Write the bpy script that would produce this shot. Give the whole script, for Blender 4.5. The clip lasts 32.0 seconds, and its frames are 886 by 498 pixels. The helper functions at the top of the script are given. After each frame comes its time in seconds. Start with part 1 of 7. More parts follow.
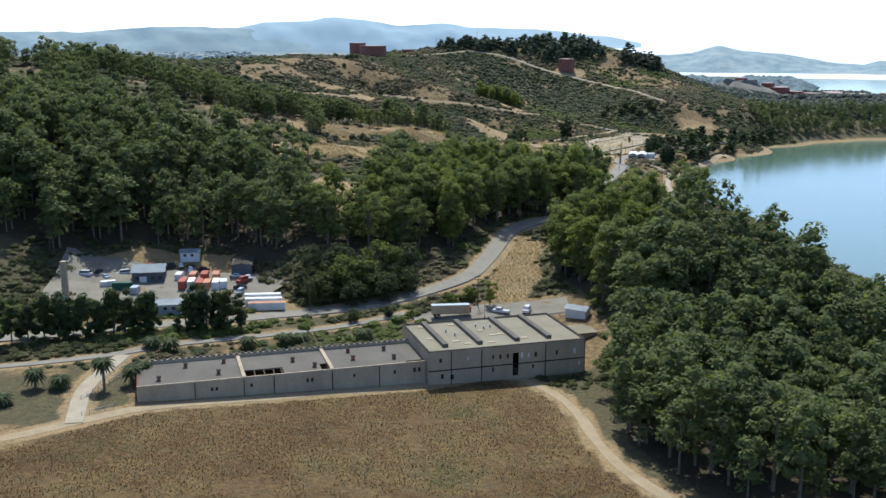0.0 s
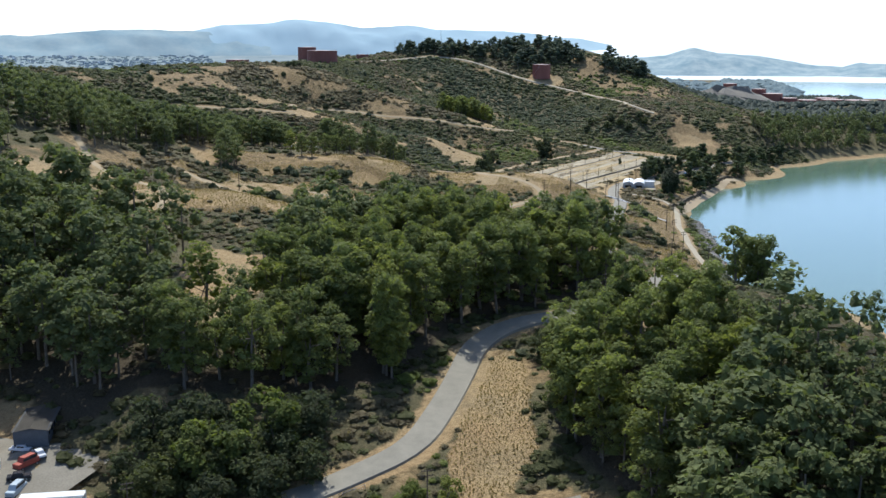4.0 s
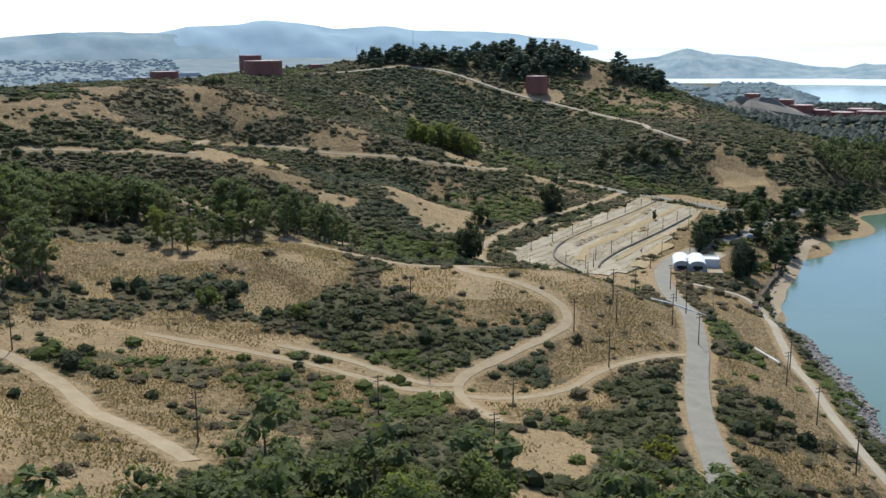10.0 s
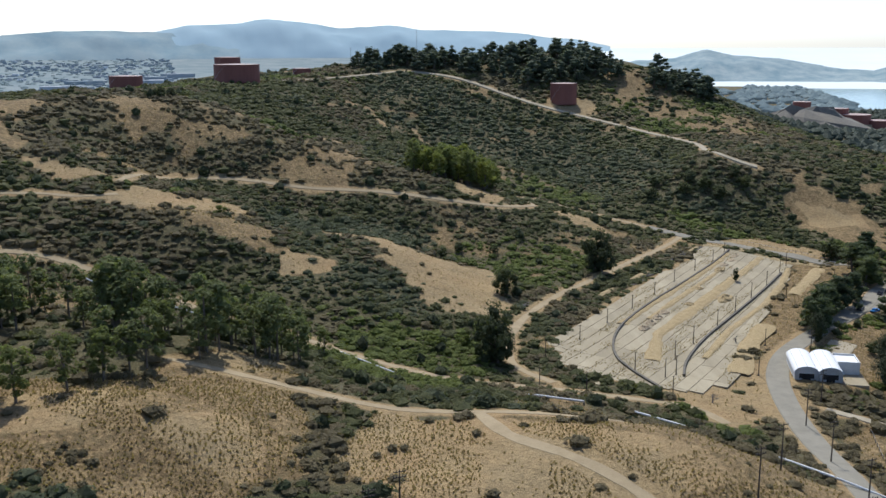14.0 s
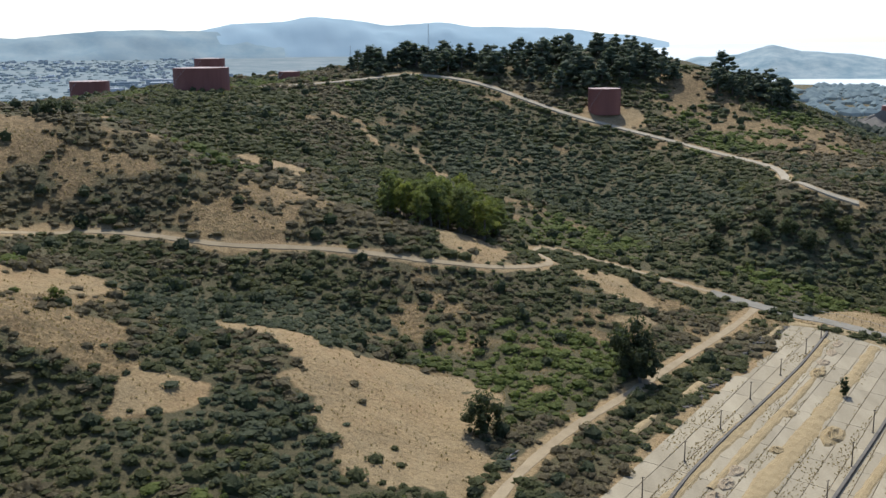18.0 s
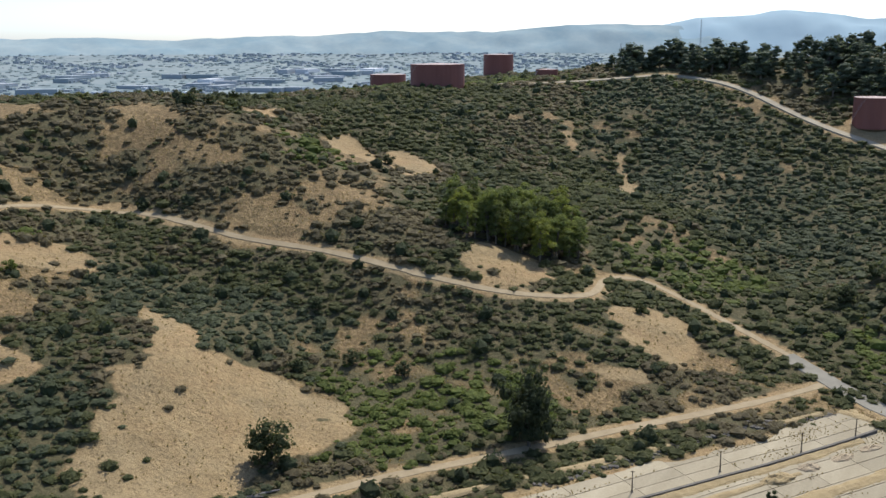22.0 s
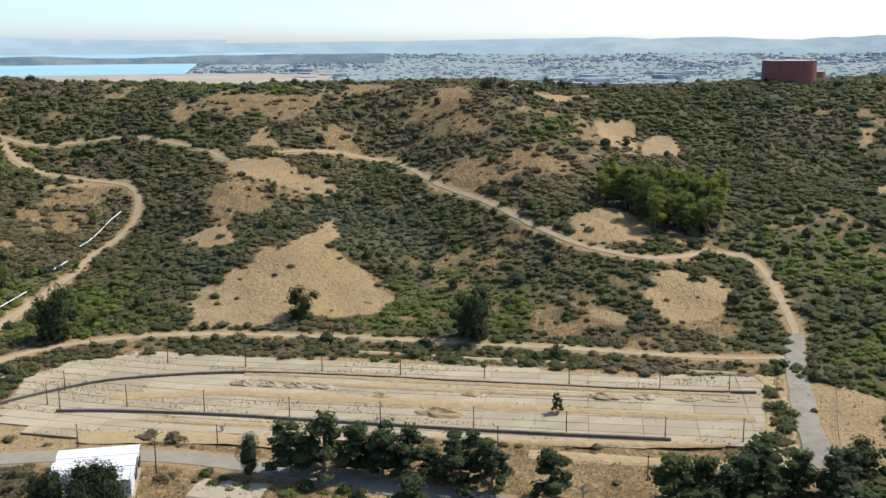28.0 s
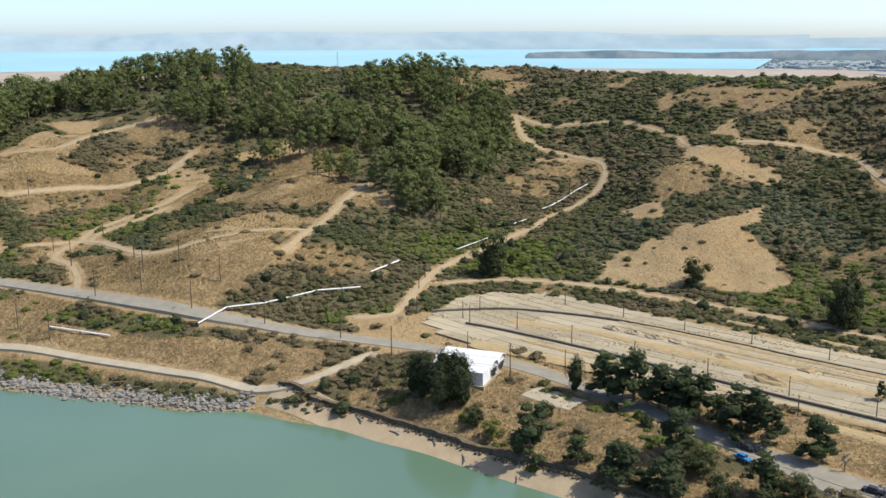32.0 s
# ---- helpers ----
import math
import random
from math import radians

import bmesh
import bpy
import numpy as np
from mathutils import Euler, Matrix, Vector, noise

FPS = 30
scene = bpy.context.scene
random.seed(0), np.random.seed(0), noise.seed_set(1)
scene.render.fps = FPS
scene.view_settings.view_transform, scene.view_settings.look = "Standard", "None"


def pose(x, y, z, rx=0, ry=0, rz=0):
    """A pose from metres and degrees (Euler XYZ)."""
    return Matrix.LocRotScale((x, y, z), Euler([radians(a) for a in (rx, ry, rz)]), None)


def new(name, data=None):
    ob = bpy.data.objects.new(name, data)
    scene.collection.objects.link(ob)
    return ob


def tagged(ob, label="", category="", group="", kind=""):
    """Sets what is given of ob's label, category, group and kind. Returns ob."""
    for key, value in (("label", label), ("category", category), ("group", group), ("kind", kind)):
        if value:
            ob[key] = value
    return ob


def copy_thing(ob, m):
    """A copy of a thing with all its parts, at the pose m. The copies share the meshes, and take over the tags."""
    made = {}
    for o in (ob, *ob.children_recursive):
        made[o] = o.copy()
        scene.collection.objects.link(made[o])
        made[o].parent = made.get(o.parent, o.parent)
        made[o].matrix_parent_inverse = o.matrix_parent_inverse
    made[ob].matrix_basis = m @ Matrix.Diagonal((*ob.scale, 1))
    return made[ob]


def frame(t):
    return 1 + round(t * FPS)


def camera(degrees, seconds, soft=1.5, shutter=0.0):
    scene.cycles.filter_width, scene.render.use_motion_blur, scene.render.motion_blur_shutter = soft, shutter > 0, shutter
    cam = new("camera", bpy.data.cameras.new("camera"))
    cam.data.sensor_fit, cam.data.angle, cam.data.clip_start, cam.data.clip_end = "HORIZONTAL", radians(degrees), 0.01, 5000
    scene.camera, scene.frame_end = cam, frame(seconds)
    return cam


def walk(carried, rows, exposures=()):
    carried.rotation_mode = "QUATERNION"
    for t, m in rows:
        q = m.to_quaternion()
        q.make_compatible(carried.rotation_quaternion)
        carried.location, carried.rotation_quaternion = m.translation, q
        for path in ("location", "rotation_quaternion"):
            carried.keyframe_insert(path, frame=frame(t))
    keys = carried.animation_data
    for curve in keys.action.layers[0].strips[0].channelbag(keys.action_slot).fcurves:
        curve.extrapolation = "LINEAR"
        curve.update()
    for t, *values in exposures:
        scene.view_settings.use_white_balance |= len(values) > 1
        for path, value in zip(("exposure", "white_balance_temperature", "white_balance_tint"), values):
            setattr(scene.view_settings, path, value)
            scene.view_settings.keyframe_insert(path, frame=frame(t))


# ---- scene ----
cam = camera(48.28, 32.0)
# seconds, x, y, z, then degrees: turn to the left, tilt up, lean
PATH = [
    (0, 0.0, 0.0, 99.5, 1.38, -11.78, 0.20),
    (0.5, 1.4, 18.0, 99.7, 1.29, -11.84, 0.18),
    (1, 2.2, 36.6, 99.9, 1.09, -11.83, 0.16),
    (1.5, 2.9, 55.6, 99.8, 0.82, -11.75, 0.07),
    (2, 3.4, 74.0, 100.0, 0.48, -11.70, 0.01),
    (2.5, 3.8, 92.2, 100.4, 0.04, -11.69, 0.01),
    (3, 4.3, 110.1, 100.9, -0.14, -11.70, 0.01),
    (3.5, 5.0, 128.3, 101.2, -0.20, -11.66, 0.00),
    (5.5, 7.7, 199.9, 102.3, -1.31, -11.65, -0.05),
    (6, 8.6, 218.5, 102.5, -1.38, -11.65, -0.13),
    (6.5, 9.4, 236.3, 102.8, -1.48, -11.68, -0.15),
    (7, 10.1, 253.8, 103.5, -1.59, -11.71, -0.16),
    (7.5, 11.0, 271.8, 105.2, -1.66, -11.75, -0.21),
    (8, 12.0, 289.7, 107.0, -1.66, -11.74, -0.27),
    (8.5, 12.8, 307.5, 107.6, -1.73, -11.71, -0.30),
    (9, 13.4, 325.6, 107.9, -1.73, -11.68, -0.31),
    (9.5, 14.0, 343.6, 108.1, -1.65, -11.68, -0.32),
    (10, 14.4, 361.7, 108.2, -1.50, -11.67, -0.32),
    (10.5, 14.8, 379.8, 108.2, -0.91, -11.67, -0.29),
    (11, 15.2, 397.9, 108.1, -0.49, -11.65, -0.25),
    (11.5, 15.6, 415.7, 108.1, -0.59, -11.64, -0.23),
    (12, 15.8, 433.4, 108.2, -0.72, -11.65, -0.23),
    (12.5, 15.8, 451.2, 108.4, -0.87, -11.66, -0.22),
    (13, 15.9, 469.0, 108.5, -1.01, -11.65, -0.21),
    (13.5, 16.1, 486.8, 108.6, -1.07, -11.65, -0.19),
    (14, 16.4, 504.4, 108.9, -1.16, -11.67, -0.17),
    (14.5, 16.7, 522.9, 108.6, -1.23, -11.61, -0.18),
    (16.5, 18.4, 599.9, 108.7, 1.28, -11.63, -0.33),
    (17, 22.6, 617.4, 109.1, 1.32, -11.62, -0.42),
    (17.5, 32.5, 631.2, 108.9, 1.70, -11.67, -0.49),
    (18, 46.6, 642.0, 108.7, 2.20, -11.80, -0.58),
    (18.5, 62.2, 651.6, 108.6, 5.24, -11.94, -0.63),
    (19, 78.4, 660.9, 108.6, 6.97, -11.99, -0.62),
    (19.5, 95.4, 669.0, 108.7, 9.94, -11.99, -0.58),
    (20, 113.1, 675.8, 109.0, 13.73, -12.02, -0.49),
    (20.5, 131.1, 682.1, 109.4, 17.60, -12.04, -0.42),
    (21, 149.2, 689.1, 109.6, 23.14, -12.04, -0.38),
    (21.5, 167.3, 696.9, 109.8, 27.29, -11.99, -0.32),
    (22, 184.8, 705.5, 110.0, 30.01, -11.97, -0.25),
    (22.5, 201.6, 714.8, 110.1, 33.31, -11.99, -0.16),
    (23, 218.2, 724.8, 110.2, 36.88, -12.03, -0.09),
    (23.5, 234.9, 734.7, 110.4, 38.37, -12.07, -0.03),
    (24, 251.9, 743.7, 110.5, 39.76, -12.12, -0.07),
    (24.5, 269.6, 751.2, 110.3, 42.35, -12.09, -0.23),
    (25, 287.2, 756.2, 110.0, 44.96, -12.05, -0.33),
    (25.5, 304.8, 761.2, 109.5, 48.46, -11.97, -0.43),
    (26, 322.4, 766.2, 108.9, 52.30, -11.87, -0.49),
    (26.5, 339.9, 771.2, 108.6, 55.93, -11.82, -0.49),
    (27, 348.8, 774.2, 108.4, 58.31, -11.81, -0.44),
    (27.5, 357.5, 777.8, 108.2, 62.59, -11.81, -0.42),
    (28, 366.0, 781.9, 108.0, 66.82, -11.81, -0.40),
    (28.5, 374.3, 786.2, 108.0, 70.24, -11.82, -0.33),
    (29, 382.4, 791.2, 108.0, 74.43, -11.83, -0.29),
    (29.5, 390.0, 796.9, 107.8, 78.43, -11.81, -0.28),
    (30, 397.2, 803.1, 107.7, 83.04, -11.80, -0.27),
    (30.5, 404.0, 809.7, 107.8, 87.10, -11.83, -0.24),
    (31, 410.3, 816.7, 107.8, 91.29, -11.86, -0.22),
    (31.5, 416.1, 824.3, 107.8, 95.56, -11.88, -0.23),
    (32, 421.7, 832.4, 108.0, 99.60, -11.92, -0.23),
]
EXPOSURES = [(0.0, 0.68, 6050, 5), (6.0, 0.76, 6120, 6), (8.0, 0.66, 6150, 6), (13.0, 0.40, 6200, 7), (20.0, 0.56, 6350, 8), (24.0, 0.66, 6500, 8), (28.0, 0.74, 6600, 8), (32.0, 0.78, 6700, 8)]
walk(cam, [(t, pose(x, y, z, 90 + tilt, 0, turn) @ pose(0, 0, 0, 0, 0, lean)) for t, x, y, z, turn, tilt, lean in PATH], EXPOSURES)

# ---------------------------------------------------------------- daylight
SUN_UP, SUN_TURN = 54.0, 5.0  # elevation, and turn to the left from +y
world = bpy.data.worlds.new("world")
scene.world = world
world.use_nodes = True
sky = world.node_tree.nodes.new("ShaderNodeTexSky")
sky.sky_type, sky.sun_disc = "NISHITA", False
sky.sun_elevation, sky.sun_rotation = radians(SUN_UP), radians(-SUN_TURN)
sky.air_density, sky.dust_density, sky.ozone_density = 0.55, 0.95, 2.8
background = world.node_tree.nodes["Background"]
background.inputs["Strength"].default_value = 0.15
world.node_tree.links.new(sky.outputs["Color"], background.inputs["Color"])
sun_data = bpy.data.lights.new("sun", "SUN")
sun_data.energy, sun_data.angle, sun_data.color = 3.1, radians(0.6), (1.0, 0.96, 0.90)
sun = new("sun", sun_data)
sun.matrix_world = pose(0, 0, 300, 90 - SUN_UP, 0, 180 + SUN_TURN)


# ---------------------------------------------------------------- the lie of the land
# Heights are metres over the water. Each feature is a run of (x, y, z) points along it.
LAND = []


def feature(*points):
    LAND.extend(points)


# the old winery flat, its yard and the meadow in front
feature((-81, 229, 11), (29, 221, 9), (21, 208, 9), (-30, 250, 9.5), (36, 284, 9), (-20, 292, 10), (-60, 180, 11), (60, 190, 9), (-65, 313, 12), (-93, 283, 13), (-115, 330, 16), (-60, 335, 13), (-140, 300, 16), (-135, 335, 17), (-110, 350, 16.5), (-85, 350, 15.5), (-85, 332, 14), (-100, 315, 13.5), (-125, 318, 15.5), (-120, 250, 13), (-20, 120, 10), (-150, 200, 16))
# wooded slopes over the winery and the saddle of the coast road
feature((-102, 440, 39), (-59, 360, 26), (-17, 368, 21), (-8, 407, 29), (-20, 421, 30), (23, 420, 27), (46, 433, 28), (1, 521, 29), (100, 260, 9), (-160, 400, 50), (-200, 480, 66))
# coast road from the winery over the saddle to the beach
ROAD_COAST = ((-165, 268, 14), (-120, 284, 13), (-95, 297, 12.5), (-72, 306, 12), (-57, 315, 11.5), (-43, 320, 11.5), (-24, 327, 13), (-12, 334, 15), (1, 344, 17.5), (7, 362, 19.3), (12, 382, 20.8), (15, 397, 22), (21, 407, 24), (31, 414, 25.6), (44, 418, 26.5), (55, 424, 27.2), (66, 433, 28), (77, 447, 28.4), (83, 461, 28.4), (81, 475, 27.3), (75, 492, 24.8), (71, 510, 21.8), (73, 529, 19.6), (77, 548, 18.7), (80, 567, 18.3), (84, 593, 18), (92, 624, 17.7), (98, 642, 17.5), (105, 672, 16.5), (110, 696, 14.8), (113, 730, 11.8), (115, 748, 11), (118, 767, 10.5), (123, 788, 10), (132, 808, 10), (147, 828, 9.5), (164, 847, 9), (180, 864, 8.8), (193, 881, 8.5), (206, 900, 8.2), (228, 928, 8), (254, 956, 8))
feature(*ROAD_COAST)
# low bluff and beach track between the road and the water
ROAD_SHORE = ((133, 512, 6.5), (128, 523, 7), (125, 546, 7), (124, 570, 7), (126, 598, 7), (131, 632, 7), (134, 658, 6.5), (140, 686, 6), (146, 712, 6), (150, 732, 6), (147, 746, 7.5), (138, 752, 8.8), (127, 760, 10))
feature(*ROAD_SHORE)
feature((115, 600, 12), (122, 640, 12), (129, 690, 10), (150, 770, 8), (165, 800, 7.5), (185, 830, 6.5), (210, 865, 6), (240, 905, 6), (150, 455, 3), (118, 470, 13))
# spurs and hollows west of the road
feature((-107, 572, 42), (-30, 585, 28), (32, 606, 20), (29, 633, 25), (35, 700, 31), (6, 703, 31), (1, 719, 32), (-49, 742, 40), (64, 696, 31), (63, 720, 23), (88, 660, 21), (-141, 571, 62), (45, 560, 21), (50, 515, 23), (-55, 570, 31))
# the valley floor behind the lot
feature((-94, 829, 35), (-78, 825, 31), (-60, 814, 27), (-46, 805, 25), (-28, 798, 23), (-10, 787, 20), (3, 779, 18.7), (20, 771, 17), (44, 766, 16.3), (9, 813, 20.5), (20, 742, 22), (75, 745, 14.8), (95, 735, 13))
# the middle spur with its bare shoulder
feature((-74, 854, 45), (9, 879, 32), (47, 865, 16), (30, 850, 20), (89, 909, 15), (60, 885, 16), (-58, 913, 43), (-94, 892, 53), (-94, 953, 50), (32, 978, 40), (65, 992, 32), (66, 1022, 29), (112, 981, 16), (145, 994, 15), (20, 925, 24), (-30, 930, 35), (70, 940, 20))
# the bench of the old lot
feature((162, 963, 12.5), (147, 940, 12.5), (134, 919, 12.7), (120, 900, 12.7), (107, 879, 12.6), (94, 859, 12.6), (82, 838, 12.8), (160, 904, 9.5), (134, 863, 9.6), (121, 842, 9.7), (107, 822, 10), (96, 803, 10.7), (147, 884, 9.5), (172, 925, 9.5), (66, 826, 13.2), (78, 868, 13.2), (100, 905, 13.2), (125, 943, 13.2), (150, 976, 13.2), (190, 945, 9), (78, 795, 12.4), (185, 985, 13))
# the hollow under the hill and its far flank
feature((-67, 1055, 62), (-118, 1016, 84), (5, 1005, 46), (-8, 1166, 52), (184, 1089, 45), (180, 1072, 48), (222, 1155, 46), (248, 1053, 35), (215, 1020, 17), (60, 1100, 40), (100, 1040, 23), (180, 1010, 14), (280, 1010, 14), (300, 1060, 30))
# skyline ridge over the bay side
feature((-138, 872, 58), (-209, 774, 60), (-243, 702, 74), (-304, 778, 88), (-309, 744, 88), (-161, 620, 66), (-66, 714, 42), (-200, 900, 82), (-160, 975, 83), (-260, 830, 86), (-330, 660, 88), (-300, 560, 90), (-240, 500, 78))
# the tank hill
feature((122, 1248, 67), (-115, 1219, 83), (-150, 1368, 85), (-140, 1290, 81), (-229, 1340, 72), (-280, 1370, 63), (-324, 1351, 59), (-78, 1294, 86), (-31, 1288, 90), (0, 1330, 97), (60, 1335, 98), (120, 1345, 101), (170, 1350, 98), (215, 1335, 88), (300, 1330, 46), (60, 1290, 87), (115, 1275, 77), (190, 1250, 62), (240, 1230, 55), (300, 1240, 43), (-90, 1180, 80), (-180, 1150, 78), (200, 1300, 80), (265, 1290, 62))
# back slopes falling to the plain and to the sea
feature((-420, 900, 30), (-420, 1200, 30), (-350, 1050, 55), (-450, 700, 40), (-420, 500, 60), (-500, 1000, 4), (-520, 1300, 4), (-560, 700, 4), (-560, 400, 10), (-400, 1550, 6), (-150, 1600, 20), (150, 1600, 30), (400, 1500, 26), (520, 1450, 24), (350, 1120, 30), (430, 1150, 26), (540, 1200, 24), (420, 1300, 24), (360, 1200, 28), (340, 1280, 32), (520, 1350, 30), (600, 1420, 26), (600, 1600, 20), (390, 1540, 22), (520, 1555, 22), (450, 1490, 20), (455, 1640, 22), (-300, 250, 60), (-300, 60, 60), (-120, 60, 16), (-20, 20, 8))
# wooded knoll over the cove, the saddle and the slopes round it
feature((87, 382, 38.5), (91, 330, 39), (74, 415, 36), (94, 420, 34), (115, 410, 28.5), (68.5, 459, 34.5), (-52, 440, 36), (-62, 458, 36), (25, 386, 20.3), (13, 363, 19), (18, 333, 14.8), (-15, 314, 12.8), (6, 313, 13.6), (37, 310, 14), (113, 527, 13), (-68, 524, 45), (62, 405, 30), (110, 350, 33), (125, 385, 22), (120, 320, 24), (70, 340, 30), (105, 445, 24), (60, 300, 20), (135, 350, 14))
# crests and flanks of the near spurs
feature((-49, 650, 37), (-76, 676, 40), (-1, 649, 30.7), (4, 684, 31.3), (30, 737, 23), (34, 722, 28), (80, 682, 28), (-109, 664, 47), (-80, 649, 36.5), (-33, 649, 31.6), (-50, 688, 42), (-20, 682, 38.5), (24, 656, 28.8), (66, 651, 23.8), (-31, 664, 36), (-111, 667, 47), (-59, 666, 39.5), (64, 644, 23))
# folds of the middle spurs
feature((83, 969, 25), (3, 984, 49), (109, 985, 15.6), (-75, 975, 62.3), (-32, 853, 33.3), (-24, 830, 28.5), (-62, 860, 47), (-153, 895, 68), (-51, 881, 41.8), (-98, 828, 36), (-33, 974, 53), (-21, 890, 36.3), (42, 898, 18.3), (-132, 955, 67.5), (31, 930, 24.3), (-36, 963, 48.5), (-223, 822, 72), (-142, 906, 64.8), (-57, 912, 42.3), (-19, 888, 35.5), (-170, 796, 45.8), (-136, 950, 66.8), (90, 989, 24.8), (-107, 867, 52.8), (2, 880, 33.8), (-258, 779, 77.3), (-133, 910, 69.5))
# the gully and flanks of the tank hill
feature((9, 1190, 51.3), (-6, 1166, 52.3), (-43, 1179, 68.8), (151, 1085, 31), (-100, 1096, 73.3), (88, 1138, 31.3), (-74, 1080, 60.3), (-48, 1075, 56.8), (27, 1159, 39.3), (59, 1161, 40.3), (115, 1088, 21.8), (-40, 1054, 57), (-80, 1016, 76.3), (-14, 1175, 58))
SHORE = ((210, -120), (190, 60), (175, 200), (170, 330), (168, 420), (169, 510), (150, 535), (136, 556), (134, 570), (143, 620), (152, 660), (155, 690), (158, 717), (152, 731), (164, 757), (178, 787), (188, 804), (197, 822), (210, 850), (241, 900), (295, 974), (358, 1024), (422, 1060), (560, 1120), (760, 1200))
feature(*((x, y, 0.0) for x, y in SHORE))
feature((240, 200, -6), (230, 420, -6), (200, 560, -5), (200, 640, -5), (215, 720, -5), (260, 800, -5), (330, 880, -5), (420, 960, -6), (560, 1030, -6), (760, 1080, -6), (400, 500, -9), (500, 800, -9))
SITES = np.array(LAND, float)
SOFT = 9.0


def spread(a, b):
    return -np.sqrt(((a[:, None] - b[None]) ** 2).sum(-1) + SOFT**2)


def settle():
    n = len(SITES)
    flat = np.c_[np.ones(n), SITES[:, :2] / 1000]
    left = spread(SITES[:, :2], SITES[:, :2]) + 2.0 * np.eye(n)
    whole = np.block([[left, flat], [flat.T, np.zeros((3, 3))]])
    return np.linalg.lstsq(whole, np.r_[SITES[:, 2], 0, 0, 0], rcond=None)[0]


WEIGHTS = settle()


def smooth(a, b, v):
    s = np.clip((v - a) / (b - a), 0, 1)
    return s * s * (3 - 2 * s)


def height(xy):
    """The ground's height at many places at once, without its small bumps."""
    xy = np.atleast_2d(np.asarray(xy, float))
    out = np.empty(len(xy))
    for i in range(0, len(xy), 8000):
        q = xy[i : i + 8000]
        out[i : i + 8000] = spread(q, SITES[:, :2]) @ WEIGHTS[:-3] + np.c_[np.ones(len(q)), q / 1000] @ WEIGHTS[-3:]
    # beyond the hills the land lies flat and the sea bed deep
    far = np.hypot(xy[:, 0], xy[:, 1] - 700)
    sea = smooth(-60, 60, xy[:, 0] * 0.55 - (xy[:, 1] - 800) * 0.45 + 60)
    sea = np.maximum(sea, (xy[:, 0] > 760 + (xy[:, 1] - 2100) * 0.25) & (xy[:, 1] > 2080))  # the cove behind the refinery
    return out + (np.where(sea > 0.5, -9.0, 2.0) - out) * smooth(900, 1400, far)


# ---------------------------------------------------------------- materials
def material(name, rough=0.85, metal=0.0):
    m = bpy.data.materials.new(name)
    m.use_nodes = True
    shader = m.node_tree.nodes["Principled BSDF"]
    shader.inputs["Roughness"].default_value, shader.inputs["Metallic"].default_value = rough, metal
    shader.inputs["Specular IOR Level"].default_value = 0.25
    return m, m.node_tree.nodes, m.node_tree.links, shader


def grain(nodes, links, scale, detail=4.0, stretch=None, rough=0.6):
    """Noise over world-sized places: its factor."""
    place = nodes.new("ShaderNodeNewGeometry")
    tex = nodes.new("ShaderNodeTexNoise")
    tex.inputs["Scale"].default_value, tex.inputs["Detail"].default_value, tex.inputs["Roughness"].default_value = scale, detail, rough
    if stretch:
        map_ = nodes.new("ShaderNodeMapping")
        map_.inputs["Scale"].default_value, map_.inputs["Rotation"].default_value = stretch[:3], (0, 0, radians(stretch[3]))
        links.new(place.outputs["Position"], map_.inputs["Vector"])
        links.new(map_.outputs["Vector"], tex.inputs["Vector"])
    else:
        links.new(place.outputs["Position"], tex.inputs["Vector"])
    return tex.outputs["Fac"]


def ramp(nodes, links, factor, *stops):
    node = nodes.new("ShaderNodeValToRGB")
    parts = node.color_ramp.elements
    while len(parts) < len(stops):
        parts.new(0.5)
    for part_, (at, colour) in zip(parts, stops):
        part_.position, part_.color = at, (*colour, 1)
    links.new(factor, node.inputs["Fac"])
    return node.outputs["Color"]


def blend(nodes, links, factor, a, b, kind="MIX"):
    node = nodes.new("ShaderNodeMix")
    node.data_type, node.blend_type = "RGBA", kind
    for slot, value in ((0, factor), (6, a), (7, b)):
        if isinstance(value, (float, int)):
            node.inputs[slot].default_value = value
        elif isinstance(value, tuple):
            node.inputs[slot].default_value = (*value, 1)
        else:
            links.new(value, node.inputs[slot])
    return node.outputs[2]


def bump(nodes, links, shader, factor, depth, strength=1.0):
    node = nodes.new("ShaderNodeBump")
    node.inputs["Distance"].default_value, node.inputs["Strength"].default_value = depth, strength
    links.new(factor, node.inputs["Height"])
    links.new(node.outputs["Normal"], shader.inputs["Normal"])


def plain(name, dark, light, scale=1.5, fine=14.0, rough=0.85, metal=0.0, depth=0.03, by_object=0.0, stretch=None):
    """A worn surface between two colours: broad stains, fine grain, and a little relief."""
    m, nodes, links, shader = material(name, rough, metal)
    broad, small = grain(nodes, links, scale, 3, stretch), grain(nodes, links, fine, 4)
    colour = ramp(nodes, links, broad, (0.3, dark), (0.7, light))
    colour = blend(nodes, links, 0.45, colour, ramp(nodes, links, small, (0.3, dark), (0.72, light)))
    if by_object:
        info = nodes.new("ShaderNodeObjectInfo")
        shade = ramp(nodes, links, info.outputs["Random"], (0.0, (1 - by_object,) * 3), (1.0, (1.0,) * 3))
        colour = blend(nodes, links, 1.0, colour, shade, "MULTIPLY")
    links.new(colour, shader.inputs["Base Color"])
    bump(nodes, links, shader, small, depth)
    return m


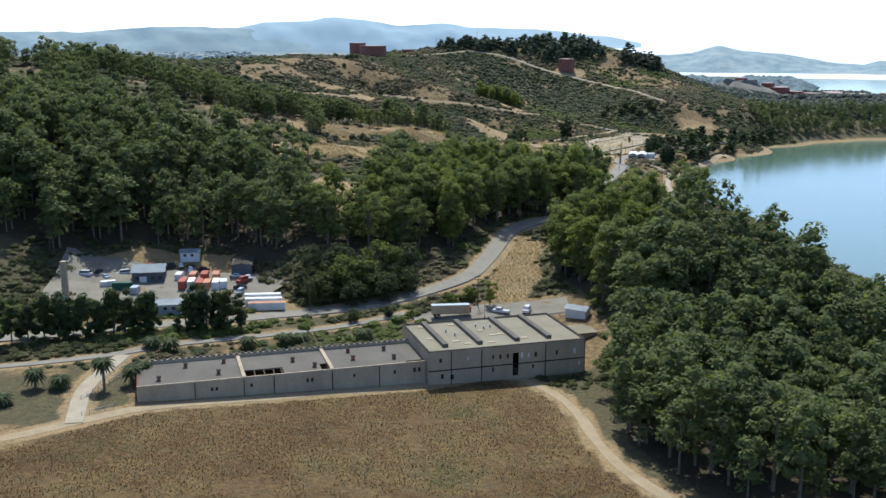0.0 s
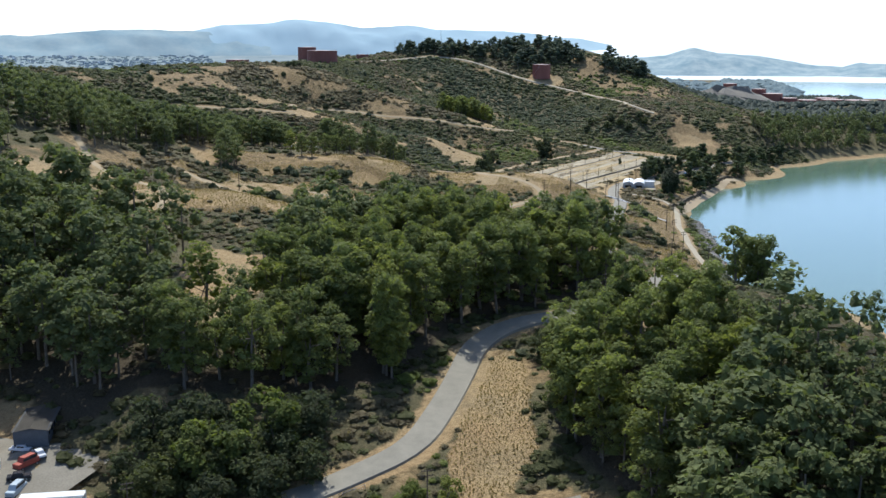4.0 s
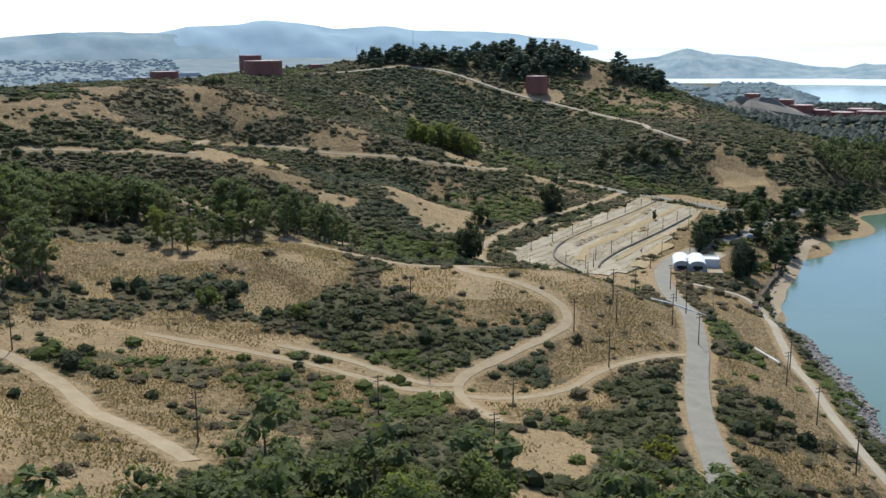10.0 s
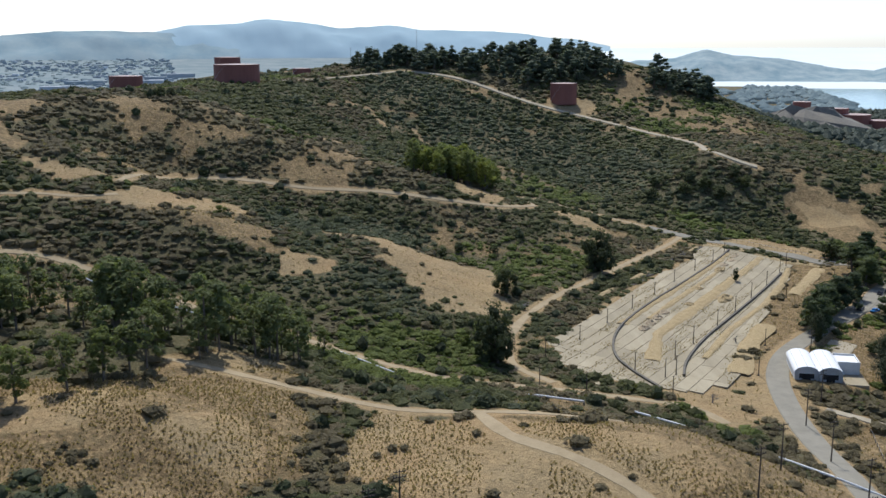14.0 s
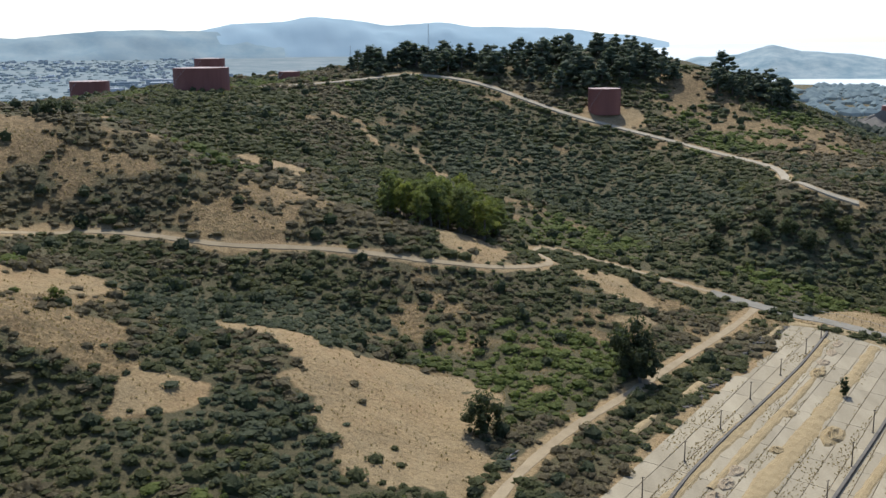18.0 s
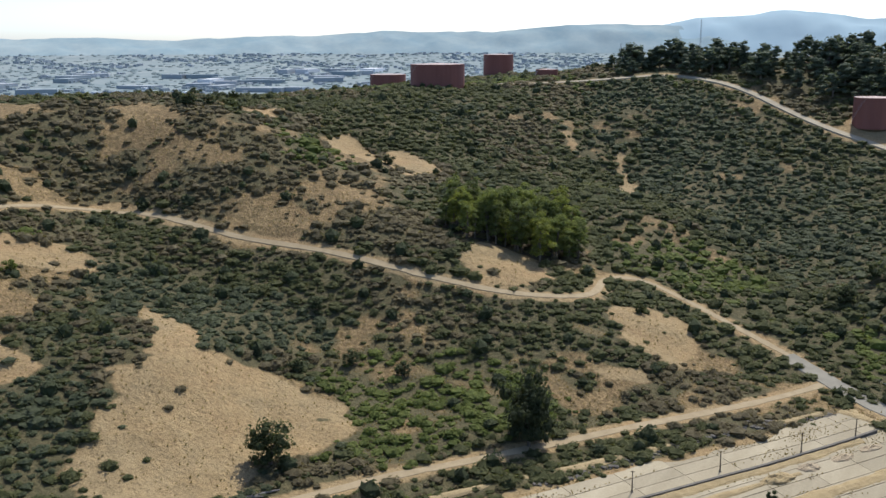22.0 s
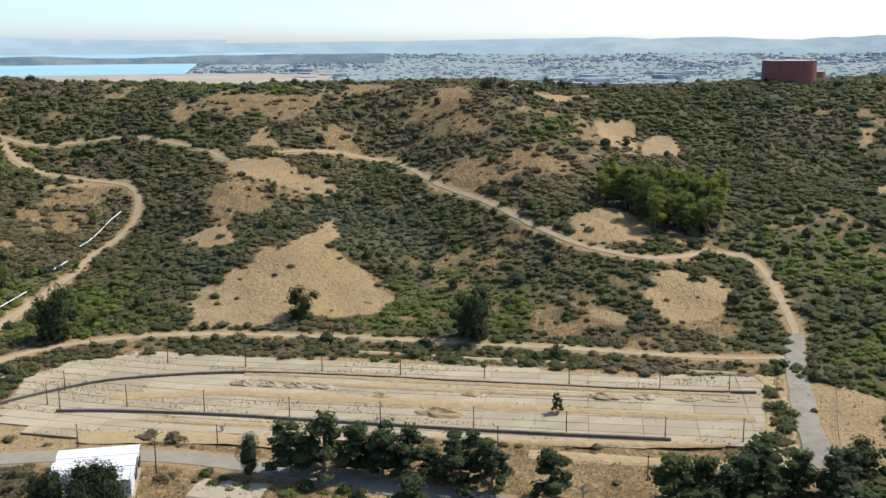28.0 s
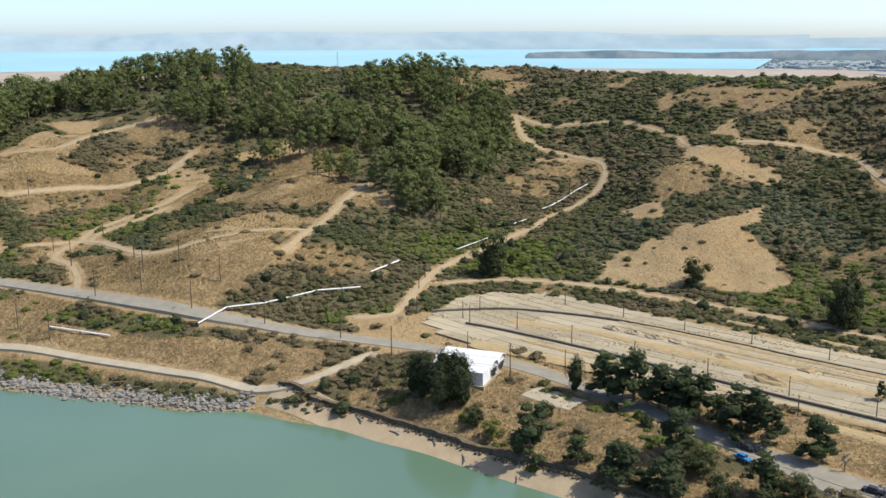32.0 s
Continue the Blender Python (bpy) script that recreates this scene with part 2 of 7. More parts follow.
def foliage(name, deep, mid, bright, scale=1.2, by="island", through_light=0.0, by_tree=0.0):
    """Leaves: each clump its own green, mottled leaf by leaf."""
    m, nodes, links, shader = material(name, 0.75)
    if by == "island":
        pick = nodes.new("ShaderNodeNewGeometry").outputs["Random Per Island"]
    else:
        pick = nodes.new("ShaderNodeObjectInfo").outputs["Random"]
    own = ramp(nodes, links, pick, (0.0, deep), (0.55, mid), (1.0, bright))
    mottle = ramp(nodes, links, grain(nodes, links, scale * 0.55, 3, None, 0.6), (0.34, deep), (0.5, mid), (0.66, bright))
    patch = ramp(nodes, links, grain(nodes, links, 0.035, 3), (0.35, deep), (0.65, bright))
    colour = blend(nodes, links, 0.25, blend(nodes, links, 0.65, own, mottle), patch)
    if by_tree:  # each tree is a little darker and bluer or fresher than the next
        tint = ramp(nodes, links, nodes.new("ShaderNodeObjectInfo").outputs["Random"], (0.0, (1 - by_tree, 1 - by_tree * 0.85, 1 - by_tree * 0.5)), (0.7, (0.85, 0.9, 0.9)), (1.0, (1.0, 1.0, 0.75)))
        colour = blend(nodes, links, 1.0, colour, tint, "MULTIPLY")
    links.new(colour, shader.inputs["Base Color"])
    bump(nodes, links, shader, grain(nodes, links, scale * 3.6, 4, None, 0.75), 0.4)
    if through_light:  # thin leaves let the sun through
        glow, both = nodes.new("ShaderNodeBsdfTranslucent"), nodes.new("ShaderNodeMixShader")
        links.new(blend(nodes, links, 1.0, colour, (0.95, 1.0, 0.6), "MULTIPLY"), glow.inputs["Color"])
        both.inputs[0].default_value = through_light
        links.new(shader.outputs[0], both.inputs[1])
        links.new(glow.outputs[0], both.inputs[2])
        links.new(both.outputs[0], nodes["Material Output"].inputs["Surface"])
    return m


def earth():
    """The open ground: dry grass, bare soil and dark litter, by the land cover stored on the sheet."""
    m, nodes, links, shader = material("earth", 0.95)
    cover = nodes.new("ShaderNodeAttribute")
    cover.attribute_name = "cover"
    split = nodes.new("ShaderNodeSeparateColor")
    links.new(cover.outputs["Color"], split.inputs["Color"])
    tuft, broad, fine = grain(nodes, links, 0.7, 5, None, 0.75), grain(nodes, links, 0.05, 4), grain(nodes, links, 2.6, 4, None, 0.7)
    grass = ramp(nodes, links, tuft, (0.40, (0.105, 0.07, 0.032)), (0.5, (0.225, 0.152, 0.07)), (0.60, (0.38, 0.27, 0.135)))
    grass = blend(nodes, links, 0.4, grass, ramp(nodes, links, broad, (0.3, (0.145, 0.092, 0.044)), (0.7, (0.31, 0.22, 0.105))))
    bare = ramp(nodes, links, fine, (0.38, (0.19, 0.127, 0.058)), (0.5, (0.31, 0.215, 0.105)), (0.62, (0.44, 0.32, 0.166)))
    bare = blend(nodes, links, 0.45, bare, ramp(nodes, links, grain(nodes, links, 0.11, 5), (0.3, (0.215, 0.14, 0.066)), (0.7, (0.42, 0.31, 0.16))))
    bare = blend(nodes, links, 0.3, bare, ramp(nodes, links, grain(nodes, links, 0.035, 4, None, 0.7), (0.38, (0.24, 0.20, 0.12)), (0.5, (0.36, 0.25, 0.12)), (0.64, (0.40, 0.225, 0.10))))
    bare = blend(nodes, links, 0.3, bare, ramp(nodes, links, grain(nodes, links, 0.9, 6, None, 0.8), (0.4, (0.13, 0.09, 0.045)), (0.56, (0.45, 0.33, 0.17))))
    green = ramp(nodes, links, tuft, (0.3, (0.06, 0.056, 0.027)), (0.52, (0.105, 0.09, 0.043)), (0.75, (0.165, 0.13, 0.066)))
    litter = ramp(nodes, links, fine, (0.3, (0.035, 0.028, 0.016)), (0.7, (0.10, 0.075, 0.045)))
    edge = nodes.new("ShaderNodeMath")
    edge.operation = "MULTIPLY_ADD"
    edge.inputs[1].default_value, edge.inputs[2].default_value = 0.5, -0.25
    links.new(tuft, edge.inputs[0])

    def mask(channel):
        add = nodes.new("ShaderNodeMath")
        links.new(split.outputs[channel], add.inputs[0])
        links.new(edge.outputs[0], add.inputs[1])
        return ramp(nodes, links, add.outputs[0], (0.38, (0, 0, 0)), (0.6, (1, 1, 1)))

    meadow = ramp(nodes, links, tuft, (0.40, (0.05, 0.03, 0.012)), (0.5, (0.11, 0.067, 0.025)), (0.61, (0.22, 0.142, 0.056)))
    meadow = blend(nodes, links, 0.5, meadow, ramp(nodes, links, broad, (0.30, (0.06, 0.034, 0.014)), (0.45, (0.125, 0.066, 0.025)), (0.58, (0.19, 0.128, 0.048)), (0.7, (0.085, 0.088, 0.03))))
    grass = blend(nodes, links, cover.outputs["Alpha"], grass, meadow)
    # low growth and dark tufts scattered through the dry grass
    speck = ramp(nodes, links, grain(nodes, links, 0.30, 7, None, 0.72), (0.50, (0, 0, 0)), (0.60, (1, 1, 1)))
    keep = nodes.new("ShaderNodeMath")
    keep.operation, keep.inputs[1].default_value = "MULTIPLY", 0.75
    links.new(speck, keep.inputs[0])
    grass = blend(nodes, links, keep.outputs[0], grass, ramp(nodes, links, fine, (0.3, (0.06, 0.047, 0.02)), (0.7, (0.17, 0.125, 0.058))))
    thin = nodes.new("ShaderNodeMath")
    thin.operation, thin.inputs[1].default_value = "MULTIPLY", 0.35
    links.new(speck, thin.inputs[0])
    bare = blend(nodes, links, thin.outputs[0], bare, ramp(nodes, links, fine, (0.3, (0.10, 0.075, 0.035)), (0.7, (0.24, 0.175, 0.09))))
    colour = blend(nodes, links, mask("Green"), grass, green)
    colour = blend(nodes, links, mask("Red"), colour, bare)
    colour = blend(nodes, links, mask("Blue"), colour, litter)
    links.new(colour, shader.inputs["Base Color"])
    bump(nodes, links, shader, tuft, 0.8, 1.0)
    return m


def sea():
    m, nodes, links, shader = material("bay_water", 0.12)
    tint = ramp(nodes, links, grain(nodes, links, 0.006, 3), (0.3, (0.09, 0.152, 0.10)), (0.7, (0.116, 0.186, 0.126)))
    links.new(tint, shader.inputs["Base Color"])
    shader.inputs["Specular IOR Level"].default_value = 0.5
    shader.inputs["IOR"].default_value = 1.55
    bump(nodes, links, shader, grain(nodes, links, 0.55, 5, (1, 0.5, 1, 30)), 0.05, 0.3)
    return m


EARTH, SEA = earth(), sea()
ASPHALT = plain("worn_asphalt", (0.19, 0.172, 0.135), (0.29, 0.265, 0.21), 0.25, 6, 0.9, depth=0.01)
DIRT = plain("packed_dirt", (0.26, 0.20, 0.118), (0.40, 0.315, 0.195), 0.3, 3, 0.95, depth=0.05)
GRAVEL = plain("pale_gravel", (0.29, 0.245, 0.172), (0.43, 0.37, 0.268), 0.2, 4, 0.95, depth=0.04)
SLAB = plain("weathered_concrete", (0.29, 0.242, 0.158), (0.45, 0.385, 0.268), 0.18, 2.2, 0.92, depth=0.01, by_object=0.18, stretch=(1, 0.18, 1, -31))
YARD = plain("pale_yard_concrete", (0.15, 0.132, 0.10), (0.29, 0.26, 0.205), 0.12, 2.5, 0.92, depth=0.01)
SAND = plain("beach_sand", (0.27, 0.205, 0.125), (0.41, 0.325, 0.21), 0.2, 3, 0.95, depth=0.03)
STRAW = plain("dry_straw", (0.28, 0.205, 0.105), (0.45, 0.345, 0.185), 0.6, 5, 0.95, depth=0.2)
ROCK = plain("grey_rock", (0.16, 0.145, 0.125), (0.40, 0.37, 0.32), 0.5, 3, 0.9, depth=0.1, by_object=0.3)
BRUSH = foliage("chaparral_leaves", (0.066, 0.074, 0.029), (0.125, 0.134, 0.052), (0.205, 0.205, 0.082), through_light=0.45)
BRUSH_DRY = foliage("dry_brush_twigs", (0.12, 0.096, 0.05), (0.19, 0.154, 0.082), (0.28, 0.232, 0.126), through_light=0.4)
# The grey-green is distance haze mixed into the brush's own colour.
BRUSH_HAZED = foliage("hazed_brush_leaves", (0.068, 0.082, 0.045), (0.12, 0.138, 0.072), (0.19, 0.205, 0.108), through_light=0.45)
BRUSH_LUSH = foliage("lush_thicket_leaves", (0.085, 0.108, 0.026), (0.155, 0.188, 0.045), (0.26, 0.295, 0.075), through_light=0.45)
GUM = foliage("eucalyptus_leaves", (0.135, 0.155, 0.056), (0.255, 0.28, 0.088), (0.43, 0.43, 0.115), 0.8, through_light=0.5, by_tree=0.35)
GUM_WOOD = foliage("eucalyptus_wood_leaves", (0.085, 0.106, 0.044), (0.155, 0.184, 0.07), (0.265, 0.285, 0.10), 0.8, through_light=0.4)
# Greyer and bluer than PINE: haze on the hilltop put into the needles.
PINE_HAZED = foliage("hilltop_pine_needles", (0.06, 0.078, 0.05), (0.12, 0.146, 0.092), (0.20, 0.228, 0.14), 1.0, through_light=0.45)
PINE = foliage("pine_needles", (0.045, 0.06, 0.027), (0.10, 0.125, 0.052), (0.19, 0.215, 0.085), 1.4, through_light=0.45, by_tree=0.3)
OAK_LEAF = foliage("evergreen_oak_leaves", (0.05, 0.06, 0.025), (0.105, 0.12, 0.048), (0.18, 0.192, 0.08), 1.2, through_light=0.4, by_tree=0.3)
CYPRESS = foliage("cypress_leaves", (0.014, 0.02, 0.007), (0.032, 0.043, 0.015), (0.065, 0.078, 0.026), 1.8)
BROOM = foliage("yellow_broom_leaves", (0.14, 0.15, 0.015), (0.30, 0.29, 0.03), (0.48, 0.45, 0.06), 1.4, through_light=0.3)
FROND = foliage("palm_fronds", (0.03, 0.045, 0.015), (0.07, 0.095, 0.03), (0.14, 0.16, 0.06), 1.5)
BARK = plain("grey_brown_bark", (0.085, 0.068, 0.05), (0.24, 0.20, 0.155), 0.9, 9, 0.9, depth=0.05)
TWIG = plain("bare_grey_twigs", (0.16, 0.14, 0.125), (0.30, 0.27, 0.24), 0.9, 9, 0.9)
DRY_GRASS = foliage("golden_dry_grass", (0.26, 0.19, 0.095), (0.38, 0.285, 0.15), (0.50, 0.39, 0.22), 1.5, through_light=0.5)
MEADOW_WEED = foliage("red_brown_meadow_weeds", (0.085, 0.05, 0.021), (0.15, 0.092, 0.038), (0.25, 0.17, 0.073), 1.5, through_light=0.5)
CONCRETE_OLD = plain("stained_concrete_wall", (0.30, 0.235, 0.155), (0.56, 0.46, 0.33), 0.12, 2.5, 0.92, depth=0.02, stretch=(1, 1, 0.35, 0))
ROOFING = plain("grey_roll_roofing", (0.10, 0.09, 0.074), (0.17, 0.152, 0.125), 0.12, 3, 0.95, depth=0.02)
ROOF_PALE = plain("pale_gravel_roofing", (0.19, 0.168, 0.115), (0.29, 0.26, 0.185), 0.1, 3, 0.95, depth=0.02)
# Near-black for dark trim, and for the shade inside the open bays.
DARK_TRIM_AND_SHADE = plain("dark_trim_and_void_shade", (0.012, 0.011, 0.010), (0.05, 0.045, 0.04), 0.5, 6, 0.95)
GLASS = plain("dusty_window_glass", (0.02, 0.023, 0.025), (0.06, 0.065, 0.07), 1.0, 4, 0.15, depth=0.0)
WHITE = plain("white_paint", (0.58, 0.58, 0.56), (0.80, 0.80, 0.78), 0.4, 4, 0.6, depth=0.004)
WHITE_ROOF = plain("white_roof_coating", (0.74, 0.74, 0.73), (0.86, 0.86, 0.85), 0.4, 4, 0.5, depth=0.004)
BRICK = plain("red_brick", (0.14, 0.045, 0.032), (0.26, 0.09, 0.06), 0.4, 6, 0.9, depth=0.02)
RUST = plain("rust_red_tank_paint", (0.20, 0.075, 0.058), (0.29, 0.118, 0.092), 0.12, 3, 0.7, depth=0.004, stretch=(1, 1, 0.2, 0))
RUST_TOP = plain("faded_tank_roof", (0.38, 0.27, 0.24), (0.52, 0.40, 0.36), 0.2, 3, 0.7, depth=0.004)
TIMBER = plain("weathered_pole_timber", (0.06, 0.046, 0.034), (0.15, 0.12, 0.092), 0.8, 8, 0.9)
KERB = plain("dark_kerb_concrete", (0.09, 0.08, 0.066), (0.20, 0.18, 0.15), 0.5, 5, 0.95)
SPOIL = plain("slate_spoil", (0.13, 0.125, 0.115), (0.27, 0.235, 0.18), 0.03, 0.4, 0.95, depth=0.3)
STEEL = plain("galvanised_steel", (0.32, 0.33, 0.33), (0.5, 0.5, 0.5), 0.6, 6, 0.45, 0.6)
CAR_WHITE = plain("white_car_paint", (0.62, 0.62, 0.62), (0.72, 0.72, 0.72), 0.5, 6, 0.25, depth=0.0)
CAR_BLUE = plain("blue_car_paint", (0.03, 0.15, 0.36), (0.05, 0.21, 0.46), 0.5, 6, 0.25, depth=0.0)
CAR_DARK = plain("dark_car_paint", (0.02, 0.02, 0.024), (0.05, 0.05, 0.055), 0.5, 6, 0.25, depth=0.0)
RUBBER = plain("black_tyre_rubber", (0.015, 0.015, 0.015), (0.035, 0.035, 0.035), 2, 9, 0.9)
PAINT_RED = plain("faded_red_paint", (0.30, 0.06, 0.04), (0.42, 0.11, 0.075), 0.4, 5, 0.6)
PAINT_ORANGE = plain("faded_orange_paint", (0.42, 0.18, 0.10), (0.55, 0.28, 0.17), 0.4, 5, 0.7)
PAINT_GREEN = plain("dark_green_paint", (0.02, 0.075, 0.05), (0.035, 0.12, 0.08), 0.4, 5, 0.6)
PAINT_BLUE = plain("pale_blue_grey_metal", (0.32, 0.38, 0.42), (0.46, 0.52, 0.55), 0.4, 5, 0.5)
PAINT_GREY = plain("slate_grey_siding", (0.075, 0.082, 0.09), (0.14, 0.15, 0.16), 0.4, 5, 0.8)


# ---------------------------------------------------------------- helpers for shapes
def link_mesh(name, verts, faces, mat, smooth_shade=False, parent=None):
    """One mesh object from arrays of places and faces."""
    me = bpy.data.meshes.new(name)
    verts, faces = np.asarray(verts, np.float32), np.asarray(faces, np.int32)
    sides = faces.shape[1]
    me.vertices.add(len(verts))
    me.vertices.foreach_set("co", verts.ravel())
    me.loops.add(faces.size)
    me.loops.foreach_set("vertex_index", faces.ravel())
    me.polygons.add(len(faces))
    me.polygons.foreach_set("loop_start", np.arange(0, faces.size, sides, dtype=np.int32))
    me.polygons.foreach_set("use_smooth", np.full(len(faces), smooth_shade))
    me.update(calc_edges=True)
    me.materials.append(mat)
    ob = new(name, me)
    ob.parent = parent
    return ob


def part(name, bm, mat, parent, label="", smooth_shade=False):
    """Links a bmesh as one mesh object under a thing or a part."""
    me = bpy.data.meshes.new(name)
    for f in bm.faces:
        f.smooth = smooth_shade
    bm.to_mesh(me)
    bm.free()
    me.materials.append(mat)
    ob = new(name, me)
    ob.parent = parent
    if label:
        tagged(ob, label)
    return ob


def thing(name, m, label, category, group="", kind=""):
    ob = new(name)
    ob.empty_display_size = 0.2
    ob.matrix_basis = m
    return tagged(ob, label, category, group, kind)


def box(bm, x0, y0, z0, x1, y1, z1, bevel=0.0):
    made = bmesh.ops.create_cube(bm, size=1.0)["verts"]
    for v in made:
        v.co = Vector(((x0 + x1) / 2 + v.co.x * (x1 - x0), (y0 + y1) / 2 + v.co.y * (y1 - y0), (z0 + z1) / 2 + v.co.z * (z1 - z0)))
    if bevel:
        edges = list({e for v in made for e in v.link_edges})
        bmesh.ops.bevel(bm, geom=edges, offset=bevel, segments=1, affect="EDGES")
    return bm


def tube(bm, a, b, r0, r1, sides=6):
    """A tapered rod from a to b."""
    a, b = Vector(a), Vector(b)
    turn = (b - a).to_track_quat("Z", "Y").to_matrix().to_4x4()
    bmesh.ops.create_cone(bm, cap_ends=True, segments=sides, radius1=r0, radius2=r1, depth=(b - a).length, matrix=Matrix.Translation((a + b) / 2) @ turn)
    return bm


def lattice(ix, iy, seed):
    h = (ix * 374761393 + iy * 668265263 + seed * 974711) & 0x7FFFFFFF
    h = ((h ^ (h >> 13)) * 1274126177) & 0x7FFFFFFF
    return ((h ^ (h >> 16)) & 0xFFFF) / 65535.0


def field(xy, size, seed=0, octaves=3):
    """Smooth random values from 0 to 1 over the plan, with features of the given size in metres."""
    total, weight, out = 0.0, 1.0, 0.0
    for n in range(octaves):
        p = np.asarray(xy, float) / size * 2**n + 37.3 * n
        i = np.floor(p).astype(np.int64)
        f = p - i
        f = f * f * (3 - 2 * f)
        a, b = lattice(i[:, 0], i[:, 1], seed + n), lattice(i[:, 0] + 1, i[:, 1], seed + n)
        c, d = lattice(i[:, 0], i[:, 1] + 1, seed + n), lattice(i[:, 0] + 1, i[:, 1] + 1, seed + n)
        out = out + weight * ((a * (1 - f[:, 0]) + b * f[:, 0]) * (1 - f[:, 1]) + (c * (1 - f[:, 0]) + d * f[:, 0]) * f[:, 1])
        total, weight = total + weight, weight * 0.5
    return out / total


def to_line(xy, line):
    """Each place's distance to a polyline."""
    line, best = np.asarray(line, float)[:, :2], np.full(len(xy), 1e9)
    for a, b in zip(line[:-1], line[1:]):
        d = b - a
        t = np.clip(((xy - a) @ d) / (d @ d), 0, 1)
        best = np.minimum(best, np.hypot(*(xy - a - t[:, None] * d).T))
    return best


def inside(xy, polygon, soft=4.0):
    """1 within a polygon of the plan, 0 outside, soft metres wide at its edge."""
    poly = np.asarray(polygon, float)
    hit = np.zeros(len(xy), bool)
    for (x0, y0), (x1, y1) in zip(poly, np.roll(poly, -1, axis=0)):
        cross = (y0 > xy[:, 1]) != (y1 > xy[:, 1])
        hit ^= cross & (xy[:, 0] < (x1 - x0) * (xy[:, 1] - y0) / (y1 - y0 + 1e-9) + x0)
    d = to_line(xy, np.r_[poly, poly[:1]])
    return smooth(-soft / 2, soft / 2, np.where(hit, d, -d))


# ---------------------------------------------------------------- the plan
TRACKS = {  # dirt roads and trails: width, then places along them
    "loop": (3.2, (28, 709), (31, 699), (34, 692), (46, 682), (56, 670), (61, 661), (60, 650), (51, 639), (38, 625), (28, 616), (24, 607), (25, 598), (29, 590), (34, 582)),
    "upper_loop": (2.6, (24, 607), (16, 604), (6, 609), (-7, 616), (-24, 621)),
    "lower_loop": (2.6, (24, 602), (11, 599), (-1, 604), (-12, 609), (-33, 615), (-42, 616), (-59, 619)),
    "west": (4.4, (-112, 597), (-91, 593), (-79, 588), (-64, 576), (-54, 559), (-40, 547), (-28, 534)),
    "access": (3.1, (95, 745), (90, 758), (78, 760), (66, 761), (51, 763), (35, 765), (21, 770), (3, 779), (-10, 787), (-28, 798), (-46, 805), (-60, 814), (-78, 825), (-94, 829), (-106, 831), (-123, 829), (-141, 812), (-164, 794), (-180, 781), (-195, 776), (-210, 772)),
    "lot_back": (2.8, (53, 770), (45, 781), (42, 791), (44, 815), (54, 846), (67, 872), (81, 891), (92, 907), (110, 933), (128, 961), (145, 988)),
    "bench": (2.3, (-211, 772), (-196, 790), (-192, 812), (-181, 838), (-152, 858), (-129, 870), (-110, 870), (-100, 880)),
    "trail": (2.6, (-104, 896), (-103, 913), (-102, 930), (-95, 952), (-65, 951), (-42, 953), (-14, 959), (14, 963), (33, 966), (53, 973), (68, 984), (73, 995), (70, 1009), (67, 1020), (71, 1030), (79, 1033), (94, 1027), (106, 1020), (122, 1011), (138, 1000), (147, 990)),
    "spur": (2.6, (60, 708), (49, 709), (19, 709), (-16, 712), (-41, 717)),
    "north_spur": (2.4, (96, 640), (83, 634), (64, 620), (54, 606), (40, 600), (26, 600)),
    "ridge": (3.0, (-147, 568), (-124, 526), (-97, 521), (-91, 490)),
    "meadow": (3.0, (8, 266), (17, 261), (25, 248), (29, 232), (30, 219), (34, 201), (41, 188), (48, 172)),
    "winery": (4.0, (-130, 195), (-104, 205), (-95, 215), (-83, 227), (-74, 232), (-50, 240), (-10, 254), (8, 266)),
}
PAVED = {"coast_road": (7.0, *ROAD_COAST), "tank_road": (4.2, (-90, 1250), (-25, 1273), (1, 1288), (30, 1284), (52, 1274), (79, 1255), (105, 1238), (127, 1226), (155, 1207), (175, 1185), (190, 1164), (197, 1145), (193, 1118), (184, 1088), (186, 1072), (195, 1066), (207, 1062)), "shore_track": (3.4, *ROAD_SHORE), "winery_road": (3.4, (-150, 246), (-126, 253), (-113, 259), (-98, 267), (-87, 276), (-65, 289), (-40, 303), (-20, 314)), "winery_drive": (4.5, (-97, 266), (-98, 250), (-98, 238), (-94, 224), (-92, 217))}
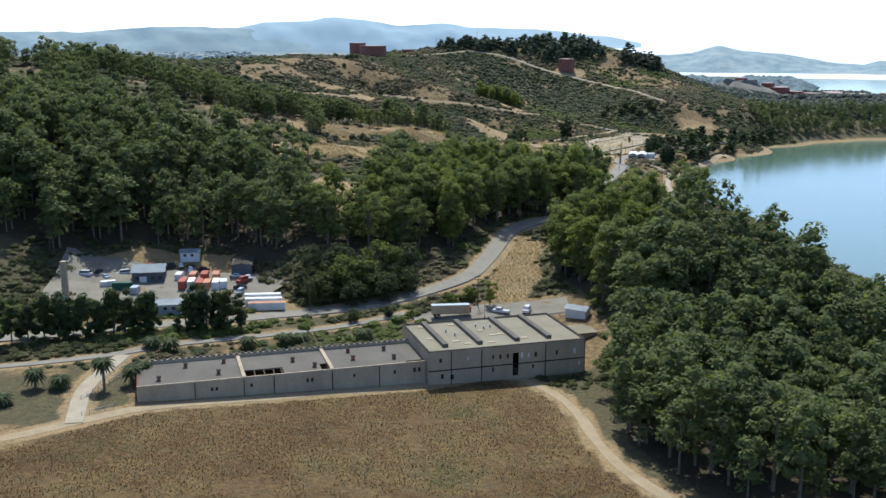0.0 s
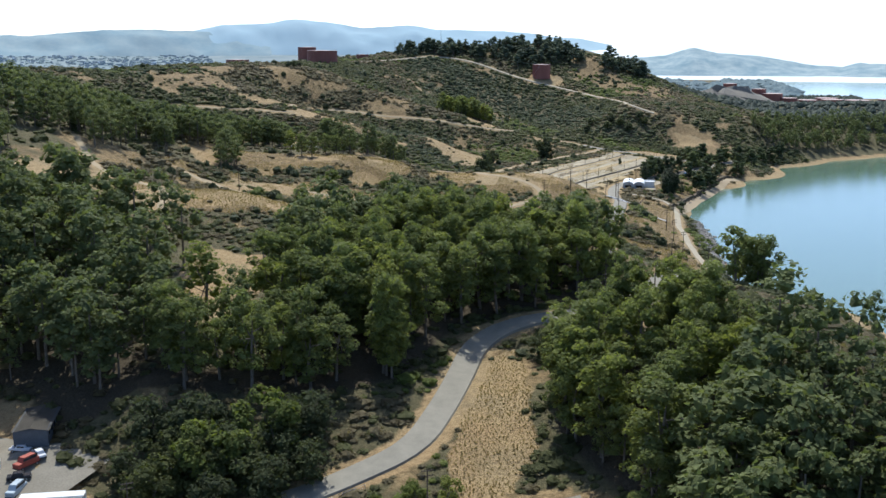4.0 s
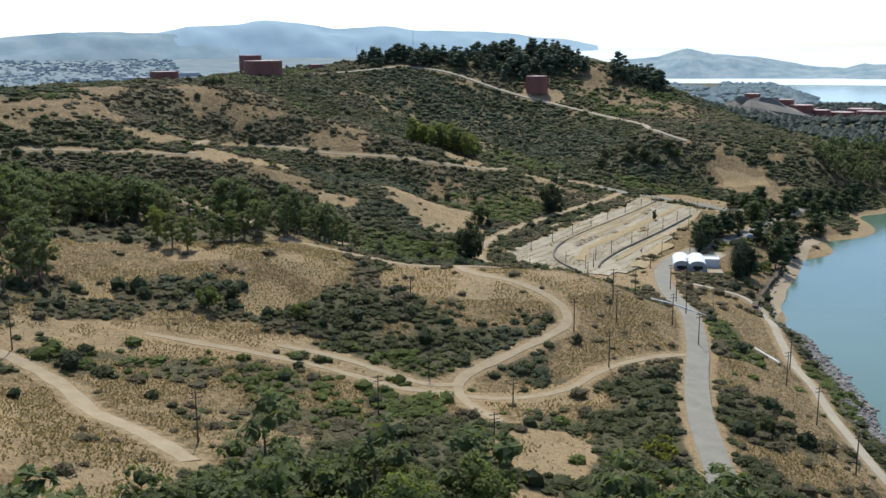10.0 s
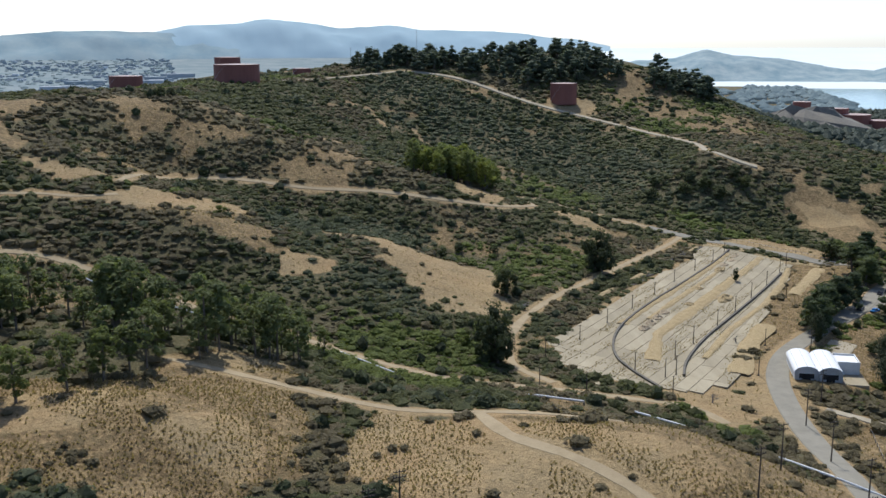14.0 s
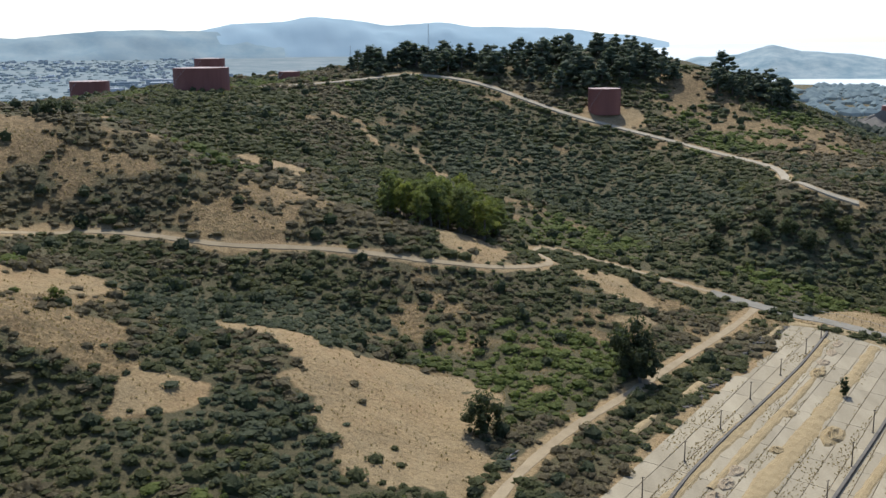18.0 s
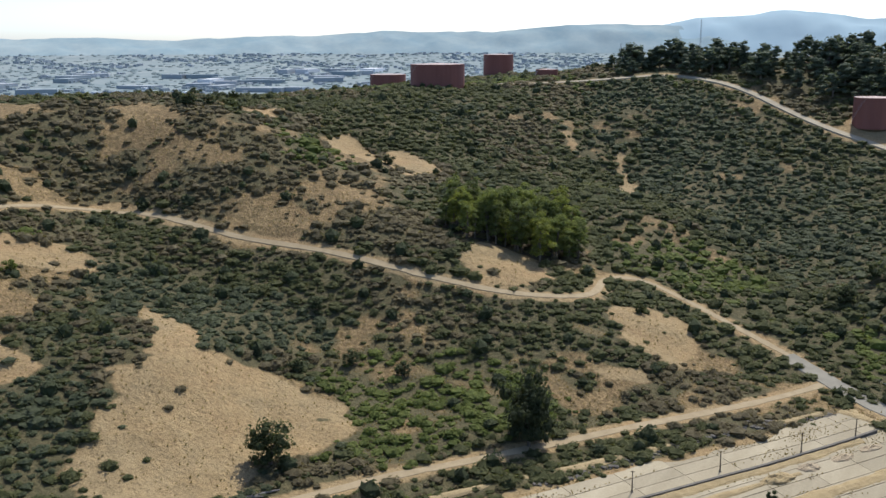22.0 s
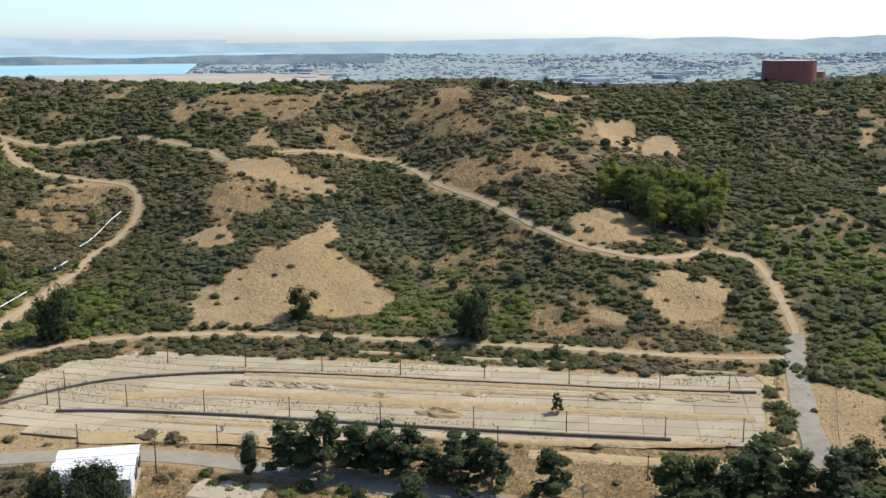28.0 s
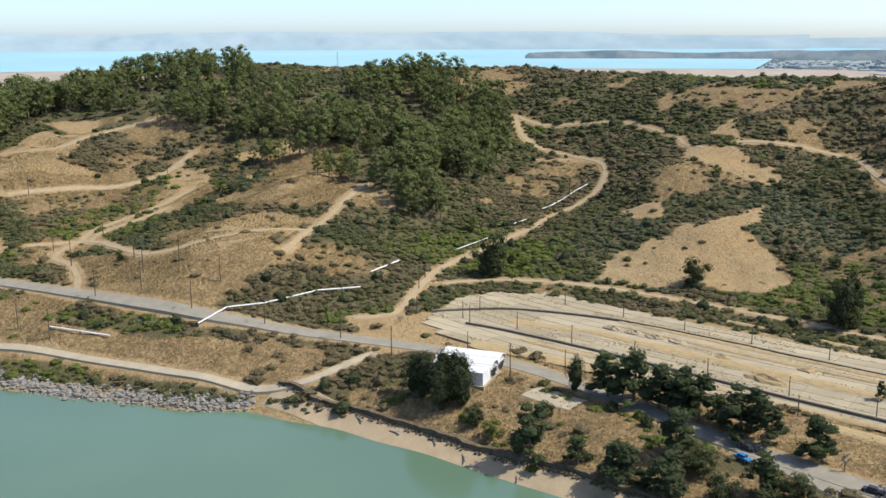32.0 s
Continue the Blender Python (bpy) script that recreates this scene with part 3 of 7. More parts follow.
BARE = (  # open soil and shorn grass
    ((13, 387), (26, 400), (27, 374), (27, 346), (20, 331), (11, 320), (7, 343), (9, 367)),
    ((76, 790), (96, 742), (125, 760), (122, 800), (100, 800)),
    ((153, 978), (176, 962), (196, 948), (215, 960), (180, 990)),
    ((-141, 344), (-122, 364), (-90, 365), (-58, 320), (-100, 305), (-136, 322)),
    ((102, 1232), (128, 1222), (150, 1232), (140, 1258), (110, 1258)),
    ((-72, 452), (-68, 463), (-50, 452), (-43, 425), (-47, 398), (-58, 392), (-68, 412)),
    ((-3, 864), (2, 870), (9, 883), (22, 899), (46, 900), (48, 894), (37, 889), (35, 881), (41, 861), (42, 848), (41, 840)),
    ((17, 834), (9, 856), (8, 881), (10, 891), (25, 897), (38, 901), (52, 896), (49, 870), (49, 843), (43, 828)),
    ((3, 875), (-31, 902), (-2, 894), (10, 883)),
    ((0, 679), (5, 708), (13, 706), (31, 692), (33, 677), (23, 667), (10, 668)),
    ((-71, 682), (-62, 697), (-44, 694), (-45, 676), (-63, 675)),
    ((-37, 683), (-15, 685), (-10, 673), (-16, 664), (-28, 670)),
    ((-44, 646), (-31, 665), (-22, 654), (-33, 641)),
    ((-92, 660), (-76, 655), (-72, 641), (-81, 640)),
    ((-143, 814), (-127, 821), (-127, 813), (-138, 805)),
    ((29, 599), (46, 613), (61, 609), (62, 602), (42, 590), (29, 592)),
    ((29, 568), (36, 579), (56, 578), (54, 566), (47, 546), (37, 547), (29, 558)),
    ((21, 530), (28, 539), (47, 537), (55, 525), (44, 506), (36, 487), (24, 486), (21, 513)),
    ((-76, 533), (-78, 563), (-59, 538), (-57, 513), (-65, 505)),
    ((-47, 508), (-38, 525), (-29, 532), (-28, 518), (-36, 504), (-43, 500)),
    ((-120, 649), (-111, 674), (-104, 658), (-103, 629), (-110, 623)),
    ((71, 409), (91, 416), (81, 388), (69, 394), (68, 403)),
    ((-77, 902), (-75, 913), (-56, 914), (-55, 902), (-60, 893)),
    ((31, 981), (29, 1004), (44, 1008), (60, 997), (55, 979), (41, 973)),
    ((84, 985), (82, 997), (95, 1010), (107, 1003), (111, 984), (106, 974), (91, 973)),
    ((89, 956), (103, 961), (105, 956), (94, 949)),
    ((-84, 1062), (-87, 1089), (-41, 1060), (-37, 1041)),
    ((-64, 1085), (-36, 1076), (-29, 1046)),
    ((6, 1191), (10, 1195), (37, 1144), (38, 1128)),
    ((-23, 1186), (-17, 1191), (-2, 1165), (-10, 1167)),
    ((-114, 1039), (-134, 1125), (-105, 1041)),
    ((-102, 867), (-97, 894), (-63, 914), (-50, 907), (-65, 889), (-80, 874)),
    ((-147, 901), (-108, 898), (-124, 884)),
    ((-148, 787), (-138, 815), (-128, 817), (-134, 794)),
    ((-32, 839), (-34, 859), (-16, 855), (-18, 842)),
    ((-64, 1085), (-58, 1096), (-24, 1075), (-28, 1062)),
    ((-94, 488), (-131, 487), (-124, 525), (-95, 533), (-58, 531), (-49, 517)),
    ((-161, 469), (-151, 521), (-128, 531), (-131, 506)),
    ((-33, 611), (-92, 592), (-93, 616), (-50, 626), (-11, 628)),
    ((55, 666), (13, 666), (9, 702), (36, 705), (71, 689), (74, 676)),
    ((-32, 709), (-30, 733), (-14, 738), (-23, 719)),
    ((216, 1037), (248, 1018), (248, 1002), (220, 1010)),
)
MEADOW = ((-170, 150), (-100, 200), (-80, 228), (-30, 245), (8, 262), (22, 246), (27, 220), (40, 180), (60, 100), (-100, 60))
GRASSY = (  # dry grass with little brush: how bare, then the plan
    (1.8, MEADOW),
    (1.05, ((-122, 642), (-121, 686), (-112, 690), (-55, 685), (-36, 697), (-39, 713), (-19, 739), (-10, 712), (-7, 688), (-9, 675))),
    (1.05, ((-90, 490), (-126, 519), (-71, 537), (-50, 526), (-34, 526))),
    (1.05, ((-30, 611), (-94, 614), (-47, 635), (-12, 630))),
    (1.05, ((57, 659), (8, 661), (9, 701), (42, 709), (69, 695), (72, 673))),
    (1.05, ((82, 647), (53, 701), (39, 746), (62, 726), (84, 703), (114, 691), (93, 653))),
    (1.05, ((-109, 635), (-126, 686), (-48, 704), (-28, 684), (4, 673), (9, 664), (-63, 673))),
    (0.75, ((-98, 538), (-129, 611), (-110, 621), (-90, 576), (4, 616), (0, 559), (-46, 532))),
    (1.1, ((108, 612), (119, 655), (125, 697), (122, 748), (140, 752), (149, 728), (141, 676), (133, 632), (125, 590), (117, 530), (100, 500))),
    (0.85, ((150, 745), (140, 800), (165, 835), (195, 870), (240, 925), (258, 905), (225, 850), (196, 805), (170, 757))),
    (0.5, ((130, 1265), (200, 1260), (300, 1230), (280, 1180), (200, 1200))),
    (1.15, ((112, 775), (118, 800), (132, 838), (150, 872), (170, 912), (186, 950), (218, 945), (206, 898), (180, 862), (148, 824), (128, 786))),
    (0.55, ((-340, 740), (-280, 800), (-240, 760), (-300, 690))),
    (0.72, ((83, 648), (70, 693), (50, 709), (38, 724), (44, 747), (61, 744), (75, 708), (93, 686), (109, 674), (98, 652))),
    (0.9, ((221, 1041), (234, 1043), (250, 1013), (262, 985), (246, 960), (224, 985), (213, 1020))),
    (0.5, ((62, 470), (72, 452), (70, 480), (66, 500), (52, 492))),
    (0.55, ((1, 637), (7, 659), (20, 664), (36, 670), (46, 664), (44, 651), (28, 642), (8, 633))),
    (0.55, ((65, 671), (92, 671), (76, 619), (58, 613), (44, 614), (61, 641))),
    (0.5, ((-78, 601), (-55, 614), (-12, 609), (-12, 589), (-41, 582), (-73, 588))),
    (0.6, ((-65, 570), (-31, 567), (-32, 562), (-57, 550))),
    (0.55, ((-20, 579), (-1, 589), (13, 586), (13, 568), (0, 567), (-15, 573))),
    (0.6, ((-94, 588), (-82, 588), (-54, 554), (-64, 544), (-80, 553))),
    (0.5, ((-69, 587), (-32, 587), (-30, 573), (-51, 556))),
    (0.7, ((99, 640), (121, 642), (118, 591), (110, 523), (91, 534), (89, 571))),
    (0.5, ((56, 528), (75, 576), (72, 542), (69, 508), (61, 488), (53, 504))),
    (0.33, ((-174, 954), (-139, 987), (-80, 1027), (-83, 1085), (-35, 1079), (16, 998), (-15, 962), (-43, 954), (-93, 956), (-106, 918))),
    (0.6, ((-194, 965), (-159, 1000), (-83, 1029), (-70, 1015), (-134, 984), (-156, 945))),
    (0.55, ((-40, 951), (-19, 963), (-33, 974), (-44, 968))),
    (0.45, ((-23, 1005), (-15, 1031), (28, 984), (13, 975))),
    (0.35, ((103, 967), (107, 1003), (117, 987), (113, 962), (103, 951))),
    (0.6, ((-178, 788), (-187, 805), (-169, 809), (-173, 796))),
    (0.6, ((-229, 794), (-236, 819), (-219, 820), (-207, 804))),
    (0.42, ((-223, 845), (-187, 921), (-151, 989), (-105, 1009), (-102, 988), (-132, 962), (-149, 905), (-200, 848))),
    (0.55, ((-69, 948), (-52, 983), (-35, 981), (-23, 963))),
    (0.45, ((-89, 1057), (-75, 1084), (-23, 1076), (20, 1064), (-18, 1061))),
    (0.45, ((-91, 879), (-57, 912), (-34, 905), (-32, 857), (-32, 843), (-55, 852))),
    (0.65, ((-127, 534), (-151, 566), (-134, 591), (-123, 610), (-124, 553))),
    (0.45, ((-49, 517), (-88, 543), (-65, 594), (-23, 611), (-39, 572), (-42, 540), (12, 555))),
    (0.7, ((-21, 653), (-92, 676), (-113, 690), (-49, 704), (-13, 684), (2, 667))),
    (0.6, ((-90, 639), (-118, 649), (-113, 667), (-83, 644))),
    (0.55, ((97, 642), (82, 647), (110, 677), (113, 713), (119, 707), (112, 659))),
    (0.5, ((42, 574), (3, 589), (31, 621), (64, 603), (73, 595))),
    (0.4, ((-111, 772), (-131, 796), (-117, 821), (-62, 811), (-71, 783))),
    (0.5, ((225, 1046), (270, 1009), (254, 972), (237, 988))),
    (0.62, ((166, 1330), (282, 1163), (235, 1131), (205, 1207), (161, 1250))),
    (0.55, ((137, 1277), (185, 1307), (241, 1231), (198, 1201), (159, 1238))),
    (0.5, ((-102, 895), (-67, 906), (-49, 890), (-53, 858), (-66, 856), (-87, 860))),
    (0.5, ((-46, 843), (-32, 860), (-20, 853), (-25, 838), (-39, 832))),
)
LUSH_GROUND = (  # damp hollows where brambles and willows grow
    ((32, 907), (29, 924), (53, 940), (82, 942), (97, 934), (84, 913), (54, 909)),
    ((55, 1053), (84, 1087), (104, 1083), (128, 1040), (92, 1037), (70, 1036)),
    ((138, 1028), (155, 1030), (190, 989), (198, 962), (182, 975), (153, 1001)),
    ((-20, 783), (9, 815), (29, 797), (24, 754), (-3, 750)),
    ((53, 1051), (85, 1075), (123, 1040), (165, 1017), (182, 995), (155, 992), (117, 1021), (76, 1034)),
    ((22, 770), (18, 800), (35, 819), (43, 800), (34, 773)),
    ((90, 733), (81, 758), (100, 760), (101, 738)),
)
SHADY = (  # slopes under dense evergreen brush, coloured grey-green as if hazed
    ((-40, 1241), (-3, 1271), (79, 1245), (140, 1206), (179, 1077), (198, 1040), (190, 1009), (134, 1043), (80, 1106), (31, 1165), (-13, 1200)),
    ((-64, 895), (-38, 918), (7, 935), (42, 947), (16, 924), (-9, 902)),
)
BUILT = (((-20, 305), (-4, 316), (10, 326), (28, 330), (40, 322), (42, 302), (22, 300), (2, 298)), ((-84, 229), (36, 268), (46, 293), (42, 304), (22, 300), (-92, 261)), ((-142, 180), (-98, 195), (-104, 215), (-148, 200)), ((126, 778), (150, 775), (158, 802), (134, 808)))
WOODS = {  # the plan of each wood: spacing of its trees, their height, then its outline
    "slope": (7.0, 19, (-62, 360), (-30, 363), (-14, 368), (-1, 378), (6, 398), (12, 410), (26, 419), (42, 425), (54, 431), (60, 442), (58, 474), (60, 490), (52, 505), (30, 500), (10, 508), (-12, 512), (-28, 482), (-48, 462), (-70, 465), (-95, 468), (-120, 470), (-200, 470), (-240, 420), (-200, 350), (-150, 345), (-125, 368), (-95, 370), (-75, 350)),
    "seaward": (6.6, 18, (38, 216), (50, 185), (110, 180), (140, 220), (132, 270), (112, 300), (99, 316), (88, 326), (80, 345), (76, 368), (66, 384), (50, 398), (42, 396), (34, 380), (32, 350), (42, 318), (46, 292), (40, 256)),
    "bluff": (6.0, 15, (93, 428), (101, 422), (110, 430), (108, 440), (98, 441)),
    "bluff_end": (6.0, 13, (118, 416), (126, 410), (131, 416), (124, 423)),
    "ridge": (6.6, 15, (-225, 420), (-175, 440), (-150, 470), (-138, 505), (-136, 553), (-131, 590), (-138, 606), (-180, 612), (-230, 590), (-290, 560), (-300, 470)),
    "hollow": (6.2, 14.5, (-94, 630), (-98, 668), (-110, 686), (-60, 702), (-36, 708), (-24, 726), (-10, 744), (-12, 757), (-28, 757), (-50, 745), (-72, 752), (-78, 766), (-120, 772), (-150, 774), (-184, 774), (-212, 778), (-247, 745), (-285, 700), (-245, 664), (-197, 638), (-171, 612), (-128, 616)),
    "gully": (5.0, 14, (8, 1000), (36, 996), (52, 1012), (56, 1034), (32, 1054), (8, 1030)),
    "hilltop": (7.5, 12.5, (-45, 1290), (-20, 1282), (40, 1294), (100, 1275), (150, 1290), (185, 1300), (150, 1350), (60, 1330), (-40, 1315)),
    "cove": (8, 12, (300, 1012), (345, 1032), (430, 1082), (560, 1142), (600, 1185), (450, 1165), (330, 1095), (290, 1050)),
    "hilltop_east": (7.5, 13, (190, 1288), (236, 1270), (246, 1298), (205, 1325)),
}
CLEARING = ((-88, 470), (-44, 472), (-38, 440), (-40, 400), (-46, 378), (-60, 372), (-76, 390), (-86, 430))
LOT = ((66, 778), (57, 792), (60, 820), (94, 881), (124, 924), (154, 972), (186, 950), (170, 912), (150, 872), (132, 838), (118, 806), (108, 780), (92, 770))


def on_lines(xy, wider=0.0):
    """How far into a road or trail each place lies: 1 on it, 0 well off it."""
    out = np.zeros(len(xy))
    for width, *line in (*TRACKS.values(), *PAVED.values()):
        out = np.maximum(out, 1 - smooth(width / 2 + wider, width / 2 + wider + 2.5, to_line(xy, line)))
    return out


def bare_soil(xy):
    out = np.zeros(len(xy))
    wobble = np.c_[field(xy, 12, 5, 4), field(xy, 12, 6, 4)] * 9 - 4.5
    for poly in BARE:
        out = np.maximum(out, inside(xy + wobble, poly, 5))
    return out * smooth(0.10, 0.22, field(xy, 7, 8, 3))


def brush_cover(xy):
    """How likely brush stands at each place."""
    patch = 0.6 * field(xy, 30, 11) + 0.4 * field(xy, 9, 12)
    open_ = openness(xy)
    out = np.clip(1.15 + (patch - 0.5) * 4.0 - open_ * 1.35, 0, 1)
    return np.maximum(out * (1 - np.clip(bare_soil(xy) * 1.1, 0, 1)), 0.014) * (1 - on_lines(xy, 0.4)) * (1 - inside(xy, LOT, 5)) * (1 - zone(xy, BUILT, 1.0)) * (1 - inside(xy, MEADOW, 4))


def zone(xy, polygons, soft):
    out = np.zeros(len(xy))
    for poly in polygons:
        out = np.maximum(out, inside(xy, poly, soft))
    return out


def openness(xy):
    out = np.zeros(len(xy))
    for how, poly in GRASSY:
        out = np.maximum(out, how * inside(xy, poly, 14))
    return out


def wooded(xy, only=()):
    out = np.zeros(len(xy))
    for wood, (spacing, tall, *poly) in WOODS.items():
        if not only or wood in only:
            out = np.maximum(out, inside(xy, poly, 6))
    return out


def land(xy):
    """The ground with its small bumps, which roads and the lot are free of."""
    xy = np.atleast_2d(np.asarray(xy, float))
    z = height(xy)
    flat = np.maximum(np.maximum(on_lines(xy, 2.0), inside(xy, LOT, 12)), inside(xy, ((-170, 150), (-90, 330), (40, 320), (60, 170)), 20))
    rough = (field(xy, 26, 21) - 0.5) * 3.4 + (field(xy, 8, 22, 2) - 0.5) * 1.3
    return z + rough * (1 - flat) * smooth(1.5, 8.0, z) * smooth(1500, 900, np.hypot(xy[:, 0], xy[:, 1] - 700))


# ---------------------------------------------------------------- ground, water, roads
def steps(low, high, fine, out_low, out_high):
    """Places along one axis: even inside, ever wider outside."""
    def grow(start, end):
        places, step, at, sign = [], fine, start, (1 if end > start else -1)
        while abs(at - start) < abs(end - start):
            step = min(step * 1.09, 220)
            at += sign * step
            places.append(at)
        return places
    return np.array(grow(low, out_low)[::-1] + list(np.arange(low, high + 0.1, fine)) + grow(high, out_high))


def make_ground():
    xs, ys = steps(-320, 270, 3.0, -2900, 2900), steps(150, 1330, 3.0, -2300, 3300)
    gx, gy = np.meshgrid(xs, ys)
    xy = np.c_[gx.ravel(), gy.ravel()]
    idx = np.arange(len(xy)).reshape(len(ys), len(xs))
    faces = np.stack([idx[:-1, :-1], idx[:-1, 1:], idx[1:, 1:], idx[1:, :-1]], -1).reshape(-1, 4)
    z = land(xy)
    ob = link_mesh("ground", np.c_[xy, z], faces, EARTH, True)
    cover = ob.data.color_attributes.new("cover", "FLOAT_COLOR", "POINT")
    beach = smooth(2.6, 1.2, z)
    colour = np.c_[np.maximum(np.maximum(bare_soil(xy), on_lines(xy, 1.0) * 0.75), np.maximum(inside(xy, LOT, 6), beach)), brush_cover(xy) * 0.95, wooded(xy, ("slope", "seaward", "gully")) * 0.9 * (1 - bare_soil(xy)) * (1 - inside(xy, CLEARING, 8)), inside(xy, MEADOW, 8)]
    cover.data.foreach_set("color", colour.astype(np.float32).ravel())
    return tagged(ob, "dry golden grass and bare soil on coastal hills", "ground", kind="structure")


def strip(name, width, line, mat, label, lift=0.16, ragged=0.0, kind="road"):
    """A road laid on the land: even steps along its line, five places across."""
    pts = np.array([p[:2] for p in line], float)
    for _ in range(2):  # round the corners
        q = np.empty((2 * len(pts) - 2, 2))
        q[0::2], q[1::2] = pts[:-1] * 0.75 + pts[1:] * 0.25, pts[:-1] * 0.25 + pts[1:] * 0.75
        pts = np.r_[pts[:1], q, pts[-1:]]
    run = np.r_[0, np.cumsum(np.hypot(*np.diff(pts, axis=0).T))]
    at = np.linspace(0, run[-1], max(4, int(run[-1] / 2.5)))
    pts = np.c_[np.interp(at, run, pts[:, 0]), np.interp(at, run, pts[:, 1])]
    d = np.gradient(pts, axis=0)
    d /= np.linalg.norm(d, axis=1)[:, None]
    side = np.c_[-d[:, 1], d[:, 0]]
    across = np.array([-0.5, -0.46, 0.0, 0.46, 0.5])
    wide = width * (1 + ragged * (field(pts, 5, 33) - 0.5))
    xy = pts[:, None] + side[:, None] * across[None, :, None] * wide[:, None, None]
    z = land(xy.reshape(-1, 2)).reshape(len(pts), 5)
    raise_ = 0.35 if kind == "road" else 0.12
    top = z.max(1, keepdims=True) * raise_ + z * (1 - raise_) + lift
    top[:, [0, 4]] = z[:, [0, 4]] - 0.05
    k = np.arange(len(pts) * 5).reshape(-1, 5)
    faces = np.stack([k[:-1, :-1], k[:-1, 1:], k[1:, 1:], k[1:, :-1]], -1).reshape(-1, 4)[:, ::-1]
    return tagged(link_mesh(name, np.c_[xy.reshape(-1, 2), top.ravel()], faces, mat, False), label, kind, kind="structure")


make_ground()
sea_mesh = link_mesh("water", [(-2900, -2300, 0), (2900, -2300, 0), (2900, 3300, 0), (-2900, 3300, 0)], [(0, 1, 2, 3)], SEA)
tagged(sea_mesh, "calm grey-green bay water", "water", kind="structure")
for key, (width, *line) in PAVED.items():
    paved = key in ("coast_road", "winery_road")
    strip("road", width, line, ASPHALT if paved else GRAVEL, "worn grey two-lane asphalt road" if paved else "pale gravel service road along the slope", 0.2)
for key, (width, *line) in TRACKS.items():
    strip("track", width, line, DIRT, "packed tan dirt track through dry brush", 0.07, 0.7, "track")


# ---------------------------------------------------------------- brush
def blob_shapes(count, seed, subdivisions=1, low=-0.25, rough=0.30):
    """Low, uneven leafy domes as arrays of places and triangles."""
    rng, shapes = np.random.default_rng(seed), []
    for _ in range(count):
        bm = bmesh.new()
        bmesh.ops.create_icosphere(bm, subdivisions=subdivisions, radius=1.0)
        bm.verts.ensure_lookup_table()
        v = np.array([q.co[:] for q in bm.verts])
        f = np.array([[q.index for q in face.verts] for face in bm.faces])
        bm.free()
        v = v * (1 + rng.uniform(-rough, rough, (len(v), 1)))
        keep = v[f][:, :, 2].mean(1) > low
        f = f[keep]
        used, inverse = np.unique(f, return_inverse=True)
        shapes.append((v[used], inverse.reshape(-1, 3)))
    return shapes


def scatter(name, places, sizes, tall, shapes, mat, label, category, sink=0.15, seed=0):
    """Many clumps as one mesh of kind stuff."""
    rng = np.random.default_rng(seed)
    n = len(places)
    pick, turn = rng.integers(0, len(shapes), n), rng.uniform(0, 2 * np.pi, n)
    verts, faces, at = [], [], 0
    for k, (v, f) in enumerate(shapes):
        some = np.nonzero(pick == k)[0]
        if not len(some):
            continue
        c, s = np.cos(turn[some])[:, None], np.sin(turn[some])[:, None]
        size, up = sizes[some][:, None], tall[some][:, None]
        x, y = v[None, :, 0] * size, v[None, :, 1] * size * (0.75 + 0.5 * rng.random((len(some), 1)))
        p = np.stack([x * c - y * s + places[some, 0:1], x * s + y * c + places[some, 1:2], v[None, :, 2] * up + places[some, 2:3] + up * sink], -1)
        verts.append(p.reshape(-1, 3))
        faces.append((f[None] + (at + np.arange(len(some)) * len(v))[:, None, None]).reshape(-1, 3))
        at += len(some) * len(v)
    return tagged(link_mesh(name, np.concatenate(verts), np.concatenate(faces), mat), label, category, kind="stuff")


def sown(x0, x1, y0, y1, gap, seed):
    rng = np.random.default_rng(seed)
    gx, gy = np.meshgrid(np.arange(x0, x1, gap), np.arange(y0, y1, gap))
    xy = np.c_[gx.ravel(), gy.ravel()]
    return xy + rng.uniform(-0.5, 0.5, xy.shape) * gap, rng


def leaf_cloud(centres, radii, count, leaf, rng, flat=1.0):
    """Small leaf sprays on the skins of rounded clumps: places and triangles."""
    share = radii**2 / (radii**2).sum()
    pick = rng.choice(len(centres), count, p=share)
    way = rng.normal(size=(count, 3))
    way[:, 2] = np.abs(way[:, 2]) * 0.9 + way[:, 2] * 0.1
    way /= np.linalg.norm(way, axis=1)[:, None]
    at = centres[pick] + way * (radii[pick] * rng.uniform(0.82, 1.1, count))[:, None] * np.array([1, 1, flat])
    face = way * 0.55 + rng.normal(0, 0.45, (count, 3)) + np.array([0, 0, 0.6])  # leaves turn to the sky
    face /= np.linalg.norm(face, axis=1)[:, None]
    a = np.cross(face, rng.normal(size=(count, 3)))
    a /= np.linalg.norm(a, axis=1)[:, None]
    b = np.cross(face, a)
    size = (leaf * rng.uniform(0.6, 1.5, count))[:, None]
    sprays = np.stack([at - a * size * 0.6 - b * size * 0.3, at + b * size, at + a * size * 0.6 - b * size * 0.3], 1).reshape(-1, 3)
    return sprays, np.arange(count * 3).reshape(-1, 3)


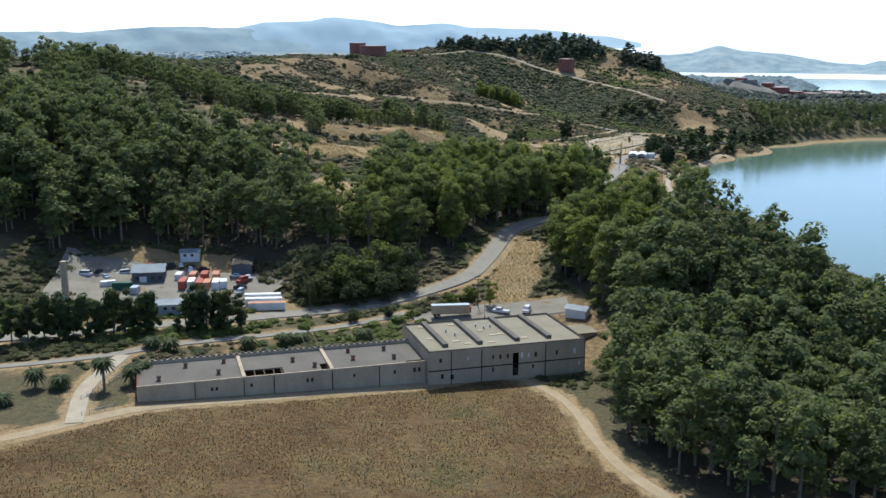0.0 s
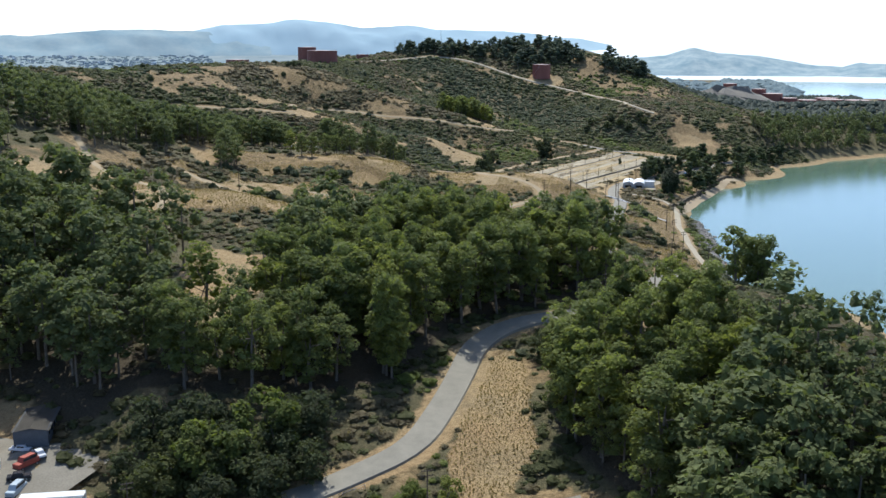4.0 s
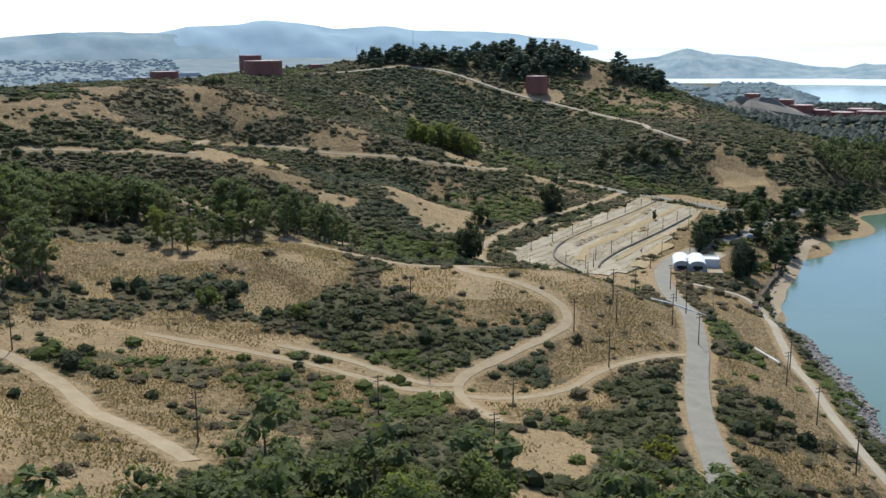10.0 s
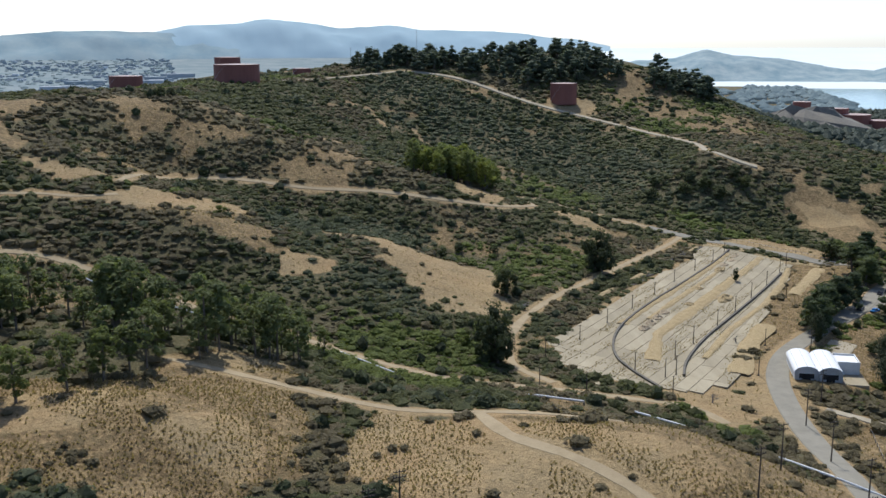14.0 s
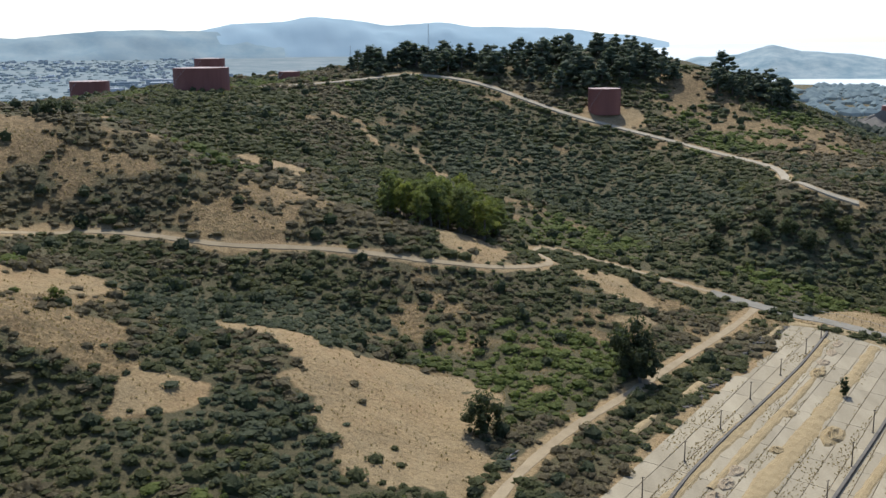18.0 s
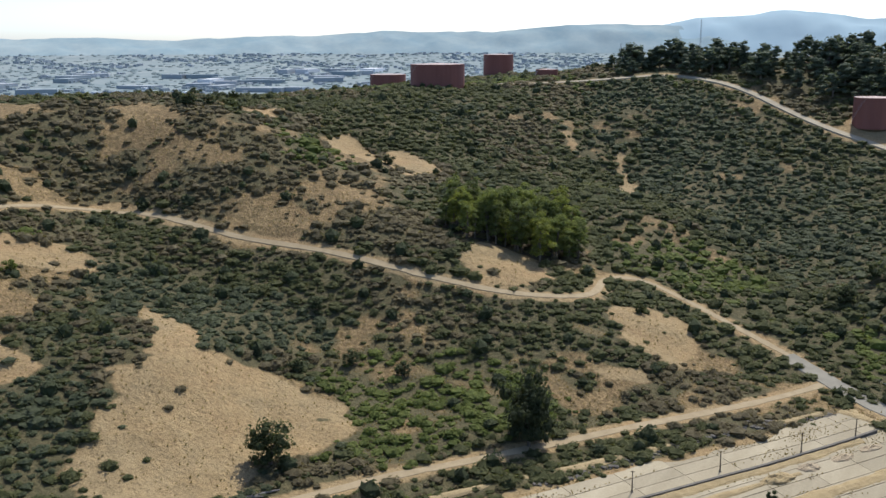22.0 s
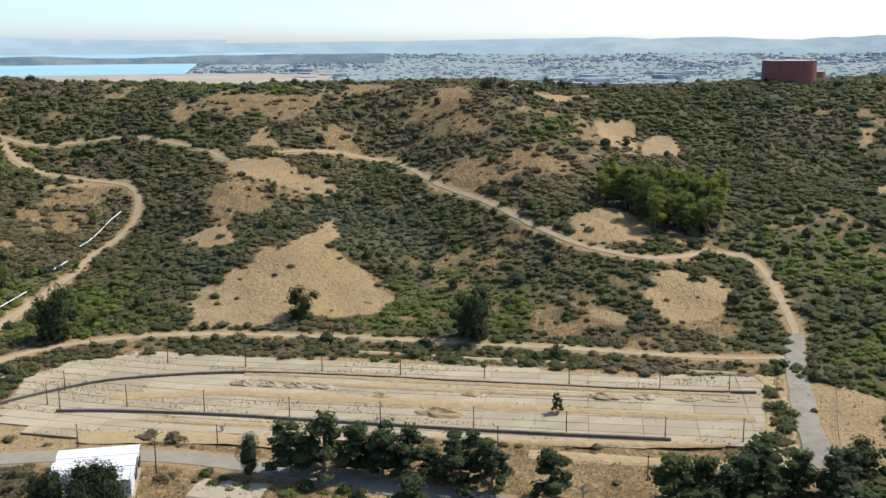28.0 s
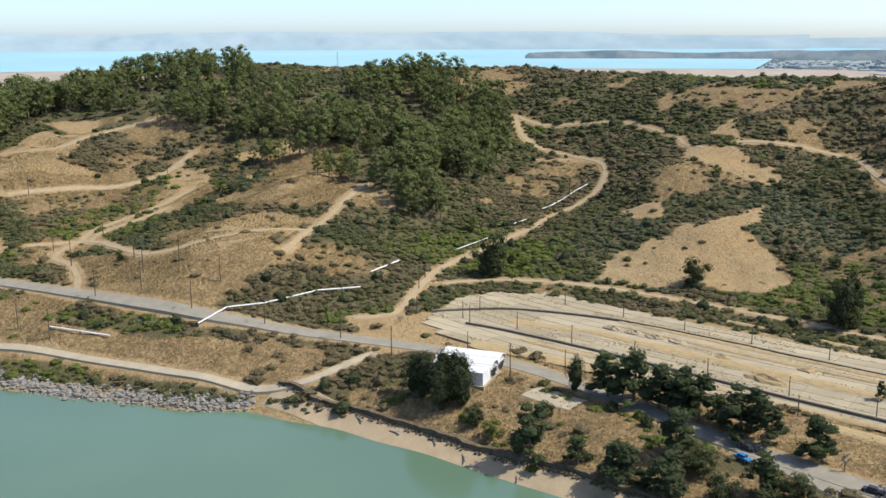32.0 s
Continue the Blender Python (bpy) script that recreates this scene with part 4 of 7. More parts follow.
def grow_brush():
    near, mid = [], []
    for shapes, count, sprays, leaf in ((near, 14, 30, 0.25), (mid, 10, 11, 0.33)):  # loose sprays round a rough core
        for k, (v, f) in enumerate(blob_shapes(count, 1 + sprays, 1, -0.3, 0.3)):
            r = np.random.default_rng(700 + k)
            q, spray = leaf_cloud(np.zeros((1, 3)), np.array([0.92]), sprays, leaf, r)
            shapes.append((np.r_[v * 0.86, q], np.r_[f, spray + len(v)]))
    for name, area, gap, shapes in (("near", (-110, 215, 420, 1010), 2.2, near), ("winery", (-160, 60, 255, 420), 2.5, near), ("far", (-330, 330, 300, 1330), 2.75, mid)):
        xy, rng = sown(*area, gap, 5)
        xy = xy + rng.uniform(-0.45, 0.45, xy.shape) * gap  # no rows
        if name == "far":
            xy = xy[(xy[:, 0] < -110) | (xy[:, 0] > 215) | (xy[:, 1] > 1010) | (xy[:, 1] < 420)]
            xy = xy[(xy[:, 0] > 60) | (xy[:, 1] > 420)]
        cover = brush_cover(xy) * (1 - wooded(xy) * 0.75)
        xy = xy[rng.random(len(xy)) < cover * 0.93]
        z = land(xy)
        xy, z = xy[z > 1.6], z[z > 1.6]
        size = 0.85 + 1.5 * rng.random(len(xy)) ** 3.2 + 0.9 * (field(xy, 22, 44) - 0.4)
        size = np.clip(size, 0.5, 2.8) * (1.5 if name == "far" else 1.15)
        tall = size * rng.uniform(0.36, 0.78, len(xy))
        places = np.c_[xy, z]
        damp, shady, open_ = zone(xy, LUSH_GROUND, 16), zone(xy, SHADY, 24), openness(xy)
        lush = field(xy, 60, 51) + 0.1 * smooth(40, 16, z) + 0.30 * damp - 0.2 * shady + 0.16 * (rng.random(len(xy)) - 0.5)
        dry = field(xy, 38, 53) + 0.3 * (rng.random(len(xy)) - 0.5) + 0.45 * open_ - 0.25 * shady - 0.2 * damp
        dark = field(xy, 45, 57) + 0.35 * shady + 0.3 * (rng.random(len(xy)) - 0.5)
        kinds = np.where(lush > 0.74, 2, np.where(dry > 0.6, 1, np.where(dark > 0.72, 3, 0)))
        for k, (mat, what, kind) in enumerate(((BRUSH, "chaparral", "dark green coastal chaparral bushes on the slopes"), (BRUSH_DRY, "dry_brush", "brown dry brush and coyote bush on the slopes"), (BRUSH_LUSH, "thicket", "bright green bramble thicket in the hollows"), (BRUSH_HAZED, "sage_brush", "dense brush on shaded slopes, haze mixed into its grey-green"))):
            s = kinds == k
            scatter(what, places[s], size[s], tall[s], shapes, mat, kind, "brush", seed=60 + k)

    # taller evergreen shrubs stand singly among the low brush
    xy, rng = sown(-330, 330, 520, 1330, 12, 6)
    xy = xy[rng.random(len(xy)) < brush_cover(xy) * 0.5]
    z = land(xy)
    xy, z = xy[z > 2], z[z > 2]
    size = rng.uniform(1.5, 3.0, len(xy))
    scatter("tall_shrubs", np.c_[xy, z], size, size * rng.uniform(0.8, 1.25, len(xy)), near, OAK_LEAF, "scattered taller evergreen shrubs among the brush", "brush", 0.3, 66)


grow_brush()


# ---------------------------------------------------------------- trees
def crown_arrays(centres, radii, count, leaf, seed, flat=1.0, core=1, inner=0.74):
    rng = np.random.default_rng(seed)
    sprays, faces = leaf_cloud(centres, radii, count, leaf, rng, flat)
    tris, verts, at = [faces], [sprays], len(sprays)
    shapes = blob_shapes(4, seed + 1, core, -2, 0.28)
    for c, r in zip(centres, radii):
        v, f = shapes[rng.integers(0, 4)]
        verts.append(v * r * inner * np.array([1, 1, flat]) + c)
        tris.append(f + at)
        at += len(v)
    return np.concatenate(verts), np.concatenate(tris)


def limbs(centres, height_, radius, seed, fork=0.45, lean=0.6):
    """A tapered trunk with its leader, and the limbs that fork from it towards the crown's clumps."""
    rng, bm = random.Random(seed), bmesh.new()
    top = Vector((rng.uniform(-lean, lean), rng.uniform(-lean, lean), height_ * fork))
    tip = top + Vector((rng.uniform(-1, 1), rng.uniform(-1, 1), height_ * 0.32))
    rings = []
    for place, r in ((Vector((0, 0, -0.6)), radius * 1.25), (top * 0.12, radius), (top, radius * 0.72), (tip, radius * 0.25)):
        rings.append([bm.verts.new(place + Vector((math.cos(k * math.tau / 7) * r, math.sin(k * math.tau / 7) * r, 0))) for k in range(7)])
    for low, high in zip(rings[:-1], rings[1:]):
        for k in range(7):
            bm.faces.new((low[k], low[(k + 1) % 7], high[(k + 1) % 7], high[k]))
    arms = []
    for c in centres[:: max(1, len(centres) // 4)]:
        start = top.lerp(tip, rng.uniform(0, 0.7))
        arms.append(tube(bmesh.new(), start, Vector(c), radius * 0.36, radius * 0.1, 5))
    return bm, arms


def tree_kind(name, centres, radii, count, leaf, tall, radius, mat, seed, label, category, flat=1.0, fork=0.45, bark=None, core=1, far=False, inner=0.52):
    """One tree: an Empty at its foot, with trunk, limbs and crown under it."""
    ob = thing(name, Matrix(), label, category)
    if far:
        part("trunk", tube(bmesh.new(), (0, 0, -0.6), (0.2, 0.1, tall * 0.75), radius, radius * 0.4, 5), BARK, ob)
    else:
        trunk, arms = limbs(centres, tall, radius, seed, fork)
        part("trunk", trunk, bark or BARK, ob, smooth_shade=True)
        for arm in arms:
            part("limb", arm, bark or BARK, ob)
    v, f = crown_arrays(centres, radii, count, leaf, seed, flat, core, 0.56 if far else inner)
    link_mesh("crown", v, f, mat, False, ob)
    return ob


def gum_clumps(seed, tall, spread_, n=13, low=0.22):
    rng = np.random.default_rng(seed)
    h = np.linspace(low, 0.95, n) + rng.uniform(-0.03, 0.03, n)
    reach = spread_ * np.sqrt(np.clip(1 - ((h - 0.55) / 0.48) ** 2, 0.05, 1)) * rng.uniform(0.3, 1.0, n)
    turn = np.cumsum(rng.uniform(1.6, 3.0, n))
    return np.c_[np.cos(turn) * reach, np.sin(turn) * reach, h * tall], tall * rng.uniform(0.078, 0.13, n) * (13 / n) ** 0.25


def pine_clumps(seed, tall, spread_, tiers=6):
    rng, centres, radii = np.random.default_rng(seed), [], []
    for k in range(tiers):
        h = 0.2 + 0.72 * k / (tiers - 1)
        for _ in range(5 if k < tiers - 1 else 2):
            a, r = rng.uniform(0, 6.3), spread_ * (1.0 - 0.75 * h) * rng.uniform(0.25, 1.1)
            centres.append((np.cos(a) * r, np.sin(a) * r, (h + rng.uniform(-0.06, 0.06)) * tall))
            radii.append(tall * rng.uniform(0.10, 0.17))
    return np.array(centres), np.array(radii)


PATTERNS = []
for k in range(6):
    tall = (19, 21, 17, 20, 16, 22)[k]
    PATTERNS.append((tree_kind("eucalyptus", *gum_clumps(100 + k, tall, (4.4, 5.0, 4.2, 5.4, 4.8, 4.8)[k], 19), 1800, 0.42, tall, 0.38, GUM, 200 + k, "tall eucalyptus with pale trunk and grey-green crown", "tree"), tall))
FAR_GUMS = []  # lighter builds for the depth of the woods
for k in range(6):
    tall = (19, 21, 17, 20, 16, 22)[k]
    FAR_GUMS.append((tree_kind("eucalyptus", *gum_clumps(500 + k, tall, (4.4, 5.0, 4.2, 5.4, 4.8, 4.8)[k], 11, 0.3), 400, 0.72, tall, 0.38, GUM, 520 + k, "tall eucalyptus", "tree", far=True), tall))
PINES = []
for k in range(4):
    tall = (13, 11, 12, 9)[k]
    PINES.append((tree_kind("pine", *pine_clumps(140 + k, tall, (5.6, 5.0, 4.6, 4.2)[k]), 800, 0.42, tall, 0.26, PINE, 240 + k, "dark green coast pine with irregular open crown", "tree", 0.8, 0.5, inner=0.74), tall))


def planted(poly, gap, seed):
    """Places for trees inside an outline, no two much closer than the gap."""
    poly = np.array(poly, float)
    xy, rng = sown(*np.c_[poly.min(0), poly.max(0)].ravel(), gap, seed)
    return xy[inside(xy, poly, 1.0) > 0.5], rng


def grow_woods():
    joined = []
    for seed, (wood, (gap, tall, *poly)) in enumerate(WOODS.items()):
        xy, rng = planted(poly, gap, 300 + seed)
        xy = xy[(on_lines(xy, 1.2) < 0.2) & (bare_soil(xy) < 0.5)]
        z = land(xy)
        keep = rng.random(len(xy)) < ((field(xy, 16, 310 + seed) - 0.24) * 3.4 if wood.startswith("hilltop") else (field(xy, 24, 310 + seed) - 0.38) * 6 if wood in ("hollow", "ridge") else 0.62 + 0.7 * field(xy, 18, 310 + seed))
        if wood == "slope":  # the wood opens round the old clearing
            keep &= (inside(xy, CLEARING, 6) < 0.5) | (rng.random(len(xy)) < 0.45)
        xy, z = xy[keep], z[keep]
        pool = PINES if wood.startswith("hilltop") else PATTERNS
        for (x, y), h in zip(xy, z):
            ob, own = pool[rng.integers(0, len(pool))]
            s = tall / own * (rng.uniform(0.45, 1.3) if wood.startswith("hilltop") else rng.uniform(0.6, 1.25))
            broad = 1.35 if wood.startswith("hilltop") else 1.0
            m = pose(x, y, h, 0, 0, rng.uniform(0, 360)) @ Matrix.Diagonal((s * broad * rng.uniform(0.85, 1.3), s * broad * rng.uniform(0.85, 1.3), s, 1))
            joined.append((wood, ob, m))
    return joined


WOOD_TREES = grow_woods()
stuff_v, stuff_f, stuff_at = {}, {}, {}
lone = 0
# the trees along the open strip of the wood stand by themselves, the depth of the wood is joined
reach = sorted(abs(m.translation.x - 15) + 0.6 * abs(m.translation.y - 380) for wood, ob, m in WOOD_TREES if wood in ("slope", "seaward"))[210]
for wood, ob, m in WOOD_TREES:
    close = (wood in ("slope", "seaward") and abs(m.translation.x - 15) + 0.6 * abs(m.translation.y - 380) < reach) or wood in ("bluff", "bluff_end", "gully")
    if close and lone < 290 and ob in [p[0] for p in PATTERNS]:
        c = copy_thing(ob, Matrix())
        c.matrix_basis = m
        tagged(c, group="eucalyptus wood")
        lone += 1
        continue
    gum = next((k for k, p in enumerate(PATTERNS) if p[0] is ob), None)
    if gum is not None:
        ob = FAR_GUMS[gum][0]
    # the rest of a wood is one mesh of crowns and one of trunks
    for child in ob.children:
        key = (wood, child.name.split(".")[0])
        me = child.data
        v = np.empty(len(me.vertices) * 3, np.float32)
        me.vertices.foreach_get("co", v)
        v = v.reshape(-1, 3) @ np.array(m.to_3x3()).T + np.array(m.translation)
        me.calc_loop_triangles()
        f = np.empty(len(me.loop_triangles) * 3, np.int32)
        me.loop_triangles.foreach_get("vertices", f)
        f = f.reshape(-1, 3)
        if key[1] == "crown" and gum is None:  # thin out the leaf sprays of pines far off
            f = f[np.r_[np.arange(0, 800, 3), np.arange(800, len(f))]]
        at = stuff_at.get(key, 0)
        stuff_v.setdefault(key, []).append(v)
        stuff_f.setdefault(key, []).append(f + at)
        stuff_at[key] = at + len(v)
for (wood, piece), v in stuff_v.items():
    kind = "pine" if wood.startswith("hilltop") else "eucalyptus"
    ob = link_mesh(f"{kind}_wood" if piece == "crown" else "tree_trunks", np.concatenate(v), np.concatenate(stuff_f[wood, piece]), (PINE_HAZED if kind == "pine" else GUM_WOOD) if piece == "crown" else BARK)
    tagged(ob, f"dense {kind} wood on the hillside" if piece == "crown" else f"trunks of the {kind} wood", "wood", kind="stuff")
print("lone trees", lone, "of", len(WOOD_TREES))


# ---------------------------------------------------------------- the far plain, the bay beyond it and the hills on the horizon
# Distance haze painted into base colour and emission; nothing here is a lamp.
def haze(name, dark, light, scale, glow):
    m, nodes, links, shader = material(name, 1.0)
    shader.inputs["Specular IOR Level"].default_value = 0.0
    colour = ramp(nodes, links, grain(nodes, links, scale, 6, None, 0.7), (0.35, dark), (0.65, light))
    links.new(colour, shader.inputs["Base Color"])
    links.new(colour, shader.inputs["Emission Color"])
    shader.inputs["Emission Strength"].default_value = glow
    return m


def bearing(turn, reach):
    """A place on the ring, by its turn to the left from +y, in degrees."""
    return np.c_[120 - np.sin(np.radians(turn)) * reach, 620 + np.cos(np.radians(turn)) * reach]


def bowl(name, turns, reaches, rises, mat, label, category, rough=0.0):
    """Distant ground that climbs gently to the horizon."""
    rows = []
    for r, z in zip(reaches, rises):
        xy = bearing(turns, np.full(len(turns), r))
        rows.append(np.c_[xy, z + rough * (field(xy, 300, 71) - 0.5)])
    k = np.arange(len(turns) * len(reaches)).reshape(len(reaches), -1)
    faces = np.stack([k[:-1, :-1], k[:-1, 1:], k[1:, 1:], k[1:, :-1]], -1).reshape(-1, 4)
    return tagged(link_mesh(name, np.concatenate(rows), faces, mat, True), label, category, kind="structure")


def range_of_hills(turns, reach, tops, foot, mat, label, rough=14, seed=80, deep=260):
    """A far range: its crest follows the given heights, its face falls towards the viewer."""
    crest = np.interp(turns, [t for t, _ in tops], [h for _, h in tops])
    xy = bearing(turns, np.full(len(turns), reach))
    crest = crest + rough * (field(np.c_[turns * 40, turns * 0], 60, seed, 4) - 0.5)
    rows = []
    for u in np.linspace(0, 1, 9):
        at = bearing(turns, np.full(len(turns), reach - deep * (1 - u)))
        fold = (field(at, 120, seed + 3, 4) - 0.5) * 0.45 * np.sin(np.pi * u)
        rows.append(np.c_[at, foot + (crest - foot) * np.clip(u**0.8 + fold, 0, 1)])
    k = np.arange(len(turns) * len(rows)).reshape(len(rows), -1)
    faces = np.stack([k[:-1, :-1], k[:-1, 1:], k[1:, 1:], k[1:, :-1]], -1).reshape(-1, 4)
    return tagged(link_mesh("backdrop", np.concatenate(rows), faces, mat, True), label, "hills", kind="structure")


RING = np.arange(-60, 181, 1.0)
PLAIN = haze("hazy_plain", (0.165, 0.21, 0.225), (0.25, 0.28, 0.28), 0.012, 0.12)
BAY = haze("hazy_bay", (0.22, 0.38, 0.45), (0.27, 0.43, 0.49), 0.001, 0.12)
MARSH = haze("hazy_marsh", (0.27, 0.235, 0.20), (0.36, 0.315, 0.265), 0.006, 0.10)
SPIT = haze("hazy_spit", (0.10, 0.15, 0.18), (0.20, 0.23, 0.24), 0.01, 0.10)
# Silver and glow stand for sky glare on the hazy water.
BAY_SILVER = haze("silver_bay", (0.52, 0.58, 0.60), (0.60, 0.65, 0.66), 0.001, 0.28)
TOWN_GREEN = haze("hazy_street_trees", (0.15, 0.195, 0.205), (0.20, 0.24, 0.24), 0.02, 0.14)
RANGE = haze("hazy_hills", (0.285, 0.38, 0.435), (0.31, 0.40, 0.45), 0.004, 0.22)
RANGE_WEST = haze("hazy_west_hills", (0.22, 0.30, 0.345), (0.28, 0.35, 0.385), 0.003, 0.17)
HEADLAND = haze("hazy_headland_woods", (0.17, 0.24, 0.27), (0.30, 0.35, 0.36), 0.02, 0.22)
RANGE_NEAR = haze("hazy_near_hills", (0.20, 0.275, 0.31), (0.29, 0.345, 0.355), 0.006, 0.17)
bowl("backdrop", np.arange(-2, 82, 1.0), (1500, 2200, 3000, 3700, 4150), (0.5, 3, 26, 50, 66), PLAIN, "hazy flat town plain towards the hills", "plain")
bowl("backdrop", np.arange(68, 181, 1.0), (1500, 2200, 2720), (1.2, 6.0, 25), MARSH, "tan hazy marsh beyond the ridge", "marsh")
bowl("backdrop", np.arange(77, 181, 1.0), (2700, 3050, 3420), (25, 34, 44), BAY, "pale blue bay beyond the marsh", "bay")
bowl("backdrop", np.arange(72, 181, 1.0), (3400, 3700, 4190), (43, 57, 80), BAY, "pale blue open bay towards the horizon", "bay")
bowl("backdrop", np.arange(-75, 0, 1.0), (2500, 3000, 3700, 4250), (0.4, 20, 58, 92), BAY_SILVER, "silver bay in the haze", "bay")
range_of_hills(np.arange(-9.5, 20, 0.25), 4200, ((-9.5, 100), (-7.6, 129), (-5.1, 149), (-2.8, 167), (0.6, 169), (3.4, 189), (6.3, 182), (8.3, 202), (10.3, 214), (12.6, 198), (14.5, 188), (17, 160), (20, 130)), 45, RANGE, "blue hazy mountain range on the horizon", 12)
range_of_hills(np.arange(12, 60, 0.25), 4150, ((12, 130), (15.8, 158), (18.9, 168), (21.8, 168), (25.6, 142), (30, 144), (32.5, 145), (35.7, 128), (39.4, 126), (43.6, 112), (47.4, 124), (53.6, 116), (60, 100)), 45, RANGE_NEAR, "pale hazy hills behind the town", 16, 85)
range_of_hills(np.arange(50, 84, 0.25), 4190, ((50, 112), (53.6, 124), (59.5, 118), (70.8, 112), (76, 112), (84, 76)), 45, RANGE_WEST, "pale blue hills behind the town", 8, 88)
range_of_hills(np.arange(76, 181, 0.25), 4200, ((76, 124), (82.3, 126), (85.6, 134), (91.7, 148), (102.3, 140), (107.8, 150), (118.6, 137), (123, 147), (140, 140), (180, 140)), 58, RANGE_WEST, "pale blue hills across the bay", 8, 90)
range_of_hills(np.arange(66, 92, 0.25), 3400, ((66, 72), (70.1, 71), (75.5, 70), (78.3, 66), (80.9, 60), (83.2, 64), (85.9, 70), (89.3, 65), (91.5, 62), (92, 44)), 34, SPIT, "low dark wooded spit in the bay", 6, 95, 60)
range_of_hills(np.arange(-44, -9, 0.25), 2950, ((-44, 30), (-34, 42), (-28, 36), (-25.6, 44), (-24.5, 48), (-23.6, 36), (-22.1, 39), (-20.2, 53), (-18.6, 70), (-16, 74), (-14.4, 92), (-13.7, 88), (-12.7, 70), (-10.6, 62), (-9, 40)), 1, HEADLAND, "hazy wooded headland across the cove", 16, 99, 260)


def town():
    """Roofs and walls of the town on the far plain, as one mesh."""
    rng = np.random.default_rng(7)
    n = 4600
    turn, reach = rng.uniform(16, 78, n), 1950 + 2150 * rng.random(n) ** 0.9
    keep = (field(np.c_[turn * 30, reach * 0.4], 130, 8) > 0.47) & (reach > 2150 + 700 * smooth(62, 76, turn))
    turn, reach = turn[keep], reach[keep]
    xy = bearing(turn, reach)
    z = np.interp(reach, (1500, 2200, 3000, 3700, 4150), (0.5, 3, 26, 50, 66))
    big = rng.random(len(z)) < 0.10 * (reach < 2900)
    wide, deep_, tall = np.where(big, rng.uniform(40, 90, len(z)), rng.uniform(8, 18, len(z))), np.where(big, rng.uniform(25, 50, len(z)), rng.uniform(7, 12, len(z))), np.where(big, rng.uniform(7, 11, len(z)), rng.uniform(3, 6, len(z)))
    corner = np.array([(-1, -1, 0), (1, -1, 0), (1, 1, 0), (-1, 1, 0), (-1, -1, 1), (1, -1, 1), (1, 1, 1), (-1, 1, 1)], float)
    a = np.radians(rng.choice((12, 102, 40), len(z)))[:, None]
    lx, ly = corner[None, :, 0] * wide[:, None] / 2, corner[None, :, 1] * deep_[:, None] / 2
    v = np.stack([xy[:, :1] + lx * np.cos(a) - ly * np.sin(a), xy[:, 1:] + lx * np.sin(a) + ly * np.cos(a), z[:, None] - 3 + corner[None, :, 2] * (tall[:, None] + 3)], -1)
    f = np.array([(0, 1, 5, 4), (1, 2, 6, 5), (2, 3, 7, 6), (3, 0, 4, 7), (4, 5, 6, 7)])
    faces = (f[None] + (np.arange(len(z)) * 8)[:, None, None]).reshape(-1, 4)
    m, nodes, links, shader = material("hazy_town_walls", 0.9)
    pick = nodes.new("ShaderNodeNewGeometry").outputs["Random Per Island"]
    # Haze is mixed into these wall colours, hence the blue-grey.
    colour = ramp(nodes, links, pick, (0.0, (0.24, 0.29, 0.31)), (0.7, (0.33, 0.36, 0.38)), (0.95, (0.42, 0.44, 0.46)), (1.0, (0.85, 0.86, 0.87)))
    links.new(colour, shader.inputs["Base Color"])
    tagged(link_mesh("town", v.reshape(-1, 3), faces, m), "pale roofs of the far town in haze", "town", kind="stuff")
    n = 3800
    turn, reach = rng.uniform(16, 78, n), 2200 + 1900 * rng.random(n)
    turn, reach = turn[reach > 2200 + 700 * smooth(62, 76, turn)], reach[reach > 2200 + 700 * smooth(62, 76, turn)]
    n = len(turn)
    xy = bearing(turn, reach)
    z = np.interp(reach, (1500, 2200, 3000, 3700, 4150), (0.5, 3, 26, 50, 66))
    size = rng.uniform(4, 9, n)
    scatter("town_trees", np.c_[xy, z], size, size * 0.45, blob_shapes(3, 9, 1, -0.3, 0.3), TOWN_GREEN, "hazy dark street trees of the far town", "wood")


town()


def far_woods():
    """Dark woods on the flats round the refinery and the cove."""
    shapes = blob_shapes(5, 15, 1, -0.3, 0.3)
    xy, rng = sown(240, 900, 1120, 2080, 9, 16)
    d = np.array([(x < 760 + (y - 2100) * 0.25 + 60) for x, y in xy])
    shore = np.interp(xy[:, 0], [p[0] for p in SHORE[-4:]], [p[1] for p in SHORE[-4:]])
    pads = np.zeros(len(xy))
    for x, y, *_ in REFINERY:
        pads = np.maximum(pads, np.hypot(xy[:, 0] - x, xy[:, 1] - y) < 34)
    keep = d & (pads < 0.5) & (xy[:, 1] > shore + 45) & (field(xy, 90, 17) + 0.2 * (rng.random(len(xy)) - 0.5) > 0.42) & (np.hypot(xy[:, 0] - 396, xy[:, 1] - 1485) > 72) & ((xy[:, 0] > 330) | (xy[:, 1] > 1330))
    xy = xy[keep]
    size = rng.uniform(3, 5.5, len(xy))
    more, rng = sown(300, 1000, 2060, 3000, 24, 19)
    more = more[(more[:, 0] < 730 + (more[:, 1] - 2100) * 0.25) & (field(more, 150, 20) > 0.35)]
    wide = rng.uniform(8, 15, len(more))
    scatter("far_woods", np.c_[more, np.interp(np.hypot(more[:, 0] - 120, more[:, 1] - 620), (1500, 2500, 3000), (2, 2, 20))], wide, wide * 0.6, shapes, TOWN_GREEN, "hazy woods of the shore beyond the refinery", "wood", seed=21)
    scatter("far_woods", np.c_[xy, height(xy)], size, size * 0.95, shapes, GUM_FAR, "dark hazy woods round the refinery", "wood", seed=18)


